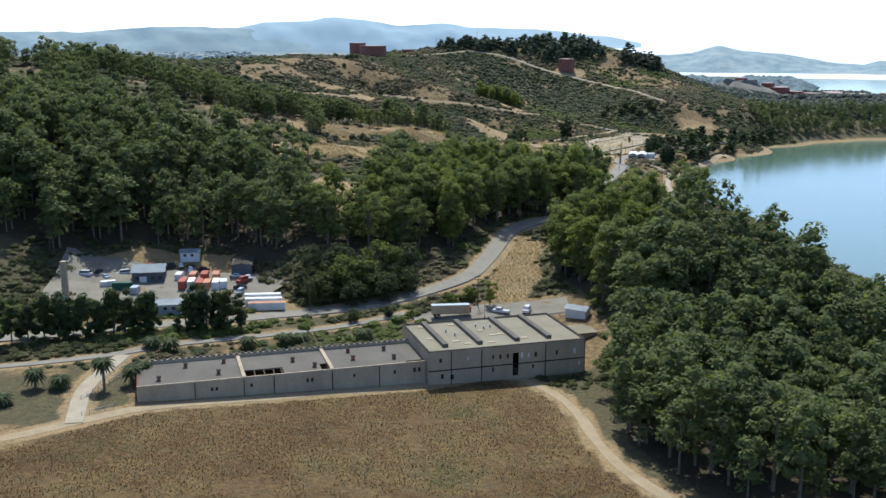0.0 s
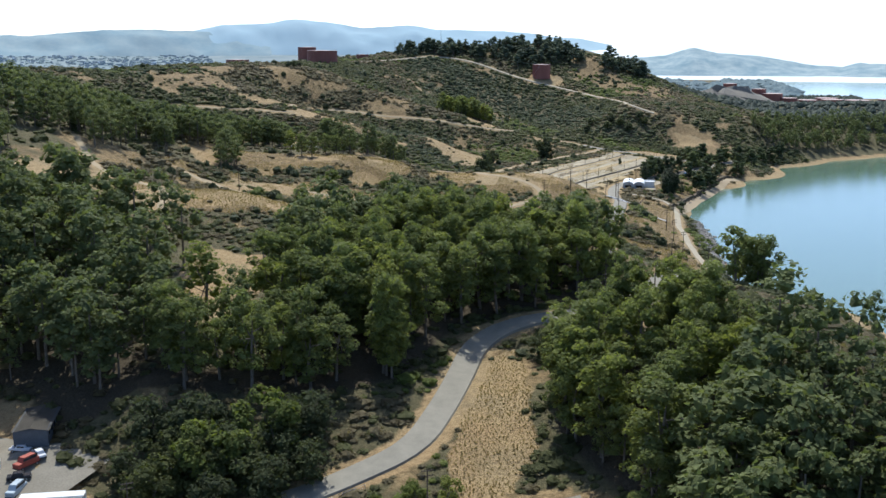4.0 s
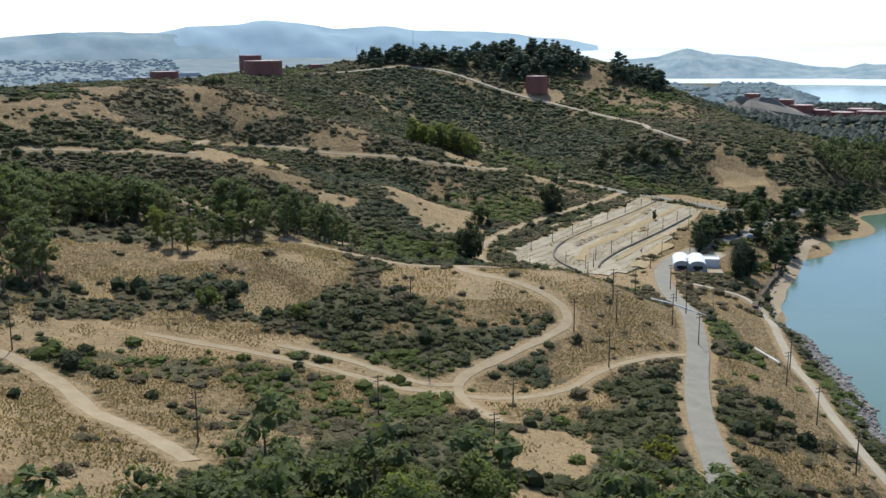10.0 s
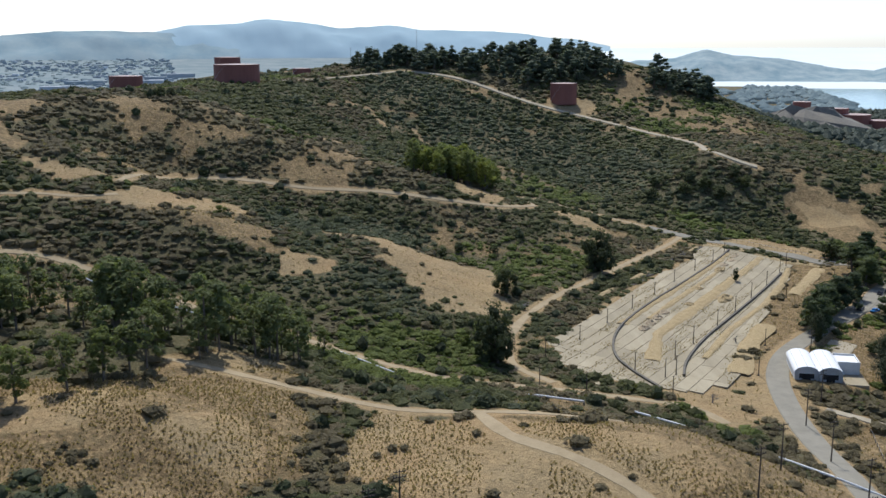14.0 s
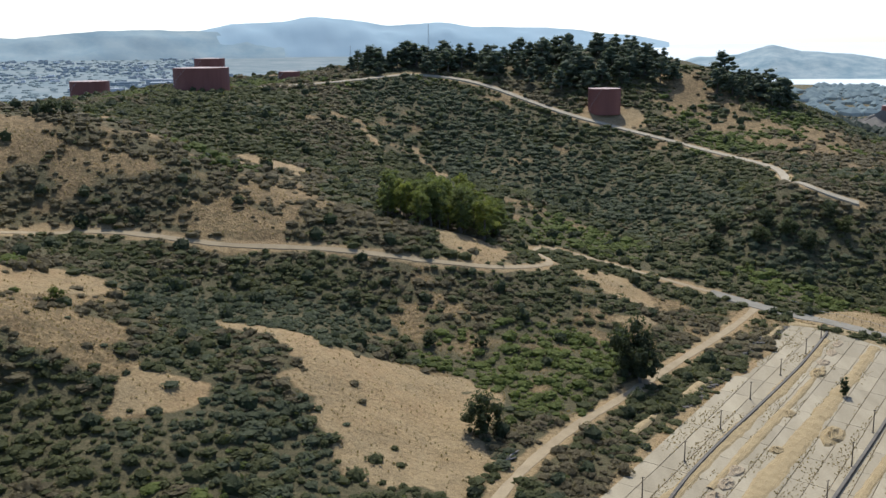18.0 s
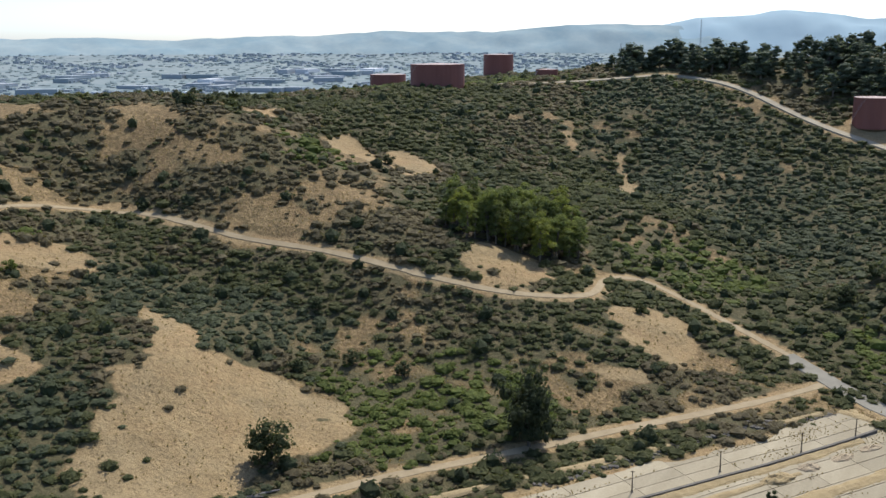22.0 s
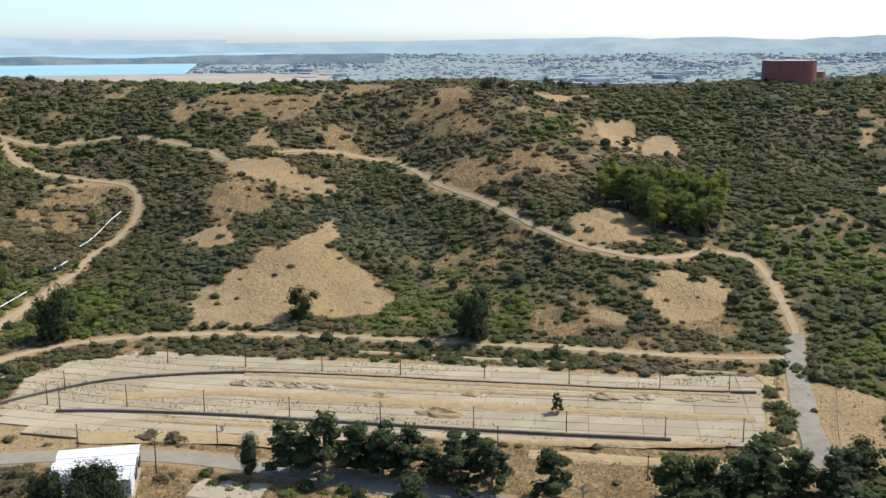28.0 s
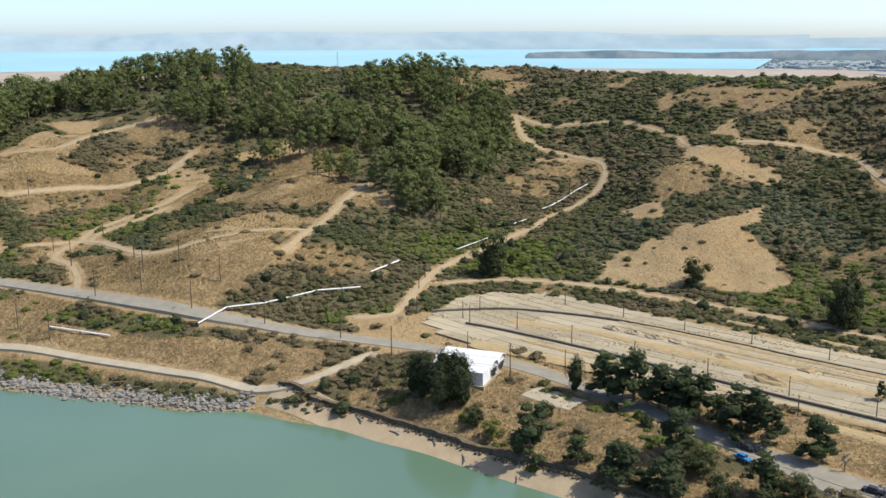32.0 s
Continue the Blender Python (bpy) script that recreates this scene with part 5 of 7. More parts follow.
REFINERY = ((425, 1570, 9.5, 13, 35), (376, 1576, 7, 6, 26), (391, 1572, 7, 6, 26), (406, 1575, 8, 6, 27), (470, 1580, 10, 7, 33), (485, 1572, 16, 10, 24), (507, 1566, 13, 12, 16), (537, 1570, 14, 12, 13), (577, 1580, 16, 11, 14), (622, 1600, 18, 11, 12), (600, 1660, 16, 11, 12), (680, 1620, 18, 11, 12))  # place, radius, height, foot
GUM_FAR = foliage("far_wood_leaves", (0.022, 0.034, 0.024), (0.045, 0.06, 0.04), (0.08, 0.095, 0.06), 0.3)
far_woods()


def far_shed():
    """The long white shed at the edge of the town."""
    ob = thing("shed", pose(-886, 3182, 6, 0, 0, 16), "long low white-roofed shed at the edge of the town", "building")
    part("wall", box(bmesh.new(), -62, -14, -3, 62, 14, 7), WHITE, ob)
    part("roof", box(bmesh.new(), -64, -15, 7.004, 64, 15, 8.2), WHITE, ob)


far_shed()


# ---------------------------------------------------------------- the winery warehouse
def at_ground(x, y, turn=0.0, lift=0.0):
    return pose(x, y, float(land([(x, y)])[0]) + lift, 0, 0, turn)


def pierced(bm, x0, x1, z0, z1, y0, y1, openings):
    """A wall from x0 to x1 with square openings (x, z, wide, tall) cut through it, as one closed skin."""
    xs = sorted({x0, x1, *(v for x, z, w, h in openings for v in (x, x + w))})
    zs = sorted({z0, z1, *(v for x, z, w, h in openings for v in (z, z + h))})
    corners = {}

    def corner(i, k, y):
        if (i, k, y) not in corners:
            corners[i, k, y] = bm.verts.new((xs[i], y, zs[k]))
        return corners[i, k, y]

    def solid(i, k):
        if not (0 <= i < len(xs) - 1 and 0 <= k < len(zs) - 1):
            return False
        a, b = (xs[i] + xs[i + 1]) / 2, (zs[k] + zs[k + 1]) / 2
        return not any(x < a < x + w and z < b < z + h for x, z, w, h in openings)

    for i in range(len(xs) - 1):
        for k in range(len(zs) - 1):
            if not solid(i, k):
                continue
            ring = ((i, k), (i + 1, k), (i + 1, k + 1), (i, k + 1))
            bm.faces.new([corner(*p, y0) for p in ring])
            bm.faces.new([corner(*p, y1) for p in ring[::-1]])
            for (di, dk), a, b in (((0, -1), ring[0], ring[1]), ((1, 0), ring[1], ring[2]), ((0, 1), ring[2], ring[3]), ((-1, 0), ring[3], ring[0])):
                if not solid(i + di, k + dk):
                    bm.faces.new((corner(*b, y0), corner(*a, y0), corner(*a, y1), corner(*b, y1)))
    return bm


def warehouse():
    base = 8.2
    ob = thing("warehouse", pose(-82, 232.5, base, 0, 0, 18.1), "long derelict concrete warehouse with flat grey roofs", "building")
    low, high = 6.6, 9.6  # roof heights over the base
    # low wing: three bays
    windows = [(18, 4.0, 0.7, 1.0), (19.2, 4.0, 0.7, 1.0), (28, 4.1, 0.7, 1.0), (42.5, 4.0, 0.7, 1.1), (43.7, 4.0, 0.7, 1.1), (55, 4.2, 0.6, 0.9), (66, 4.0, 0.7, 1.1), (71.5, 4.0, 0.8, 1.3), (72.8, 4.0, 0.8, 1.3)]
    wall = part("front_wall", pierced(bmesh.new(), 0, 75, 0, low + 0.4, 0, 0.4, windows), CONCRETE_OLD, ob)
    for x, z, w, h in windows:
        part("window", box(bmesh.new(), x + 0.02, 0.22, z + 0.02, x + w - 0.02, 0.30, z + h - 0.02), GLASS, wall)
    part("back_wall", box(bmesh.new(), 0, 18.6, 0, 75, 19, low + 0.9), CONCRETE_OLD, ob)
    part("end_wall", box(bmesh.new(), 0, 0.4, 0, 0.4, 18.6, low + 0.2), BRICK, ob, "end wall stripped to red brick")
    for x0, x1, y0, y1 in ((0.4, 26, 1.2, 15.6), (1.8, 26, 15.6, 17.8), (27.2, 49, 6.5, 18.2), (37, 47, 1.0, 6.5), (50.2, 70, 0.6, 18.4), (70, 74.8, 2.6, 18.4)):
        part("roof", box(bmesh.new(), x0, y0, low - 0.35, x1, y1, low, 0.05), ROOFING, ob)
    # Near-black sheet low inside: the shade under the roof gaps, put into colour.
    part("ceiling_void", box(bmesh.new(), 0.5, 0.5, 1.0, 74.5, 18.5, 1.2), DARK_TRIM_AND_SHADE, ob)
    for x in (26, 49):
        part("fire_wall", box(bmesh.new(), x, 0.4, 0, x + 1.0, 18.6, low + 0.5, 0.05), CONCRETE_OLD, ob)
    for x in (29.5, 32, 34.5, 36.5):
        part("roof_beam", box(bmesh.new(), x, 0.4, low - 0.5, x + 0.22, 6.6, low - 0.2), TIMBER, ob)
    for x, y in ((5, 4), (20, 5), (12, 13), (22, 14), (40, 10), (45, 4), (56, 7), (56, 14), (67, 5), (66, 13)):
        vent = part("roof_vent", box(bmesh.new(), x, y, low, x + 0.9, y + 0.9, low + 1.0, 0.06), RUST, ob)
        part("vent_cap", box(bmesh.new(), x - 0.15, y - 0.15, low + 1.02, x + 1.05, y + 1.05, low + 1.15, 0.03), DARK_TRIM_AND_SHADE, vent)
    for x in np.arange(2, 75, 1.6):
        part("merlon", box(bmesh.new(), x, 18.55, low + 0.9, x + 0.8, 19.05, low + 1.25), ROOFING, ob)
    for x in (14, 26.3, 34, 49.3, 62):
        part("downpipe", box(bmesh.new(), x, -0.16, 0, x + 0.2, -0.003, low), DARK_TRIM_AND_SHADE, ob)
    # two-storey wing
    rows = [(3, 6.6, 0.8, 1.2), (11, 6.6, 0.6, 1.2), (18.2, 6.4, 0.6, 1.2), (20.2, 6.2, 0.7, 1.3), (22.4, 6.2, 0.7, 1.3), (26.5, 6.0, 0.9, 1.6), (28.6, 5.9, 0.8, 1.4), (30.6, 5.9, 0.8, 1.4), (37, 5.9, 0.7, 1.4), (42.3, 5.9, 0.9, 1.5), (18.2, 2.6, 0.6, 1.4), (30, 2.6, 0.6, 1.2), (3.5, 2.0, 0.8, 1.4), (6.2, 1.6, 1.0, 1.4), (44, 2.4, 0.6, 1.2), (24.2, 1.0, 1.8, 6.6)]
    shift = [(75.2 + x, z, w, h) for x, z, w, h in rows]
    tall = part("front_wall", pierced(bmesh.new(), 75.2, 121, 0, high + 0.3, -2.0, -1.6, shift), CONCRETE_OLD, ob)
    for x, z, w, h in shift[:-1]:
        part("window", box(bmesh.new(), x + 0.02, -1.80, z + 0.02, x + w - 0.02, -1.72, z + h - 0.02), WHITE if (int(x * 7) % 3 == 0) else GLASS, tall, "boarded window" if (int(x * 7) % 3 == 0) else "")
    part("door", box(bmesh.new(), 99.5, -1.75, 1.0, 101.1, -1.65, 3.2), DARK_TRIM_AND_SHADE, tall)
    part("band", box(bmesh.new(), 75.2, -2.08, 4.3, 121, -2.003, 4.6), DARK_TRIM_AND_SHADE, ob, "dark string course")
    part("side_wall", box(bmesh.new(), 75.2, -1.6, 0, 75.6, 26, high + 0.3), CONCRETE_OLD, ob)
    part("side_wall", box(bmesh.new(), 120.6, -1.6, 0, 121, 26, high + 0.3), CONCRETE_OLD, ob)
    part("back_wall", box(bmesh.new(), 75.6, 25.6, 0, 120.6, 26, high + 0.3), CONCRETE_OLD, ob)
    part("roof", box(bmesh.new(), 75.6, -1.6, high - 0.4, 120.6, 25.6, high), ROOF_PALE, ob)
    for x0, y0, x1, y1 in ((75.1, -2.1, 121.1, -1.55), (75.1, 25.55, 121.1, 26.1), (75.1, -1.55, 75.65, 25.55), (120.55, -1.55, 121.1, 25.55)):
        part("coping", box(bmesh.new(), x0, y0, high + 0.3, x1, y1, high + 0.42), DARK_TRIM_AND_SHADE, ob)
    for x in (80.5, 90.5, 101.5, 111):
        part("monitor", box(bmesh.new(), x, 2.0, high, x + 1.5, 25.2, high + 1.0, 0.08), ROOFING, ob, "long low roof monitor")
    for x, y in ((84.5, 6), (78, 10), (87, 3), (94, 2.5), (96.5, 9), (94.5, 14), (104, 4), (99, 9.5), (88, 22), (79, 22)):
        part("skylight", box(bmesh.new(), x, y, high, x + 2.0, y + 1.1, high + 0.16, 0.03), CONCRETE_OLD, ob, "pale skylight panel")
    for x, y in ((85.5, 16), (87, 12), (95.5, 19), (97.2, 16.5), (99.5, 17.5)):
        bm = bmesh.new()
        tube(bm, (x, y, high), (x, y, high + 0.8), 0.22, 0.22, 8)
        tube(bm, (x, y, high + 0.8), (x, y, high + 0.95), 0.4, 0.2, 8)
        part("vent_pipe", bm, STEEL, ob)
    for x in (81.5, 90.2, 109, 120.9):
        part("downpipe", box(bmesh.new(), x, -2.2, 0, x + 0.18, -2.09, high), DARK_TRIM_AND_SHADE, ob)
    # annex behind the east end
    annex = thing("annex", pose(33, 291, base + 1.0, 0, 0, 18.1), "low grey annex with flat roof beside the warehouse", "building")
    part("wall", box(bmesh.new(), 0, 0, -1, 8, 9, 3.2), CONCRETE_OLD, annex)
    part("roof", box(bmesh.new(), -0.3, -0.3, 3.21, 8.3, 9.3, 3.5, 0.05), ROOF_PALE, annex)
    # brick building at the meadow's edge
    old = thing("brick_building", pose(-128, 190, 10.5, 0, 0, 18.1), "old red brick winery building with dark roof", "building")
    part("wall", pierced(bmesh.new(), 0, 26, -1, 8.2, 14, 14.5, [(x, 2.0, 1.6, 3.4) for x in (3, 8, 13, 18)]), BRICK, old)
    part("wall", box(bmesh.new(), 25.5, -8, -1, 26, 13.99, 8.2), BRICK, old)
    part("roof", box(bmesh.new(), -0.3, -8, 8.21, 26.3, 14.8, 8.5, 0.05), ROOFING, old)
    part("cornice", box(bmesh.new(), -0.2, 14.51, 7.2, 26.3, 14.75, 7.9), BRICK, old)


warehouse()
strip("pavement", 44, ((-143, 330), (-122, 333), (-98, 334), (-72, 322)), YARD, "pale worn concrete yard behind the winery road", 0.12, 0, "pavement")


# ---------------------------------------------------------------- the yard behind the winery road
def gabled(name, m, long, wide, wall_h, rise, wall_mat, roof_mat, label, doors=()):
    ob = thing(name, m, label, "building")
    bm = box(bmesh.new(), -long / 2, -wide / 2, -0.6, long / 2, wide / 2, wall_h)
    part("wall", bm, wall_mat, ob)
    for side in (-1, 1):
        bm = bmesh.new()
        quad = [bm.verts.new(p) for p in ((-long / 2 - 0.4, side * (wide / 2 + 0.4), wall_h - 0.1), (long / 2 + 0.4, side * (wide / 2 + 0.4), wall_h - 0.1), (long / 2 + 0.4, 0, wall_h + rise), (-long / 2 - 0.4, 0, wall_h + rise))]
        f = bm.faces.new(quad)
        bmesh.ops.solidify(bm, geom=[f], thickness=0.16)
        part("roof", bm, roof_mat, ob)
    for end in (-1, 1):
        bm = bmesh.new()
        tri = [bm.verts.new((end * (long / 2 - 0.05), y, z)) for y, z in ((-wide / 2, wall_h), (wide / 2, wall_h), (0, wall_h + rise))]
        bmesh.ops.solidify(bm, geom=[bm.faces.new(tri)], thickness=0.1)
        part("gable", bm, wall_mat, ob)
    for x, w in doors:
        door = part("door", box(bmesh.new(), x, -wide / 2 - 0.06, 0.1, x + w, -wide / 2 - 0.003, 2.6), WHITE, ob)
        part("handle", box(bmesh.new(), x + w - 0.3, -wide / 2 - 0.1, 1.1, x + w - 0.18, -wide / 2 - 0.062, 1.2), STEEL, door)
    for x in np.arange(-long / 2 + 1.2, long / 2 - 1, 2.6):
        part("window", box(bmesh.new(), x, -wide / 2 - 0.05, 1.5, x + 1.1, -wide / 2 - 0.003, 2.5), GLASS, ob)
    return ob


gabled("workshop", at_ground(-113, 341, 12), 11, 9, 4.2, 2.0, PAINT_GREY, PAINT_BLUE, "slate grey metal workshop with pale gabled roof", ((-3, 2.4),))
gabled("office", at_ground(-95, 311, 14), 15, 7, 3.4, 1.0, PAINT_BLUE, PAINT_BLUE, "low blue-grey metal office beside the road", ((1.5, 1.2),))
gabled("shed", at_ground(-82, 352, 100), 14, 7, 3.2, 0.6, PAINT_GREY, ROOFING, "long grey storage shed in the yard")
gabled("shed", at_ground(-104, 362, 10), 7, 5, 3.0, 1.0, WHITE, PAINT_BLUE, "small white shed at the wood's edge")
gabled("shed", at_ground(36, 308, 150), 7, 4, 2.6, 1.0, WHITE, PAINT_BLUE, "small weathered white cabin under the trees")


def container(x, y, turn, long, paint, label, tall=2.6, name="container", stripe=None):
    ob = thing(name, at_ground(x, y, turn), label, "container", "containers in the yard")
    part("body", box(bmesh.new(), -long / 2, -1.22, 0.12, long / 2, 1.22, tall, 0.05), paint, ob)
    for k in np.arange(-long / 2 + 0.5, long / 2 - 0.3, 0.8):
        part("rib", box(bmesh.new(), k, -1.27, 0.3, k + 0.25, -1.225, tall - 0.2), paint, ob)
    part("roof", box(bmesh.new(), -long / 2 + 0.02, -1.2, tall + 0.003, long / 2 - 0.02, 1.2, tall + 0.06), stripe or paint, ob)
    part("door", box(bmesh.new(), long / 2 + 0.003, -1.1, 0.25, long / 2 + 0.06, -0.02, tall - 0.15), paint, ob)
    part("door", box(bmesh.new(), long / 2 + 0.003, 0.02, 0.25, long / 2 + 0.06, 1.1, tall - 0.15), paint, ob)
    return ob


container(-66.5, 317.5, 8, 12.2, WHITE, "white shipping container with faded orange roof", stripe=PAINT_ORANGE)
container(-68.5, 322.5, 8, 12.2, WHITE, "long white shipping container in the yard")
container(-69.5, 326.5, 8, 12.2, WHITE, "long white shipping container in the yard")
container(-118, 327, 8, 6.5, PAINT_GREEN, "dark green shipping container", 2.9)
container(-113, 325, 90, 4.0, PAINT_BLUE, "pale blue-grey storage box", 2.4)
container(-124, 330, 30, 5.0, WHITE, "white storage box among the brush", 2.4)
for k, (x, y, long, paint, what) in enumerate(((-99, 334, 7, PAINT_RED, "faded red"), (-96.2, 334.5, 7, WHITE, "white"), (-93.5, 335, 7, PAINT_RED, "faded red"), (-90.8, 335, 6.5, PAINT_ORANGE, "faded orange"), (-88, 336, 7, WHITE, "white"), (-85.3, 336, 5, WHITE, "white"), (-98, 343.5, 6, PAINT_ORANGE, "faded orange"), (-94, 344, 6, PAINT_RED, "faded red"), (-90, 344.5, 6, PAINT_ORANGE, "faded orange"), (-103, 343, 5, WHITE, "white"))):
    container(x, y, 96 + 3 * (k % 3), long, paint, f"{what} truck box parked in a row", 2.8, "truck_box")


def vehicle(name, x, y, turn, paint, label, long=4.6, wide=1.8, tall=1.5, cab=0.5, group="parked vehicles"):
    """A car or pickup: lower body, cabin, glass, lamps, bumpers and four wheels."""
    ob = thing(name, at_ground(x, y, turn, 0.2), label, "car", group)
    part("body", box(bmesh.new(), -long / 2, -wide / 2, 0.3, long / 2, wide / 2, tall * 0.6, 0.12), paint, ob)
    c0, c1 = -long * 0.30, -long * 0.30 + long * cab
    bm = box(bmesh.new(), c0, -wide * 0.44, tall * 0.605, c1, wide * 0.44, tall)
    for v in bm.verts:
        if v.co.z > tall * 0.8:
            v.co.x = (v.co.x - (c0 + c1) / 2) * 0.72 + (c0 + c1) / 2
            v.co.y *= 0.85
    cabin = part("cabin", bm, paint, ob)
    part("windscreen", box(bmesh.new(), c1 - 0.30, -wide * 0.37, tall * 0.66, c1 + 0.02, wide * 0.37, tall * 0.93), GLASS, cabin)
    for side in (-1, 1):
        y0 = side * wide * 0.44
        part("side_window", box(bmesh.new(), c0 + 0.35, min(y0, y0 * 0.96), tall * 0.67, c1 - 0.4, max(y0, y0 * 0.96), tall * 0.9), GLASS, cabin)
        part("headlight", box(bmesh.new(), long / 2 - 0.02, side * wide * 0.36 - 0.16, tall * 0.38, long / 2 + 0.03, side * wide * 0.36 + 0.16, tall * 0.5), STEEL, ob)
        for end in (-0.32, 0.32):
            bm = bmesh.new()
            tube(bm, (long * end, side * wide * 0.47 - 0.1, 0.16), (long * end, side * wide * 0.47 + 0.1, 0.16), 0.34, 0.34, 12)
            wheel = part("wheel", bm, RUBBER, ob)
            bm = bmesh.new()
            tube(bm, (long * end, side * (wide * 0.47 + 0.105), 0.16), (long * end, side * (wide * 0.47 + 0.125), 0.16), 0.2, 0.18, 10)
            part("rim", bm, STEEL, wheel)
    for end in (-1, 1):
        part("bumper", box(bmesh.new(), end * long / 2 - 0.08, -wide * 0.46, 0.28, end * long / 2 + 0.08, wide * 0.46, 0.48, 0.03), RUBBER, ob)
    return ob


vehicle("pickup", 11.5, 312, -20, CAR_WHITE, "white pickup truck on the gravel apron", 5.6, 1.9, 1.8, 0.36)
vehicle("van", 20, 313, 75, CAR_WHITE, "white van parked behind the warehouse", 5.4, 2.0, 2.3, 0.7)
vehicle("car", 189, 866.5, 40, CAR_BLUE, "bright blue car parked by the pines")
vehicle("car", 203, 893, 60, CAR_DARK, "dark car in the beach car park")
vehicle("car", 208, 897, 60, CAR_DARK, "dark car in the beach car park")
vehicle("car", 184, 868, 50, CAR_DARK, "dark car in the shade of the pines")
for k, (x, y) in enumerate(((-135, 337), (-131, 341), (-128, 338), (-123, 343), (-137, 309), (-133, 311), (-110, 353), (-106, 356), (-83, 345), (-79, 338), (-78, 342), (-79, 334), (-78, 330), (-120, 350), (-116, 353), (-101, 351), (-97, 353))):
    vehicle("car" if k % 3 else "van", x, y, (k * 67) % 180, (CAR_WHITE, CAR_DARK, PAINT_BLUE, CAR_WHITE, PAINT_RED)[k % 5], ("white", "dark", "pale blue", "white", "faded red")[k % 5] + " vehicle standing in the dusty yard", 4.6 if k % 3 else 5.6, 1.85, 1.5 if k % 3 else 2.3, 0.5 if k % 3 else 0.72, "vehicles in the yard")


strip("pavement", 13, ((-16, 306), (0, 311), (16, 317), (34, 318)), YARD, "worn gravel and asphalt apron behind the warehouse", 0.14, 0.3, "pavement")


def trailer(x, y, turn):
    """A long box trailer on its landing legs and two axles."""
    ob = thing("semi_trailer", at_ground(x, y, turn, 0.2), "long grey box trailer parked on the apron", "trailer")
    part("box_body", box(bmesh.new(), -6.2, -1.25, 1.15, 6.2, 1.25, 3.9, 0.06), CONCRETE_OLD, ob, "dusty grey box body")
    part("roof", box(bmesh.new(), -6.15, -1.2, 3.903, 6.15, 1.2, 3.96), PAINT_BLUE, ob)
    part("chassis", box(bmesh.new(), -6.0, -0.5, 0.85, 6.0, 0.5, 1.147), DARK_TRIM_AND_SHADE, ob)
    for side in (-1, 1):
        part("landing_leg", box(bmesh.new(), 3.4, side * 0.9 - 0.08, 0.0, 3.56, side * 0.9 + 0.08, 1.147), STEEL, ob)
        for k in (-4.9, -3.7):
            wheel = part("wheel", tube(bmesh.new(), (k, side * 1.0 - 0.2, 0.3), (k, side * 1.0 + 0.2, 0.3), 0.5, 0.5, 12), RUBBER, ob)
            part("rim", tube(bmesh.new(), (k, side * 1.205, 0.3), (k, side * 1.225, 0.3), 0.26, 0.24, 10), STEEL, wheel)
    part("nose", box(bmesh.new(), 6.203, -1.1, 1.3, 6.7, 1.1, 3.2, 0.08), PAINT_RED, ob, "faded red front panel")


trailer(-5, 309, 8)
pole = thing("antenna_pole", at_ground(6, 306), "thin grey antenna pole with red footing", "pole")
part("pole", tube(bmesh.new(), (0, 0, 0), (0, 0, 9.5), 0.09, 0.05, 7), STEEL, pole)
part("footing", tube(bmesh.new(), (0, 0, -0.4), (0, 0, 1.6), 0.34, 0.12, 8), PAINT_RED, pole, "red conical footing")
part("crossbar", box(bmesh.new(), -0.5, -0.03, 8.6, 0.5, 0.03, 8.68), STEEL, pole)


def chimney():
    ob = thing("chimney_stack", at_ground(-132, 313), "tall square pale concrete chimney stack", "chimney")
    bm = box(bmesh.new(), -0.9, -0.9, -0.5, 0.9, 0.9, 12.5)
    for v in bm.verts:
        if v.co.z > 6:
            v.co.x *= 0.85
            v.co.y *= 0.85
    part("shaft", bm, CONCRETE_OLD, ob)
    part("cap", box(bmesh.new(), -0.95, -0.95, 12.503, 0.95, 0.95, 12.8, 0.05), CONCRETE_OLD, ob)


chimney()


# ---------------------------------------------------------------- the lot
LOT_ALONG = 31.2  # degrees from +y towards +x of the rows


def lot_place(u, v):
    """A place on the lot: metres along its rows from the near end, and down towards the sea."""
    a = radians(LOT_ALONG)
    return 80 + u * math.sin(a) + v * math.cos(a), 786 + u * math.cos(a) - v * math.sin(a)


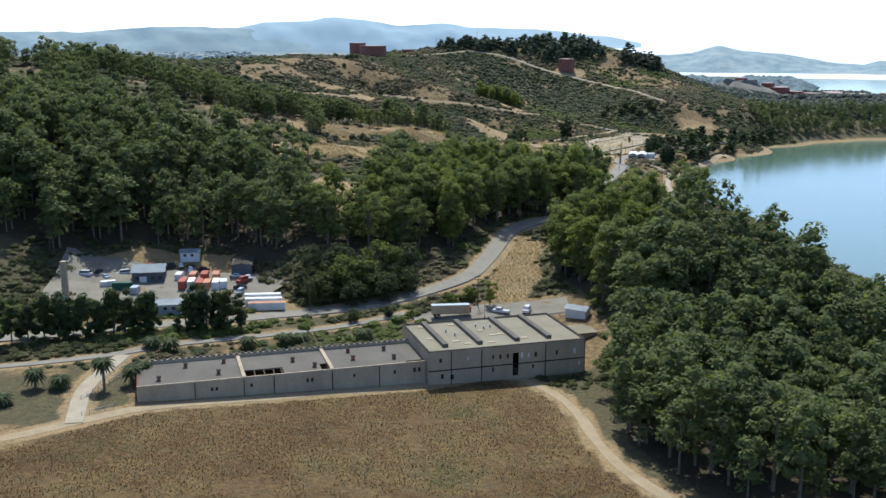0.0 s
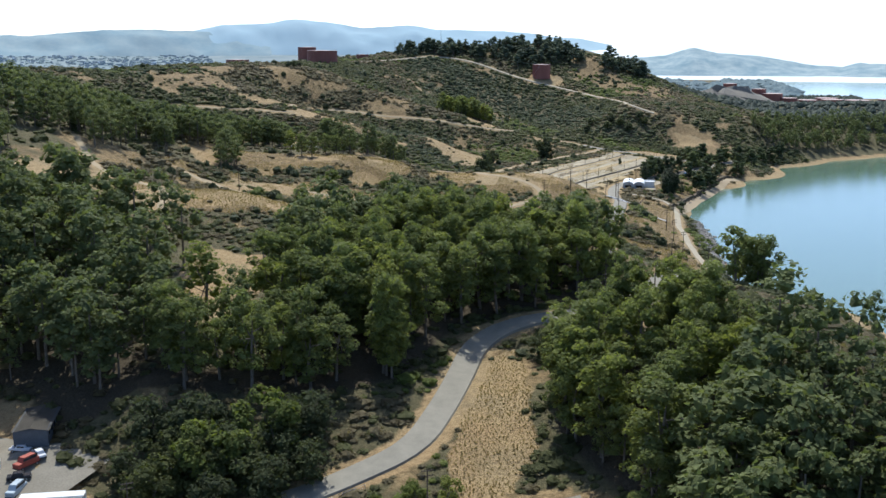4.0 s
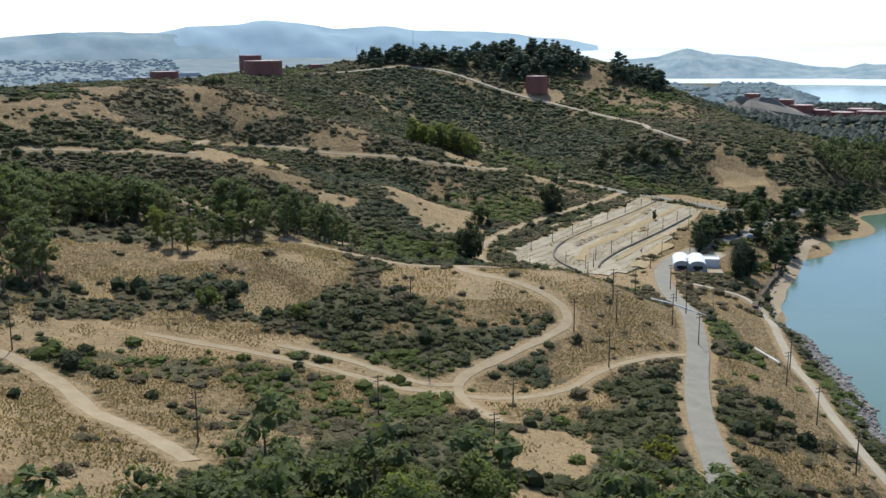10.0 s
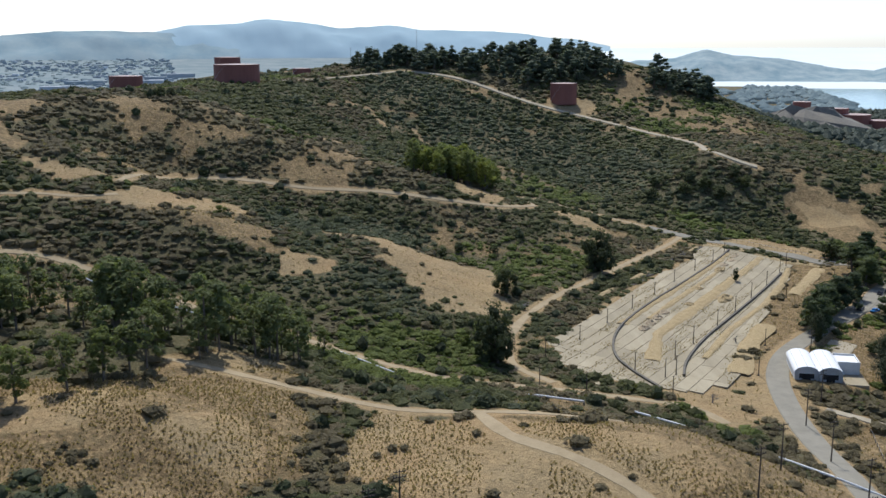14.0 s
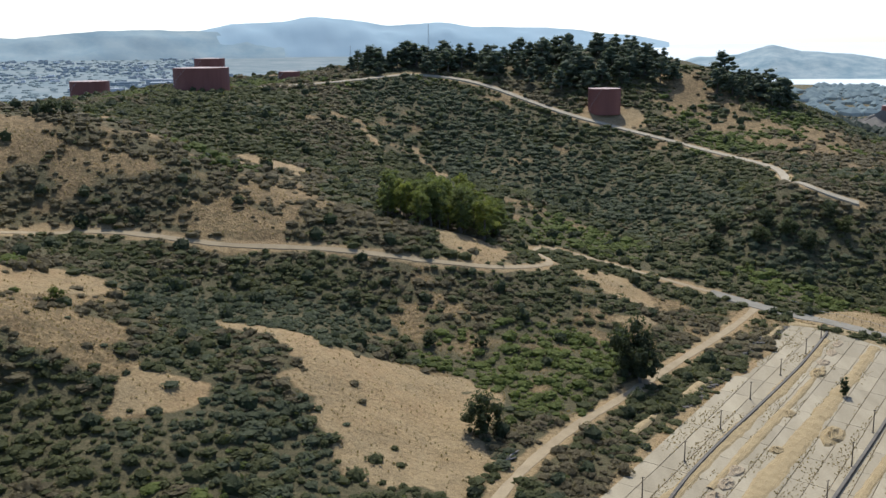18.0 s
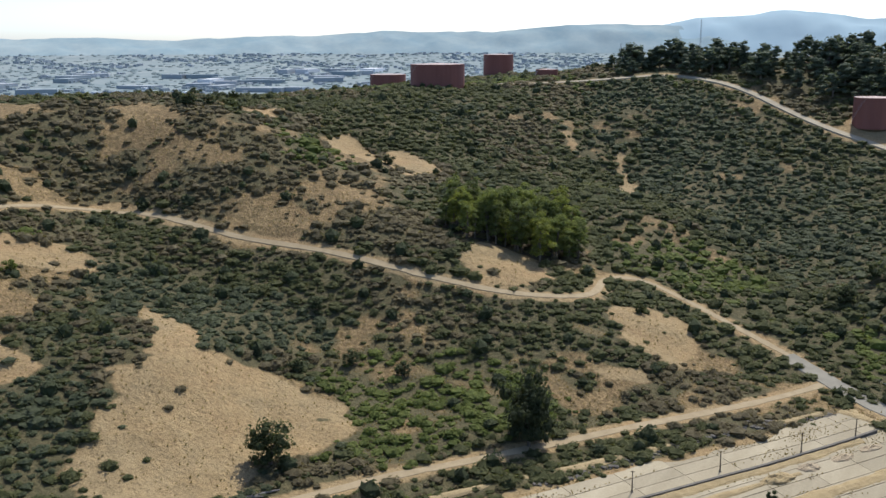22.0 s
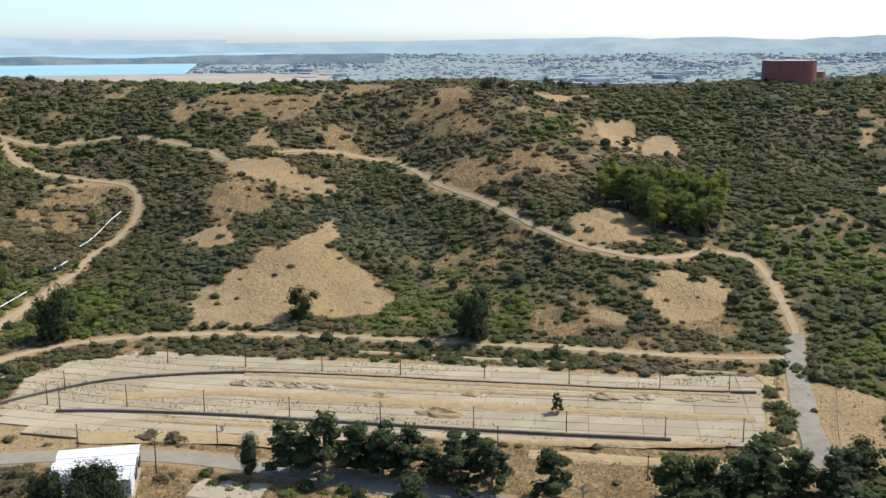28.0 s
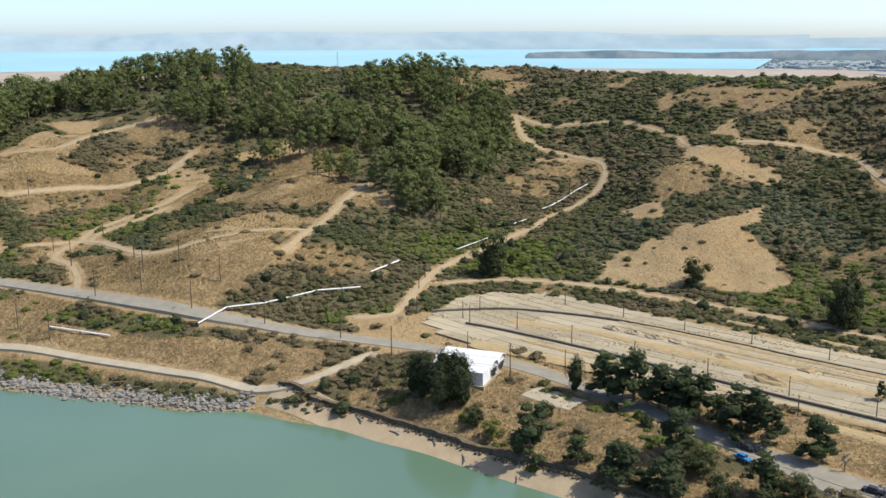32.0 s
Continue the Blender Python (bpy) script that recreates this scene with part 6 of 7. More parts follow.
def lot():
    ob = thing("concrete_lot", Matrix(), "abandoned parking lot of weathered concrete slabs", "pavement", kind="structure")
    u_step, v_step = 14.0, 4.3
    for v in np.arange(-34, 36, v_step):
        cells = [(u, u + u_step) for u in np.arange(-34, 210, u_step)]
        for u0, u1 in cells:
            centre = np.array([lot_place((u0 + u1) / 2, v + v_step / 2)])
            if inside(centre, LOT, 0.5)[0] < 0.5:
                # cut the slab short at the lot's edge
                samples = np.array([lot_place(u, v + v_step / 2) for u in np.linspace(u0, u1, 15)])
                good = inside(samples, LOT, 0.5) > 0.5
                if good.sum() < 3:
                    continue
                us = np.linspace(u0, u1, 15)[good]
                u0, u1 = us.min(), us.max()
            corners = [lot_place(u, w) for u, w in ((u0 + 0.06, v + 0.09), (u1 - 0.06, v + 0.09), (u1 - 0.06, v + v_step - 0.09), (u0 + 0.06, v + v_step - 0.09))]
            top = height(corners) + 0.16 + 0.05 * lattice(int(u0 * 3), int(v * 7), 5)
            bm = bmesh.new()
            upper = [bm.verts.new((x, y, z)) for (x, y), z in zip(corners, top)]
            lower = [bm.verts.new((x, y, z - 0.35)) for (x, y), z in zip(corners, top)]
            bm.faces.new(upper[::-1])
            for k in range(4):
                bm.faces.new((upper[k], upper[(k + 1) % 4], lower[(k + 1) % 4], lower[k]))
            bmesh.ops.recalc_face_normals(bm, faces=bm.faces[:])
            part("slab", bm, SLAB, ob)


lot()


def kerb_line(line, tall, label):
    """A low dark retaining kerb along a row of the lot."""
    pts = np.array(line, float)
    for _ in range(3):
        q = np.empty((2 * len(pts) - 2, 2))
        q[0::2], q[1::2] = pts[:-1] * 0.75 + pts[1:] * 0.25, pts[:-1] * 0.25 + pts[1:] * 0.75
        pts = np.r_[pts[:1], q, pts[-1:]]
    d = np.gradient(pts, axis=0)
    d /= np.linalg.norm(d, axis=1)[:, None]
    side = np.c_[-d[:, 1], d[:, 0]]
    z = height(pts) + 0.1
    ring = [(-0.45, -0.5), (-0.42, tall), (0.30, tall), (0.35, -0.5)]
    v = np.concatenate([np.c_[pts + side * a, z + b] for a, b in ring])
    n = len(pts)
    faces = [(k * n + i, k * n + i + 1, (k + 1) * n + i + 1, (k + 1) * n + i) for k in range(3) for i in range(n - 1)]
    return tagged(link_mesh("kerb", v, faces, KERB), label, "kerb", kind="structure")


KERB_UP = ((84, 771), (79, 786), (76, 801), (80, 824), (90, 846), (107, 874), (127, 904), (144, 931), (162, 963))
KERB_DOWN = ((94, 785), (98, 799), (110, 824), (128, 852), (146, 880), (161, 904), (174, 926))
kerb_line(KERB_UP, 0.75, "dark stained concrete kerb along the upper row")
kerb_line(KERB_DOWN, 0.85, "dark stained concrete kerb along the lower row")


def mound(name, x, y, long, wide, tall, turn, mat, label, category="mound", group="", seed=0):
    """A low uneven heap on the ground."""
    rng, n, rings = np.random.default_rng(seed), 16, 5
    verts, faces = [(0, 0, tall)], []
    for r in range(1, rings + 1):
        for k in range(n):
            a = 2 * np.pi * k / n
            s = r / rings * (1 + rng.uniform(-0.16, 0.16))
            verts.append((np.cos(a) * s * long / 2, np.sin(a) * s * wide / 2, tall * max(0.0, 1 - (r / rings) ** 2) * rng.uniform(0.55, 1.25) - (0.3 if r == rings else 0)))
    tri = [(0, 1 + k, 1 + (k + 1) % n) for k in range(n)]
    for r in range(rings - 1):
        for k in range(n):
            a, b, c, d = 1 + r * n + k, 1 + r * n + (k + 1) % n, 1 + (r + 1) * n + k, 1 + (r + 1) * n + (k + 1) % n
            tri += [(a, c, d), (a, d, b)]
    ob = link_mesh(name, verts, tri, mat, False)
    ob.matrix_basis = at_ground(x, y, turn, 0.12)
    return tagged(ob, label, category, group)


STRAW_DIRT = plain("grey_soil_heap", (0.28, 0.215, 0.135), (0.46, 0.37, 0.25), 0.5, 4, 0.95, depth=0.2)
rows_turn = 90 - LOT_ALONG
for k, (x, y, long, wide, tall, mat) in enumerate(((93, 835, 8, 4, 0.9, STRAW_DIRT), (97, 842, 8, 4, 0.9, STRAW_DIRT), (101, 849, 8, 4, 1.0, STRAW_DIRT), (105, 856, 8, 4, 0.8, STRAW_DIRT), (135, 880, 15, 6, 1.5, STRAW), (118, 869, 6, 4, 0.8, STRAW), (146, 924, 11, 5, 1.1, STRAW), (151, 934, 8, 4, 0.8, STRAW_DIRT), (157, 944, 9, 3.5, 0.6, STRAW_DIRT), (162, 953, 9, 3.5, 0.6, STRAW_DIRT), (128, 892, 7, 4, 0.7, STRAW))):
    mound("mound", x, y, long, wide, tall, rows_turn, mat, "heap of dry straw and soil on the concrete lot" if mat is STRAW else "low heap of grey soil on the concrete lot", "heap", "heaps on the lot", k)


def straw_row(line, wide, seed):
    """A ragged strip of dry grass grown over the slabs."""
    pts = np.array(line, float)
    run = np.r_[0, np.cumsum(np.hypot(*np.diff(pts, axis=0).T))]
    at = np.arange(0, run[-1], 1.6)
    pts = np.c_[np.interp(at, run, pts[:, 0]), np.interp(at, run, pts[:, 1])]
    d = np.gradient(pts, axis=0)
    d /= np.linalg.norm(d, axis=1)[:, None]
    side = np.c_[-d[:, 1], d[:, 0]]
    w = wide * (0.25 + 1.1 * field(pts, 14, seed, 3))
    across = np.array([-0.5, -0.3, 0.0, 0.3, 0.5])
    xy = pts[:, None] + side[:, None] * across[None, :, None] * w[:, None, None]
    bulge = np.array([-0.1, 0.26, 0.42, 0.28, -0.1])[None] + 0.35 * (field(xy.reshape(-1, 2), 2.2, seed + 2, 2).reshape(-1, 5) - 0.5)
    z = height(xy.reshape(-1, 2)).reshape(-1, 5) + 0.15 + bulge
    k = np.arange(len(pts) * 5).reshape(-1, 5)
    faces = np.stack([k[:-1, :-1], k[:-1, 1:], k[1:, 1:], k[1:, :-1]], -1).reshape(-1, 4)[:, ::-1]
    return tagged(link_mesh("straw_strip", np.c_[xy.reshape(-1, 2), z.ravel()], faces, STRAW, False), "ragged strip of dry golden grass between the slabs", "dry grass", kind="stuff")


straw_row(((88, 800), (97, 830), (120, 866), (140, 898), (156, 923), (174, 953)), 6.0, 201)
straw_row(((86, 838), (103, 866), (124, 898), (142, 926), (160, 957)), 4.5, 205)
straw_row(((97, 846), (112, 870), (134, 904), (150, 930)), 3.0, 209)
straw_row(((106, 805), (124, 838), (150, 876), (168, 908), (182, 938)), 3.5, 213)
straw_row(((112, 790), (126, 822), (140, 846)), 8.0, 217)
straw_row(((166, 890), (182, 915), (196, 938)), 6.5, 221)
straw_row(((152, 972), (166, 968), (186, 955), (196, 944)), 5.0, 225)
straw_row(((84, 874), (100, 898), (120, 926), (148, 968)), 3.2, 229)


def light_pole(x, y, tall=6.2, group="light poles of the lot", arm=False, label="thin dark timber light pole on the lot"):
    ob = thing("light_pole" if not arm else "utility_pole", at_ground(x, y, 20), label, "pole", group)
    bm = bmesh.new()
    tube(bm, (0, 0, -0.4), (0, 0, tall), 0.17 if not arm else 0.2, 0.1, 7)
    part("pole", bm, TIMBER, ob)
    if arm:
        for z in (tall - 0.5, tall - 1.5):
            bar = part("crossarm", box(bmesh.new(), -1.2, -0.07, z, 1.2, 0.07, z + 0.14), TIMBER, ob)
            for k in (-1.05, -0.55, 0.55, 1.05):
                bm = bmesh.new()
                tube(bm, (k, 0, z + 0.143), (k, 0, z + 0.34), 0.06, 0.04, 6)
                part("insulator", bm, GLASS, bar)
    else:
        part("bracket", box(bmesh.new(), -0.5, -0.04, tall - 0.25, 0.5, 0.04, tall - 0.15), TIMBER, ob)
        part("footing", box(bmesh.new(), -0.3, -0.3, -0.3, 0.3, 0.3, 0.32, 0.05), KERB, ob)
    return ob


UP = [(54, 797), (68, 818), (81, 839), (94, 859), (107, 879), (120, 900), (134, 920), (148, 941), (158, 957)]
DOWN = [(92, 786), (96, 803), (107, 822), (121, 842), (134, 863), (147, 884), (160, 904), (173, 925), (182, 942)]
for x, y in UP:
    light_pole(x, y, 5.2)
for x, y in DOWN:
    light_pole(x, y, 6.4)
for x, y in ((80, 788), (88, 783), (86, 766), (118, 789), (131, 821), (161, 884), (190, 908), (209, 938), (48, 762), (61, 762)):
    light_pole(x, y, 6.0)
for x, y in ((128, 766), (140, 805), (116, 746), (111, 718), (107, 690), (100, 650), (96, 666), (128, 648), (121, 632), (117, 600), (114, 570), (113, 526), (96, 516), (76, 657), (67, 622), (90, 694), (78, 673), (61, 646), (7, 657), (12, 664), (-76, 813), (30, 556), (5, 577), (-29, 545), (-84, 594), (38, 597), (17, 609), (-197, 612), (-150, 345), (-52, 318), (-138, 262), (4, 318), (54, 420), (72, 437)):
    light_pole(x, y, 10.5 if (x, y) not in ((7, 657), (12, 664), (38, 597), (17, 609)) else 6.5, "utility poles along the coast", True, "weathered timber utility pole with crossarms")


# ---------------------------------------------------------------- white twin-vaulted store by the beach
def twin_vault():
    ob = thing("vaulted_store", pose(127.6, 785, 9.8, 0, 0, -12.5), "white store with two barrel-vaulted roofs", "building")
    wide, deep, wall_h, rise = 6.7, 18.0, 2.6, 1.9
    for k in range(2):
        x0 = k * (wide + 0.2)
        for side in (x0, x0 + wide - 0.25):
            part("side_wall", box(bmesh.new(), side, 0.3, -1, side + 0.25, deep - 0.3, wall_h), WHITE, ob)
        for y in (0.0, deep - 0.3):
            bm = bmesh.new()
            arc = [(x0 + wide / 2 + math.cos(a) * wide / 2, wall_h + math.sin(a) * rise) for a in np.linspace(0, math.pi, 13)]
            ring = [bm.verts.new((x, y, z)) for x, z in [(x0 + wide, -1)] + arc + [(x0, -1)]]
            bmesh.ops.solidify(bm, geom=[bm.faces.new(ring)], thickness=-0.3)
            end = part("end_wall", bm, WHITE, ob)
            outer = -0.06 if y == 0 else deep + 0.003
            for dx, w in ((1.2, 1.4), (wide / 2 - 1.2, 2.4), (wide - 2.6, 1.4)):
                part("window" if w < 2 else "door", box(bmesh.new(), x0 + dx, outer, 0.9 if w < 2 else 0.0, x0 + dx + w, outer + 0.057, 2.4), GLASS if w < 2 else DARK_TRIM_AND_SHADE, end)
        n, v, f = 13, [], []
        for y in (-0.25, deep + 0.25):
            for lift in (0.0, 0.18):
                v += [(x0 + wide / 2 + math.cos(a) * (wide / 2 + 0.12 + lift), y, wall_h + math.sin(a) * (rise + 0.05 + lift)) for a in np.linspace(0, math.pi, n)]
        f += [(n + i, n + i + 1, 3 * n + i + 1, 3 * n + i) for i in range(n - 1)] + [(i, i + 1, n + i + 1, n + i) for i in range(n - 1)] + [(2 * n + i, 2 * n + i + 1, 3 * n + i + 1, 3 * n + i) for i in range(n - 1)]
        link_mesh("vault_roof", v, [q[::-1] for q in f], WHITE_ROOF, False, ob)
        for z in (0.25, 0.5, 0.75):
            a = math.pi * z
            part("roof_seam", box(bmesh.new(), x0 + wide / 2 + math.cos(a) * (wide / 2 + 0.3) - 0.05, -0.25, wall_h + math.sin(a) * (rise + 0.23) - 0.02, x0 + wide / 2 + math.cos(a) * (wide / 2 + 0.3) + 0.05, deep + 0.25, wall_h + math.sin(a) * (rise + 0.23) + 0.07), STEEL, ob)
    part("slab", box(bmesh.new(), -0.6, -0.8, -1.2, 2 * wide + 7.6, deep + 0.6, -0.02), SLAB, ob)
    end = 2 * wide + 0.32
    part("annex_wall", box(bmesh.new(), end, 9.0, -1, end + 6.4, deep, 3.3), WHITE, ob, "flat-roofed white annex")
    part("annex_roof", box(bmesh.new(), end + 0.3, 9.3, 3.303, end + 6.1, deep - 0.3, 3.36), WHITE_ROOF, ob)
    for x0, y0, x1, y1 in ((end, 9.0, end + 6.4, 9.28), (end, deep - 0.28, end + 6.4, deep), (end + 6.12, 9.29, end + 6.4, deep - 0.29)):
        part("parapet", box(bmesh.new(), x0, y0, 3.303, x1, y1, 3.9), WHITE, ob)
    part("door", box(bmesh.new(), end + 6.403, 12.0, -0.02, end + 6.46, 13.4, 2.1), DARK_TRIM_AND_SHADE, ob)


twin_vault()
strip("pavement", 6.5, ((132, 1003), (142, 995), (152, 986), (168, 973), (184, 961), (199, 951), (212, 944), (224, 938)), ASPHALT, "grey cracked asphalt lane at the lot's far end", 0.2, 0.3, "pavement")
straw_row(((154, 974), (168, 963), (184, 951), (198, 941)), 6.5, 233)
strip("pavement", 9, ((150, 812), (160, 826)), GRAVEL, "old pale concrete pad in dry grass", 0.15, 0, "pavement")
strip("pavement", 8, ((176, 862), (200, 884), (214, 900)), ASPHALT, "grey asphalt beach car park", 0.22, 0, "pavement")


# ---------------------------------------------------------------- oil tanks
def tank(x, y, radius, tall, label, group="oil tanks", base=None, detail=True):
    ob = thing("oil_tank", pose(x, y, base, 0, 0, 0) if base is not None else at_ground(x, y), label, "tank", group)
    bm = bmesh.new()
    tube(bm, (0, 0, -2), (0, 0, tall), radius, radius, 36)
    part("shell", bm, RUST, ob, smooth_shade=False)
    bm = bmesh.new()
    tube(bm, (0, 0, tall + 0.003), (0, 0, tall + 0.5), radius * 0.99, radius * 0.1, 36)
    part("roof", bm, RUST_TOP, ob)
    for z in (tall * 0.97, tall * 0.5):
        bm = bmesh.new()
        tube(bm, (0, 0, z), (0, 0, z + 0.25), radius + 0.12, radius + 0.12, 36)
        part("hoop", bm, RUST, ob)
    if detail:
        for k in range(14):
            a, b = radians(200 + k * 4), tall * k / 14
            part("step", box(bmesh.new(), math.cos(a) * (radius + 0.5) - 0.4, math.sin(a) * (radius + 0.5) - 0.4, b, math.cos(a) * (radius + 0.5) + 0.4, math.sin(a) * (radius + 0.5) + 0.4, b + 0.1), STEEL, ob)
        bm = bmesh.new()
        for k in range(24):
            a = 2 * math.pi * k / 24
            tube(bm, (math.cos(a) * radius * 0.97, math.sin(a) * radius * 0.97, tall), (math.cos(a) * radius * 0.97, math.sin(a) * radius * 0.97, tall + 1.0), 0.05, 0.05, 4)
        part("railing", bm, STEEL, ob)
    return ob


tank(122, 1250, 9.8, 13.5, "rust red oil tank with pale roof on a graded bench")
tank(-115, 1219, 16, 12.8, "large rust red oil tank on the ridge", base=83)
tank(-150, 1368, 11, 14, "rust red oil tank behind the ridge", base=85)
tank(-229, 1340, 13.5, 12, "low rust red oil tank on the far ridge", base=72.5)
tank(-324, 1351, 10, 9, "low rust red oil tank on the far ridge", base=59.5)
tank(-78, 1294, 7, 5, "low rust red oil tank behind the hill", base=86)
for x, y, radius, tall, foot in REFINERY:
    tank(x, y, radius, tall, "rust red refinery tank in the haze", "refinery tanks", base=foot, detail=False)
    part("pad", tube(bmesh.new(), (x, y, -4), (x, y, foot - 0.1), radius + 9, radius + 3, 16), STRAW_DIRT, tagged(new("tank_pad"), "graded earth pad under a refinery tank", "pad", kind="structure"))
mound("soil_mound", 396, 1485, 140, 100, 19, 8, SPOIL, "big dark slate soil mound beside the refinery", "heap", seed=41)



def mast(x, y, tall, base, label):
    ob = thing("radio_mast", pose(x, y, base), label, "mast", "masts on the hilltop")
    for k in range(3):
        a = 2 * math.pi * k / 3
        bm = bmesh.new()
        tube(bm, (math.cos(a) * 0.7, math.sin(a) * 0.7, -1), (math.cos(a) * 0.25, math.sin(a) * 0.25, tall), 0.09, 0.06, 5)
        part("leg", bm, STEEL, ob)
    bm = bmesh.new()
    for z in np.arange(1, tall, 1.6):
        s = 0.7 - 0.45 * z / tall
        for k in range(3):
            a, b = 2 * math.pi * k / 3, 2 * math.pi * (k + 1) / 3
            tube(bm, (math.cos(a) * s, math.sin(a) * s, z), (math.cos(b) * s, math.sin(b) * s, z + 1.2), 0.04, 0.04, 4)
    part("bracing", bm, STEEL, ob)
    return ob


mast(12, 1322, 26, 95, "tall steel lattice radio mast among hilltop pines")
mast(-42, 1330, 15, 92, "slim steel radio mast on the hilltop")
mast(-270, 640, 12, 88, "slim steel mast on the bald ridge top")


# ---------------------------------------------------------------- pipeline, rocks, driftwood
def pipeline(points, radius, label):
    ob = thing("pipeline", Matrix(), label, "pipe")
    pts = [Vector((x, y, float(land([(x, y)])[0]) + 0.9)) for x, y in points]
    for a, b in zip(pts[:-1], pts[1:]):
        n = max(1, int((b - a).length / 9))
        for k in range(n):
            p, q = a.lerp(b, k / n), a.lerp(b, (k + 1) / n - 0.02)
            bm = bmesh.new()
            tube(bm, p, q, radius, radius, 8)
            part("pipe_length", bm, WHITE, ob)
            part("pipe_stand", box(bmesh.new(), p.x - 0.2, p.y - 0.2, p.z - 1.6, p.x + 0.2, p.y + 0.2, p.z - radius), KERB, ob)
    return ob


pipeline(((116, 696), (105, 702), (97, 713), (81, 728), (69, 743)), 0.3, "white pipeline on short stands down the slope")
pipeline(((57, 742), (46, 746), (36, 749)), 0.3, "broken white length of pipeline on the slope")
pipeline(((8, 768), (0, 774), (-8, 780)), 0.24, "white pipeline beside the dirt road")
pipeline(((-26, 790), (-37, 796)), 0.24, "white pipeline length in the brush")
pipeline(((-54, 801), (-60, 805), (-71, 810), (-85, 816), (-95, 822)), 0.22, "white pipeline climbing beside the road")
pipeline(((124, 646), (124, 668)), 0.3, "white pipe lying in dry coastal grass")


def rocks():
    rng = np.random.default_rng(31)
    line = np.array([(141, 535), (136, 556), (135, 575), (143, 620), (152, 660), (155, 690), (158, 716), (154, 729)], float)
    run = np.r_[0, np.cumsum(np.hypot(*np.diff(line, axis=0).T))]
    n = 2600
    at = rng.uniform(0, run[-1], n)
    xy = np.c_[np.interp(at, run, line[:, 0]), np.interp(at, run, line[:, 1])] + np.c_[rng.normal(-1.6, 1.9, n), rng.normal(0, 0.8, n)]
    z = np.maximum(land(xy), -0.2)
    size = 0.3 + 0.65 * rng.random(n) ** 1.5
    scatter("riprap", np.c_[xy, z], size, size * 0.75, blob_shapes(6, 32, 1, -2, 0.38), ROCK, "grey riprap boulders along the shore", "rocks", 0.3, 33)
    n = 260
    at = rng.random(n)
    xy = np.c_[np.interp(at, (0, 0.3, 0.6, 1), (100, 116, 136, 151)), np.interp(at, (0, 0.3, 0.6, 1), (891, 915, 950, 969))] + rng.normal(0, 0.8, (n, 2))
    size = 0.25 + 0.4 * rng.random(n)
    scatter("rubble", np.c_[xy, land(xy)], size, size * 0.7, blob_shapes(4, 34, 1, -2, 0.4), KERB, "broken concrete rubble along the lot's edge", "rubble", 0.2, 35)


rocks()
for k, (x, y, turn, long) in enumerate(((182, 797, 20, 6), (186, 800, 80, 4), (163, 764, 40, 5), (158, 752, -30, 4), (170, 776, 55, 4), (175, 788, 30, 3.5), (154, 738, 70, 4), (192, 812, 10, 3), (52, 852, 40, 7), (54, 856, 62, 6))):
    ob = thing("driftwood_log", at_ground(x, y, turn, 0.25), "bleached driftwood log lying on sand" if k < 8 else "fallen grey logs beside the track", "log", "driftwood")
    bm = bmesh.new()
    tube(bm, (-long / 2, 0, 0), (long * 0.1, 0.2, 0.12), 0.3, 0.26, 8)
    tube(bm, (long * 0.08, 0.19, 0.11), (long / 2, -0.1, 0.05), 0.25, 0.14, 8)
    part("stem", bm, TWIG, ob)
    bm = bmesh.new()
    tube(bm, (long * 0.1, 0.1, 0.1), (long * 0.25, 0.9, 0.7), 0.1, 0.04, 6)
    part("branch", bm, TWIG, ob)


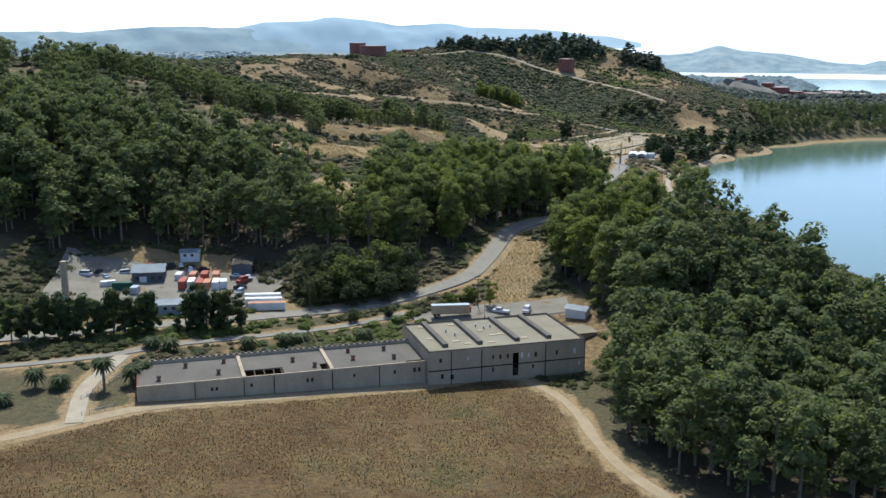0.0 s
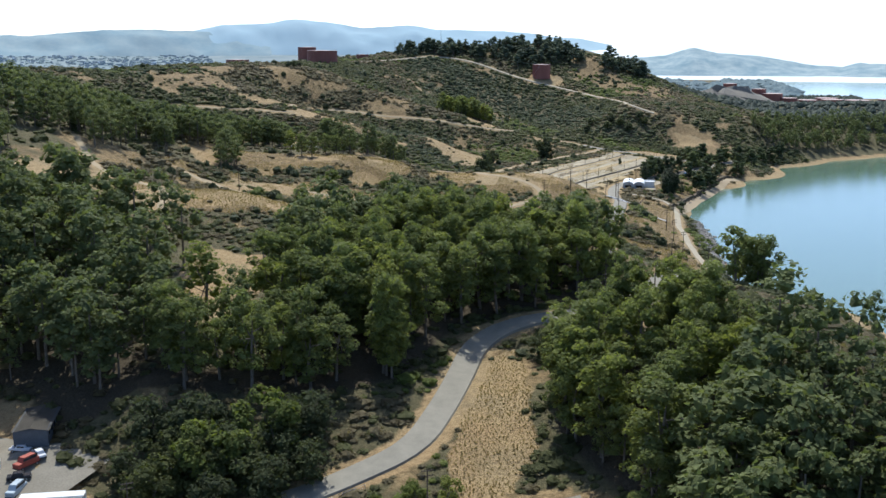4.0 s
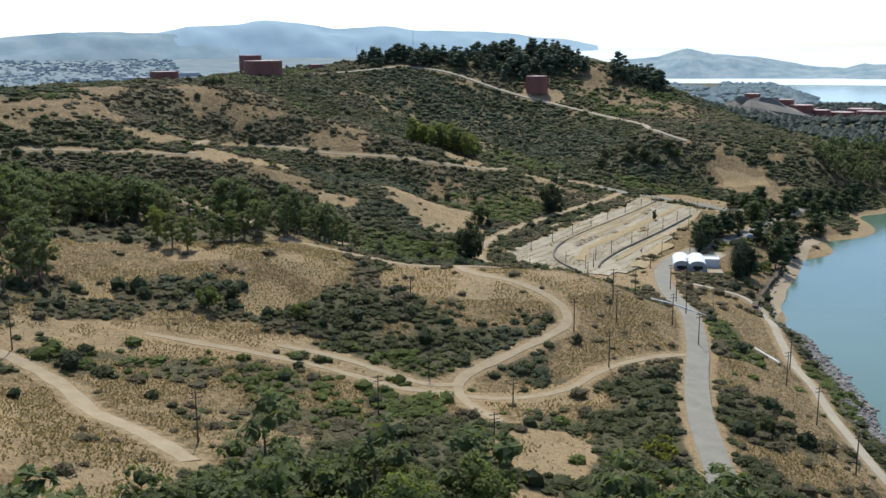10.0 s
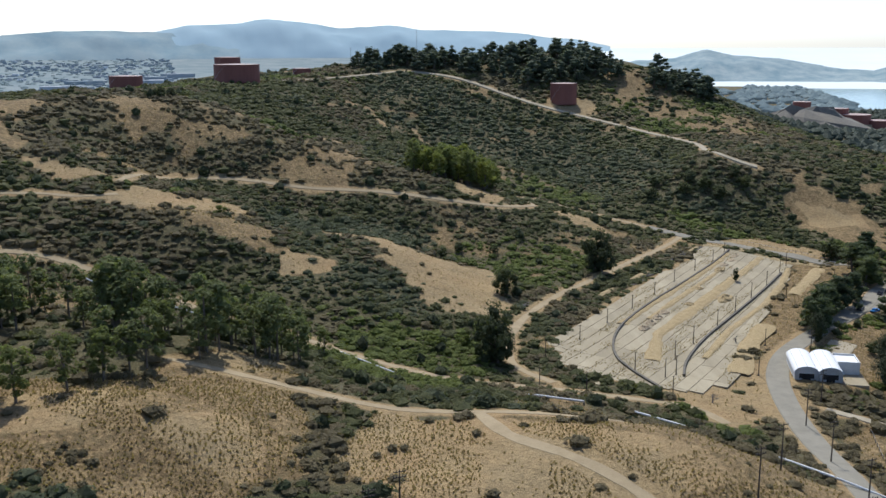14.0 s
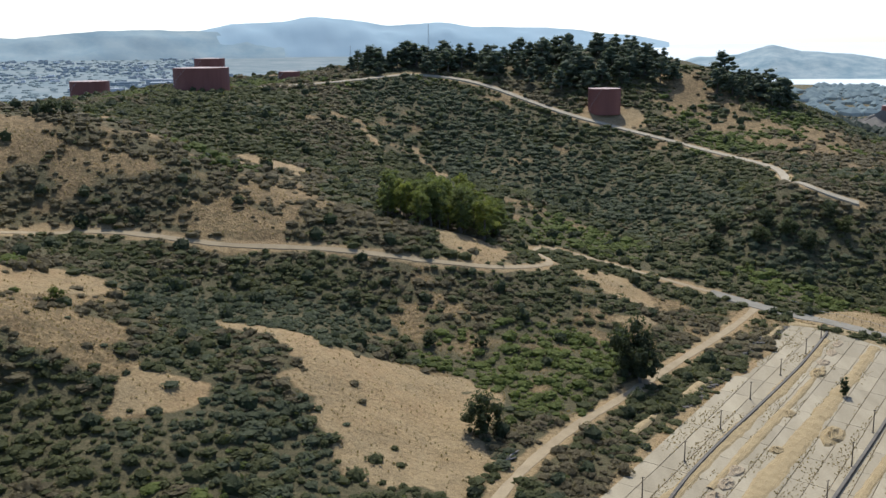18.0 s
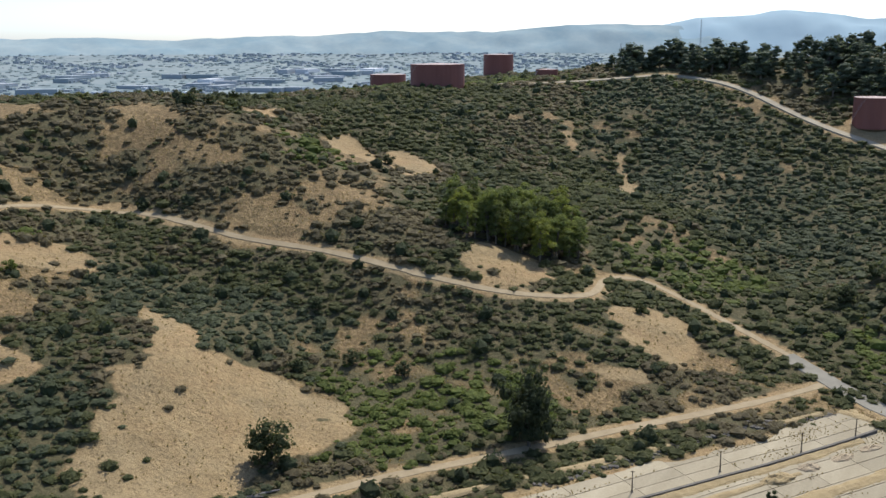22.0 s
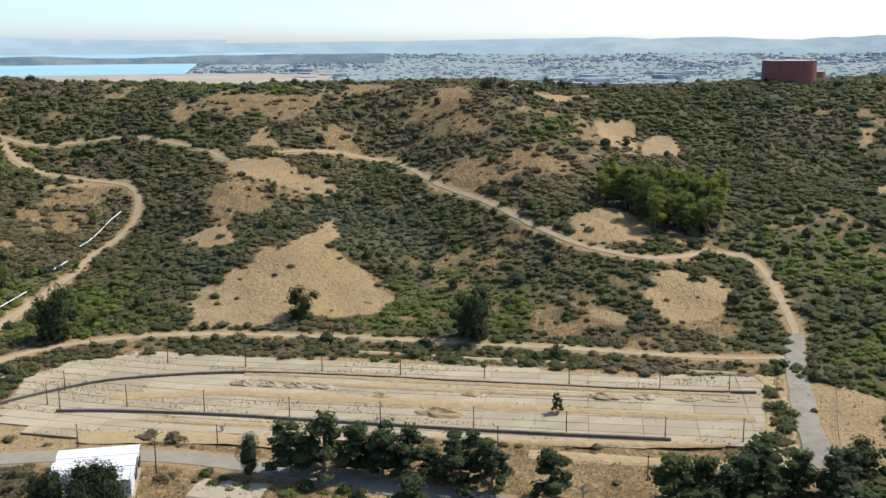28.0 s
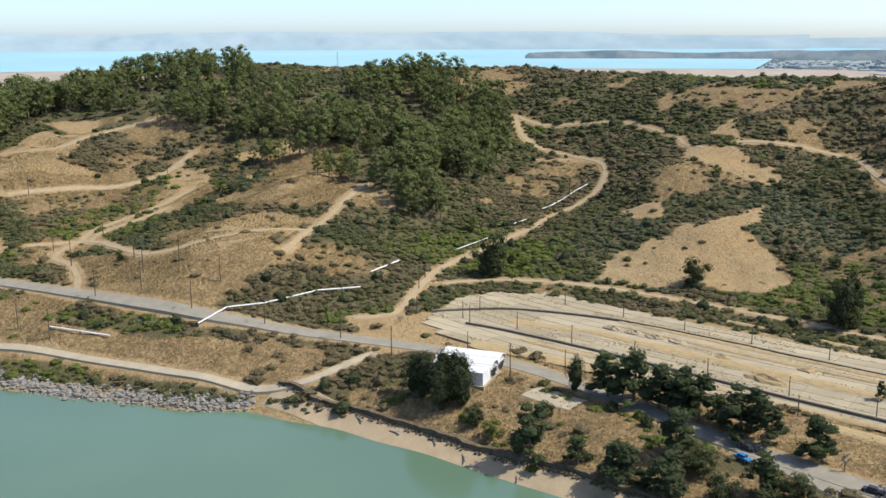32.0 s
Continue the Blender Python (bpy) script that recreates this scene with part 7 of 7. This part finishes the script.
def shore_bank():
    """A worn earth bank over a narrow beach: sand in front, roots and fallen clods at its foot."""
    line = np.array(((152, 733), (160, 750), (166, 763), (174, 781), (183, 797), (192, 815), (202, 836), (216, 862), (235, 892)), float)
    run = np.r_[0, np.cumsum(np.hypot(*np.diff(line, axis=0).T))]
    at = np.arange(0, run[-1], 1.2)
    edge = np.c_[np.interp(at, run, line[:, 0]), np.interp(at, run, line[:, 1])]
    d = np.gradient(edge, axis=0)
    d /= np.linalg.norm(d, axis=1)[:, None]
    inland = np.c_[-d[:, 1], d[:, 0]]
    foot = edge + inland * (2.6 + 3.4 * field(edge, 11, 301, 3))[:, None]
    low, tall = land(foot), 0.8 + 1.6 * field(edge, 6, 305, 3)
    rows = []
    for back, up in ((-0.5, -0.6), (0.0, 0.1), (0.15, 0.7), (-0.15, 1.0), (1.2, 1.05), (3.2, 0.35)):
        wave = 0.5 * (field(foot + up * 7, 2.2, 311, 2) - 0.5)
        rows.append(np.c_[foot + inland * (back + wave)[:, None], low + tall * up + (0 if up < 1 else wave * 0.4)])
    n = len(edge)
    faces = [(k * n + i, k * n + i + 1, (k + 1) * n + i + 1, (k + 1) * n + i) for k in range(len(rows) - 1) for i in range(n - 1)]
    tagged(link_mesh("bank", np.concatenate(rows), faces, BANK), "worn brown earth bank over the beach", "bank", kind="structure")
    wet = [np.c_[edge + inland * b, np.maximum(land(edge + inland * b), z)] for b, z in ((-3.0, -0.6), (0.0, 0.10), (1.8, 0.4), (3.6, 0.7), (6.5, 0.4))]
    faces = [(k * n + i, k * n + i + 1, (k + 1) * n + i + 1, (k + 1) * n + i) for k in range(4) for i in range(n - 1)]
    sand = np.concatenate(wet)
    sand[:, 2] += 0.12
    tagged(link_mesh("beach", sand, faces, SAND, True), "narrow pale sand beach", "beach", kind="structure")
    rng = np.random.default_rng(315)
    pick = rng.integers(0, n, 420)
    xy = foot[pick] - inland[pick] * rng.uniform(-0.4, 1.4, (420, 1))
    size = rng.uniform(0.2, 0.6, 420)
    scatter("clods", np.c_[xy, land(xy) + 0.2], size, size * 0.8, blob_shapes(5, 316, 1, -2, 0.4), BANK, "fallen earth clods and roots at the bank's foot", "clods", 0.2, 317)


BANK = plain("brown_bank_earth", (0.05, 0.04, 0.027), (0.19, 0.145, 0.09), 0.8, 5, 0.95, depth=0.1)
shore_bank()


def fence(line, gap, label, rail=True):
    ob = thing("fence", Matrix(), label, "fence")
    pts = np.array(line, float)
    run = np.r_[0, np.cumsum(np.hypot(*np.diff(pts, axis=0).T))]
    at = np.arange(0, run[-1] + 0.1, gap)
    xy = np.c_[np.interp(at, run, pts[:, 0]), np.interp(at, run, pts[:, 1])]
    z = land(xy)
    for k, ((x, y), h) in enumerate(zip(xy, z)):
        bm = bmesh.new()
        tube(bm, (x, y, h - 0.3), (x, y, h + 1.25), 0.08, 0.07, 5)
        part("post", bm, TIMBER if not rail else STEEL, ob)
        if k + 1 < len(xy):
            for lift in ((0.5, 1.15) if rail else (1.0,)):
                bm = bmesh.new()
                tube(bm, (x, y, h + lift), (*xy[k + 1], z[k + 1] + lift), 0.04, 0.04, 4)
                part("rail" if rail else "wire", bm, STEEL, ob)
    return ob


fence(((-92, 222), (-85, 229)), 2.0, "grey metal rail fence beside the drive")
fence(((-96, 232), (-93, 245), (-90, 258)), 2.5, "grey metal rail fence beside the drive")
fence(((-40, 315), (-22, 321), (-8, 330)), 2.5, "grey metal rail fence along the road bank")
fence(((134, 748), (120, 700), (116, 670)), 3.0, "timber post fence between road and grass", False)
fence(((205, 952), (190, 965), (172, 982), (158, 996)), 3.0, "dark wire fence beside the gravel road", False)


# ---------------------------------------------------------------- single trees
def plant(pattern, own, x, y, tall, label, group="", turn=0.0, wide=1.0):
    s = tall / own
    ob = copy_thing(pattern, Matrix())
    ob.matrix_basis = pose(x, y, float(land([(x, y)])[0]), 0, 0, turn) @ Matrix.Diagonal((s * wide, s * wide, s, 1))
    return tagged(ob, label, group=group)


def dome_clumps(seed, tall, spread_, n=16, low=0.25):
    rng = np.random.default_rng(seed)
    a, u = rng.uniform(0, 6.3, n), rng.random(n) ** 0.7
    h = rng.uniform(low, 0.85, n)
    r = spread_ * np.sqrt(np.clip(1 - ((h - 0.45) / 0.55) ** 2, 0.05, 1)) * u
    return np.c_[np.cos(a) * r, np.sin(a) * r, h * tall], tall * rng.uniform(0.15, 0.23, n)


OAK = tree_kind("oak", *dome_clumps(400, 8, 4.2, 30, 0.12), 1700, 0.3, 8, 0.35, OAK_LEAF, 410, "broad dark green evergreen oak", "tree", 1.0, 0.3)
LUSH = tree_kind("willow", *dome_clumps(401, 6, 3.8), 1100, 0.34, 6, 0.25, BRUSH_LUSH, 411, "bright yellow-green leafy tree", "tree", 1.0, 0.3)

YELLOW = tree_kind("broom", *dome_clumps(402, 3, 1.9, 10, 0.15), 320, 0.3, 3, 0.12, BROOM, 412, "rounded bright yellow-green broom shrub beside the road", "shrub", 1.0, 0.3)


def column(seed, tall, r):
    rng = np.random.default_rng(seed)
    h = np.linspace(0.12, 0.92, 12)
    w = r * np.sin(np.clip(h, 0.05, 0.97) * np.pi * 0.93 + 0.15) ** 0.6
    a = rng.uniform(0, 6.3, 12)
    return np.c_[np.cos(a) * w * 0.35, np.sin(a) * w * 0.35, h * tall], w * 0.95


CYP = tree_kind("cypress", *column(420, 11, 3.0), 2200, 0.22, 11, 0.35, CYPRESS, 421, "dense dark cypress with upswept rounded crown", "tree", 1.25, 0.3, core=2)


def bare_tree(x, y, tall, label):
    ob = thing("bare_tree", at_ground(x, y), label, "tree", "dead trees by the lot")
    rng, bm = random.Random(int(x * 13)), bmesh.new()

    def grow(a, way, long, r, depth):
        b = a + way * long
        tube(bm, a, b, r, r * 0.6, 5)
        if depth:
            for _ in range(4 if depth > 1 else 5):
                turn = Vector((rng.uniform(-1, 1), rng.uniform(-1, 1), rng.uniform(0.1, 0.9))).normalized()
                grow(a.lerp(b, rng.uniform(0.4, 1.0)), (way * 0.5 + turn).normalized(), long * rng.uniform(0.5, 0.75), r * 0.5, depth - 1)

    grow(Vector((0, 0, -0.3)), Vector((0.05, 0, 1)), tall * 0.4, 0.22, 3)
    part("branchwork", bm, TWIG, ob)
    return ob


def palm(x, y, tall, label="date palm with arching grey-green fronds"):
    ob = thing("palm", at_ground(x, y), label, "palm", "palms round the winery")
    bm, rng = bmesh.new(), random.Random(int(x * 7 + y))
    for k in range(6):
        tube(bm, (0, 0, tall * k / 6 - 0.3), (0, 0, tall * (k + 1) / 6 - 0.3), 0.42, 0.34, 8)
    part("trunk", bm, BARK, ob)
    n = 64
    for band in range(2):
        v, f = [], []
        for k in range(n // 2):
            a = 2.4 * (k * 2 + band)
            rise, long = (1.0 - 1.5 * k / (n / 2)) * 1.0, rng.uniform(2.7, 3.5)
            side = np.array((-math.sin(a), math.cos(a), 0))
            for j in range(6):
                t = j / 5
                p = np.array((math.cos(a) * long * t, math.sin(a) * long * t, tall - 0.3 + (rise * t * 2.6 - 2.4 * t * t)))
                w = 0.34 * math.sin(math.pi * min(1, t * 0.9 + 0.1)) + 0.03
                v += [p - side * w - np.array((0, 0, w * 0.7)), p, p + side * w - np.array((0, 0, w * 0.7))]
            at = k * 18
            for j in range(5):
                q = at + j * 3
                f += [(q, q + 1, q + 4, q + 3), (q + 1, q + 2, q + 5, q + 4)]
        link_mesh("fronds", v, f, FROND, False, ob)
    return ob


for x, y, tall in ((-110, 238, 5), (-104, 239, 3.2), (-93, 240, 8), (-87, 244, 5), (-86, 249, 4.5), (-85, 271, 3.5), (-91, 273, 2.8), (-64, 278, 3.2), (-54, 284, 3.0), (-50, 286, 2.6), (-31, 290, 3.6), (-113, 226, 2.5)):
    palm(x, y, tall)
PINE_ROW = ((-133, 275), (-129, 277), (-125, 279), (-121, 280), (-117, 281), (-113, 282), (-110, 283), (-106, 284), (-103, 285), (-99, 286), (-96, 287), (-86, 292), (-83, 294), (-80, 292), (-77, 295), (-74, 293), (-71, 296))
for k, (x, y) in enumerate(PINE_ROW):
    ob, own = PINES[k % 4]
    plant(ob, own, x, y, (13, 11, 14, 13.5, 12)[k % 5], "dark pine in a row along the winery road", "pines along the winery road", k * 50, 0.85)
for x, y, tall in ((69, 569, 3.4), (68, 562, 3.8), (66, 567, 3.0), (65, 541, 3.2)):
    plant(YELLOW, 3, x, y, tall, "rounded bright yellow-green broom shrub beside the road", "broom shrubs", x * 30)
plant(*PINES[1], -88, 289, 5, "small dark conifer beside the road")
for k, (x, y, tall, which) in enumerate(((150, 825, 7, "c"), (153, 834, 9, 0), (156, 841, 11, 1), (159, 848, 9, 2), (163, 853, 9, 0), (167, 858, 9, 1), (169, 863, 5, 3), (175, 868, 9, 0), (180, 873, 8.5, 1), (188, 884, 8, 2), (203, 906, 9, 2), (205, 912, 8, 3), (208, 920, 8.5, 2), (206, 926, 9.5, 3), (212, 932, 8, 2), (209, 915, 7, 3), (216, 940, 8, 0), (184, 815, 10, 0), (189, 827, 5, 3), (196, 838, 8, 1), (187, 851, 9, 2), (194, 856, 6, "o"), (203, 847, 9, 0), (205, 860, 6, "o"), (204, 869, 7, 3), (207, 876, 6, "o"), (166, 817, 4, "o"), (169, 798, 4.5, "o"), (175, 804, 4, "l"), (215, 905, 8, 1), (221, 892, 7, "o"), (238, 900, 8, 0), (228, 915, 8, 2), (246, 925, 8, 1), (262, 945, 9, 0), (275, 958, 8, 2), (255, 960, 9, 1), (240, 948, 9, 0), (290, 985, 9, 1), (224, 955, 9, 2), (208, 956, 7, "o"), (304, 1000, 9, 0), (282, 985, 8, 2), (232, 930, 9, 3), (268, 972, 9, 1))):
    if which == "c":
        plant(CYP, 11, x, y, tall * 1.4, "dark rounded cypress beside the road")
    elif which in ("o", "l"):
        plant(OAK if which == "o" else LUSH, 8 if which == "o" else 6, x, y, tall * 1.2, "rounded leafy tree on the beach flat", "trees on the beach flat", k * 40)
    else:
        plant(*PINES[which], x, y, tall * 1.42, "dark coast pine between lot and beach", "pines along the beach", k * 40, (1.2, 1.4, 1.1)[k % 3])
for x, y, tall in ((156, 782, 13.5), (159, 788, 15), (160, 793, 14.5), (158, 791, 14), (154, 779, 12), (162, 787, 13.5)):
    plant(CYP, 11, x, y, tall, "dense dark cypress beside the white store", "cypress clump", x * 30)
for x, y, tall in ((155, 838, 7), (158, 845, 8), (193, 889, 7), (96, 762, 5), (122, 764 + 60, 4)):
    bare_tree(x, y, tall, "leafless grey tree with many fine twigs")
for x, y, tall in ((-86, 809, 6), (-12, 773, 8), (-25, 752, 10), (-62, 686, 11), (-55, 694, 12), (-44, 720, 12), (-68, 690, 12), (-75, 697, 13), (-50, 701, 11), (73, 425, 9), (62, 463, 17), (60, 470, 15), (65, 469, 14), (76, 438, 6), (8, 319, 8), (64, 425, 8)):
    ob, own = PATTERNS[int(abs(x)) % 6]
    plant(ob, own, x, y, tall, "lone eucalyptus standing among the brush", "lone eucalyptus", x * 20, 2.3 if tall == 11 and y > 860 else 1.5 if y > 780 else 1.15)
for x, y, tall, wide in ((37, 788, 18, 0.6), (38.5, 785, 14, 0.7), (47, 866, 11, 0.85), (89, 911, 18, 0.62), (91.5, 908, 15, 0.7)):
    plant(OAK, 8, x, y, tall, "dense dark lone tree among the brush", "lone trees in the valley", x * 20, wide)
plant(*PINES[0], 148, 908, 5.5, "small open pine on the concrete lot", "", 30, 0.8)
for k, (x, y, tall, kind) in enumerate(((33, 391, 7, "o"), (-117, 1015, 6, "o"), (-113, 1023, 5, "o"), (-108, 1031, 5.5, "o"), (-110, 1038, 4.5, "o"), (-44, 1056, 5, "o"), (98, 585, 4.5, "o"), (-41, 648, 5, "o"), (-20, 640, 5, "l"), (-46, 640, 6, "l"), (20, 795, 4.5, "l"), (28, 800, 4, "l"), (-29, 797, 4, "l"), (1, 323, 5, "l"), (-5, 320, 4, "l"), (-50, 326, 10, "o"), (-38, 324, 9, "o"), (-28, 328, 10, "o"), (-21, 334, 9, "o"), (-44, 331, 12, "o"), (-40, 334, 12.5, "l"), (-33, 332, 11, "o"), (-36, 308, 4.5, "o"), (-25, 312, 4, "o"), (-56, 334, 9, "o"), (-37, 338, 11, "o"), (-46, 346, 12, "o"), (-22, 348, 11, "o"), (-50, 338, 10, "o"), (-30, 345, 12, "l"), (-42, 336, 9, "o"), (-27, 340, 10, "o"), (-54, 345, 11, "o"), (149, 1061, 7, "o"), (161, 1042, 7, "o"), (172, 1044, 7, "o"), (178, 1036, 8, "o"), (194, 1042, 7, "o"), (142, 1042, 7, "o"), (8, 935, 4, "o"), (47, 922, 4, "o"), (32, 919, 4.5, "o"), (88, 998, 4, "o"), (-62, 883, 4, "l"), (-185, 1090, 6, "o"), (-150, 1080, 5, "o"), (190, 1050, 7, "o"), (165, 1052, 8, "o"), (61, 640, 3, "o"), (24, 905, 4, "o"))):
    plant(OAK if kind == "o" else LUSH, 8 if kind == "o" else 6, x, y, tall, "round dark evergreen tree on the slope" if kind == "o" else "bright green leafy tree in the brush", "trees on the slope", k * 37)


# dry weeds on the meadow and grass tufts on open ground
def weeds():
    rng = np.random.default_rng(77)
    tri = np.array([(0, 1, 2), (3, 4, 5), (6, 7, 8), (9, 10, 11)])
    def tuft(seed):
        r = np.random.default_rng(seed)
        v = []
        for _ in range(4):
            a, lean = r.uniform(0, 6.3), r.uniform(0.2, 0.8)
            side = np.array((-np.sin(a), np.cos(a), 0)) * 0.45
            tip = np.array((np.cos(a) * lean, np.sin(a) * lean, r.uniform(0.7, 1.2)))
            v += [-side, side, tip]
        return np.array(v), tri
    shapes = [tuft(k) for k in range(6)]
    xy, rng = sown(-150, 70, 160, 262, 0.8, 78)
    keep = (inside(xy, MEADOW, 6) > 0.5) & (on_lines(xy, 0.5) < 0.2) & (field(xy, 6, 79) > 0.38)
    xy = xy[keep]
    size = rng.uniform(0.14, 0.36, len(xy))
    places = np.c_[xy, land(xy)]
    green = (inside(xy, ((-10, 199), (6, 211), (25, 197), (30, 180), (-8, 180)), 10) * rng.random(len(xy)) > 0.4) | (field(xy, 20, 81) > 0.74)
    scatter("dry_weeds", places[~green], size[~green], size[~green] * 1.1, shapes, MEADOW_WEED, "brown and golden dry weeds on the meadow", "weeds", -0.05)
    scatter("green_weeds", places[green], size[green], size[green] * 0.8, shapes, BRUSH_LUSH, "green weeds in the dry meadow", "weeds", -0.05)
    xy, rng = sown(-130, 215, 480, 1000, 1.6, 80)
    open_ = (brush_cover(xy) < 0.75) & (rng.random(len(xy)) < 0.35 + 0.65 * (bare_soil(xy) < 0.3)) & (on_lines(xy, 0.3) < 0.1) & (inside(xy, LOT, 2) < 0.5)
    xy = xy[open_]
    z = land(xy)
    xy, z = xy[z > 2], z[z > 2]
    size = rng.uniform(0.22, 0.55, len(xy))
    # straw between the slabs of the lot, thick along their rows
    lx, rng2 = sown(50, 200, 760, 985, 0.9, 90)
    u = (lx[:, 0] - 80) * math.sin(radians(LOT_ALONG)) + (lx[:, 1] - 786) * math.cos(radians(LOT_ALONG))
    v = (lx[:, 0] - 80) * math.cos(radians(LOT_ALONG)) - (lx[:, 1] - 786) * math.sin(radians(LOT_ALONG))
    thick = field(np.c_[u / 5, v], 4.0, 91, 3) + 0.12 * (np.abs((v / 4.3) % 1 - 0.5) > 0.4)
    lx = lx[(inside(lx, LOT, 2) > 0.5) & (thick + 0.15 * rng2.random(len(lx)) > 0.68)]
    size2 = rng2.uniform(0.25, 0.55, len(lx))
    scatter("straw_tufts", np.c_[lx, height(lx) + 0.15], size2, size2 * 0.7, shapes, DRY_GRASS, "dry straw grown through the slab joints", "grass", -0.05, 92)
    tx, rng3 = sown(-120, 110, 490, 730, 0.95, 95)
    rough_grass = (brush_cover(tx) < 0.55) & (on_lines(tx, 0.4) < 0.1) & (field(tx, 16, 96) > 0.40) & (wooded(tx) < 0.3)
    tx = tx[rough_grass]
    size3 = rng3.uniform(0.28, 0.6, len(tx))
    scatter("tussocks", np.c_[tx, land(tx)], size3, size3 * 0.9, shapes, DRY_GRASS, "pale tussocks of dry bunch grass on the slopes", "grass", -0.05, 97)
    gx, rng4 = sown(5, 32, 312, 402, 0.8, 98)
    gx = gx[(bare_soil(gx) > 0.4) & (on_lines(gx, 0.3) < 0.1)]
    size4 = rng4.uniform(0.25, 0.5, len(gx))
    scatter("tussocks", np.c_[gx, land(gx)], size4, size4 * 0.9, shapes, DRY_GRASS, "golden tussocks of dry grass beside the road", "grass", -0.05, 99)
    scatter("dry_grass", np.c_[xy, z], size, size, shapes, DRY_GRASS, "tufts of dry golden grass on the slopes", "grass", -0.05)


weeds()
for pattern in [p for p, _ in PATTERNS + FAR_GUMS + PINES] + [OAK, LUSH, YELLOW, CYP]:
    for ob in (*pattern.children_recursive, pattern):
        bpy.data.objects.remove(ob)
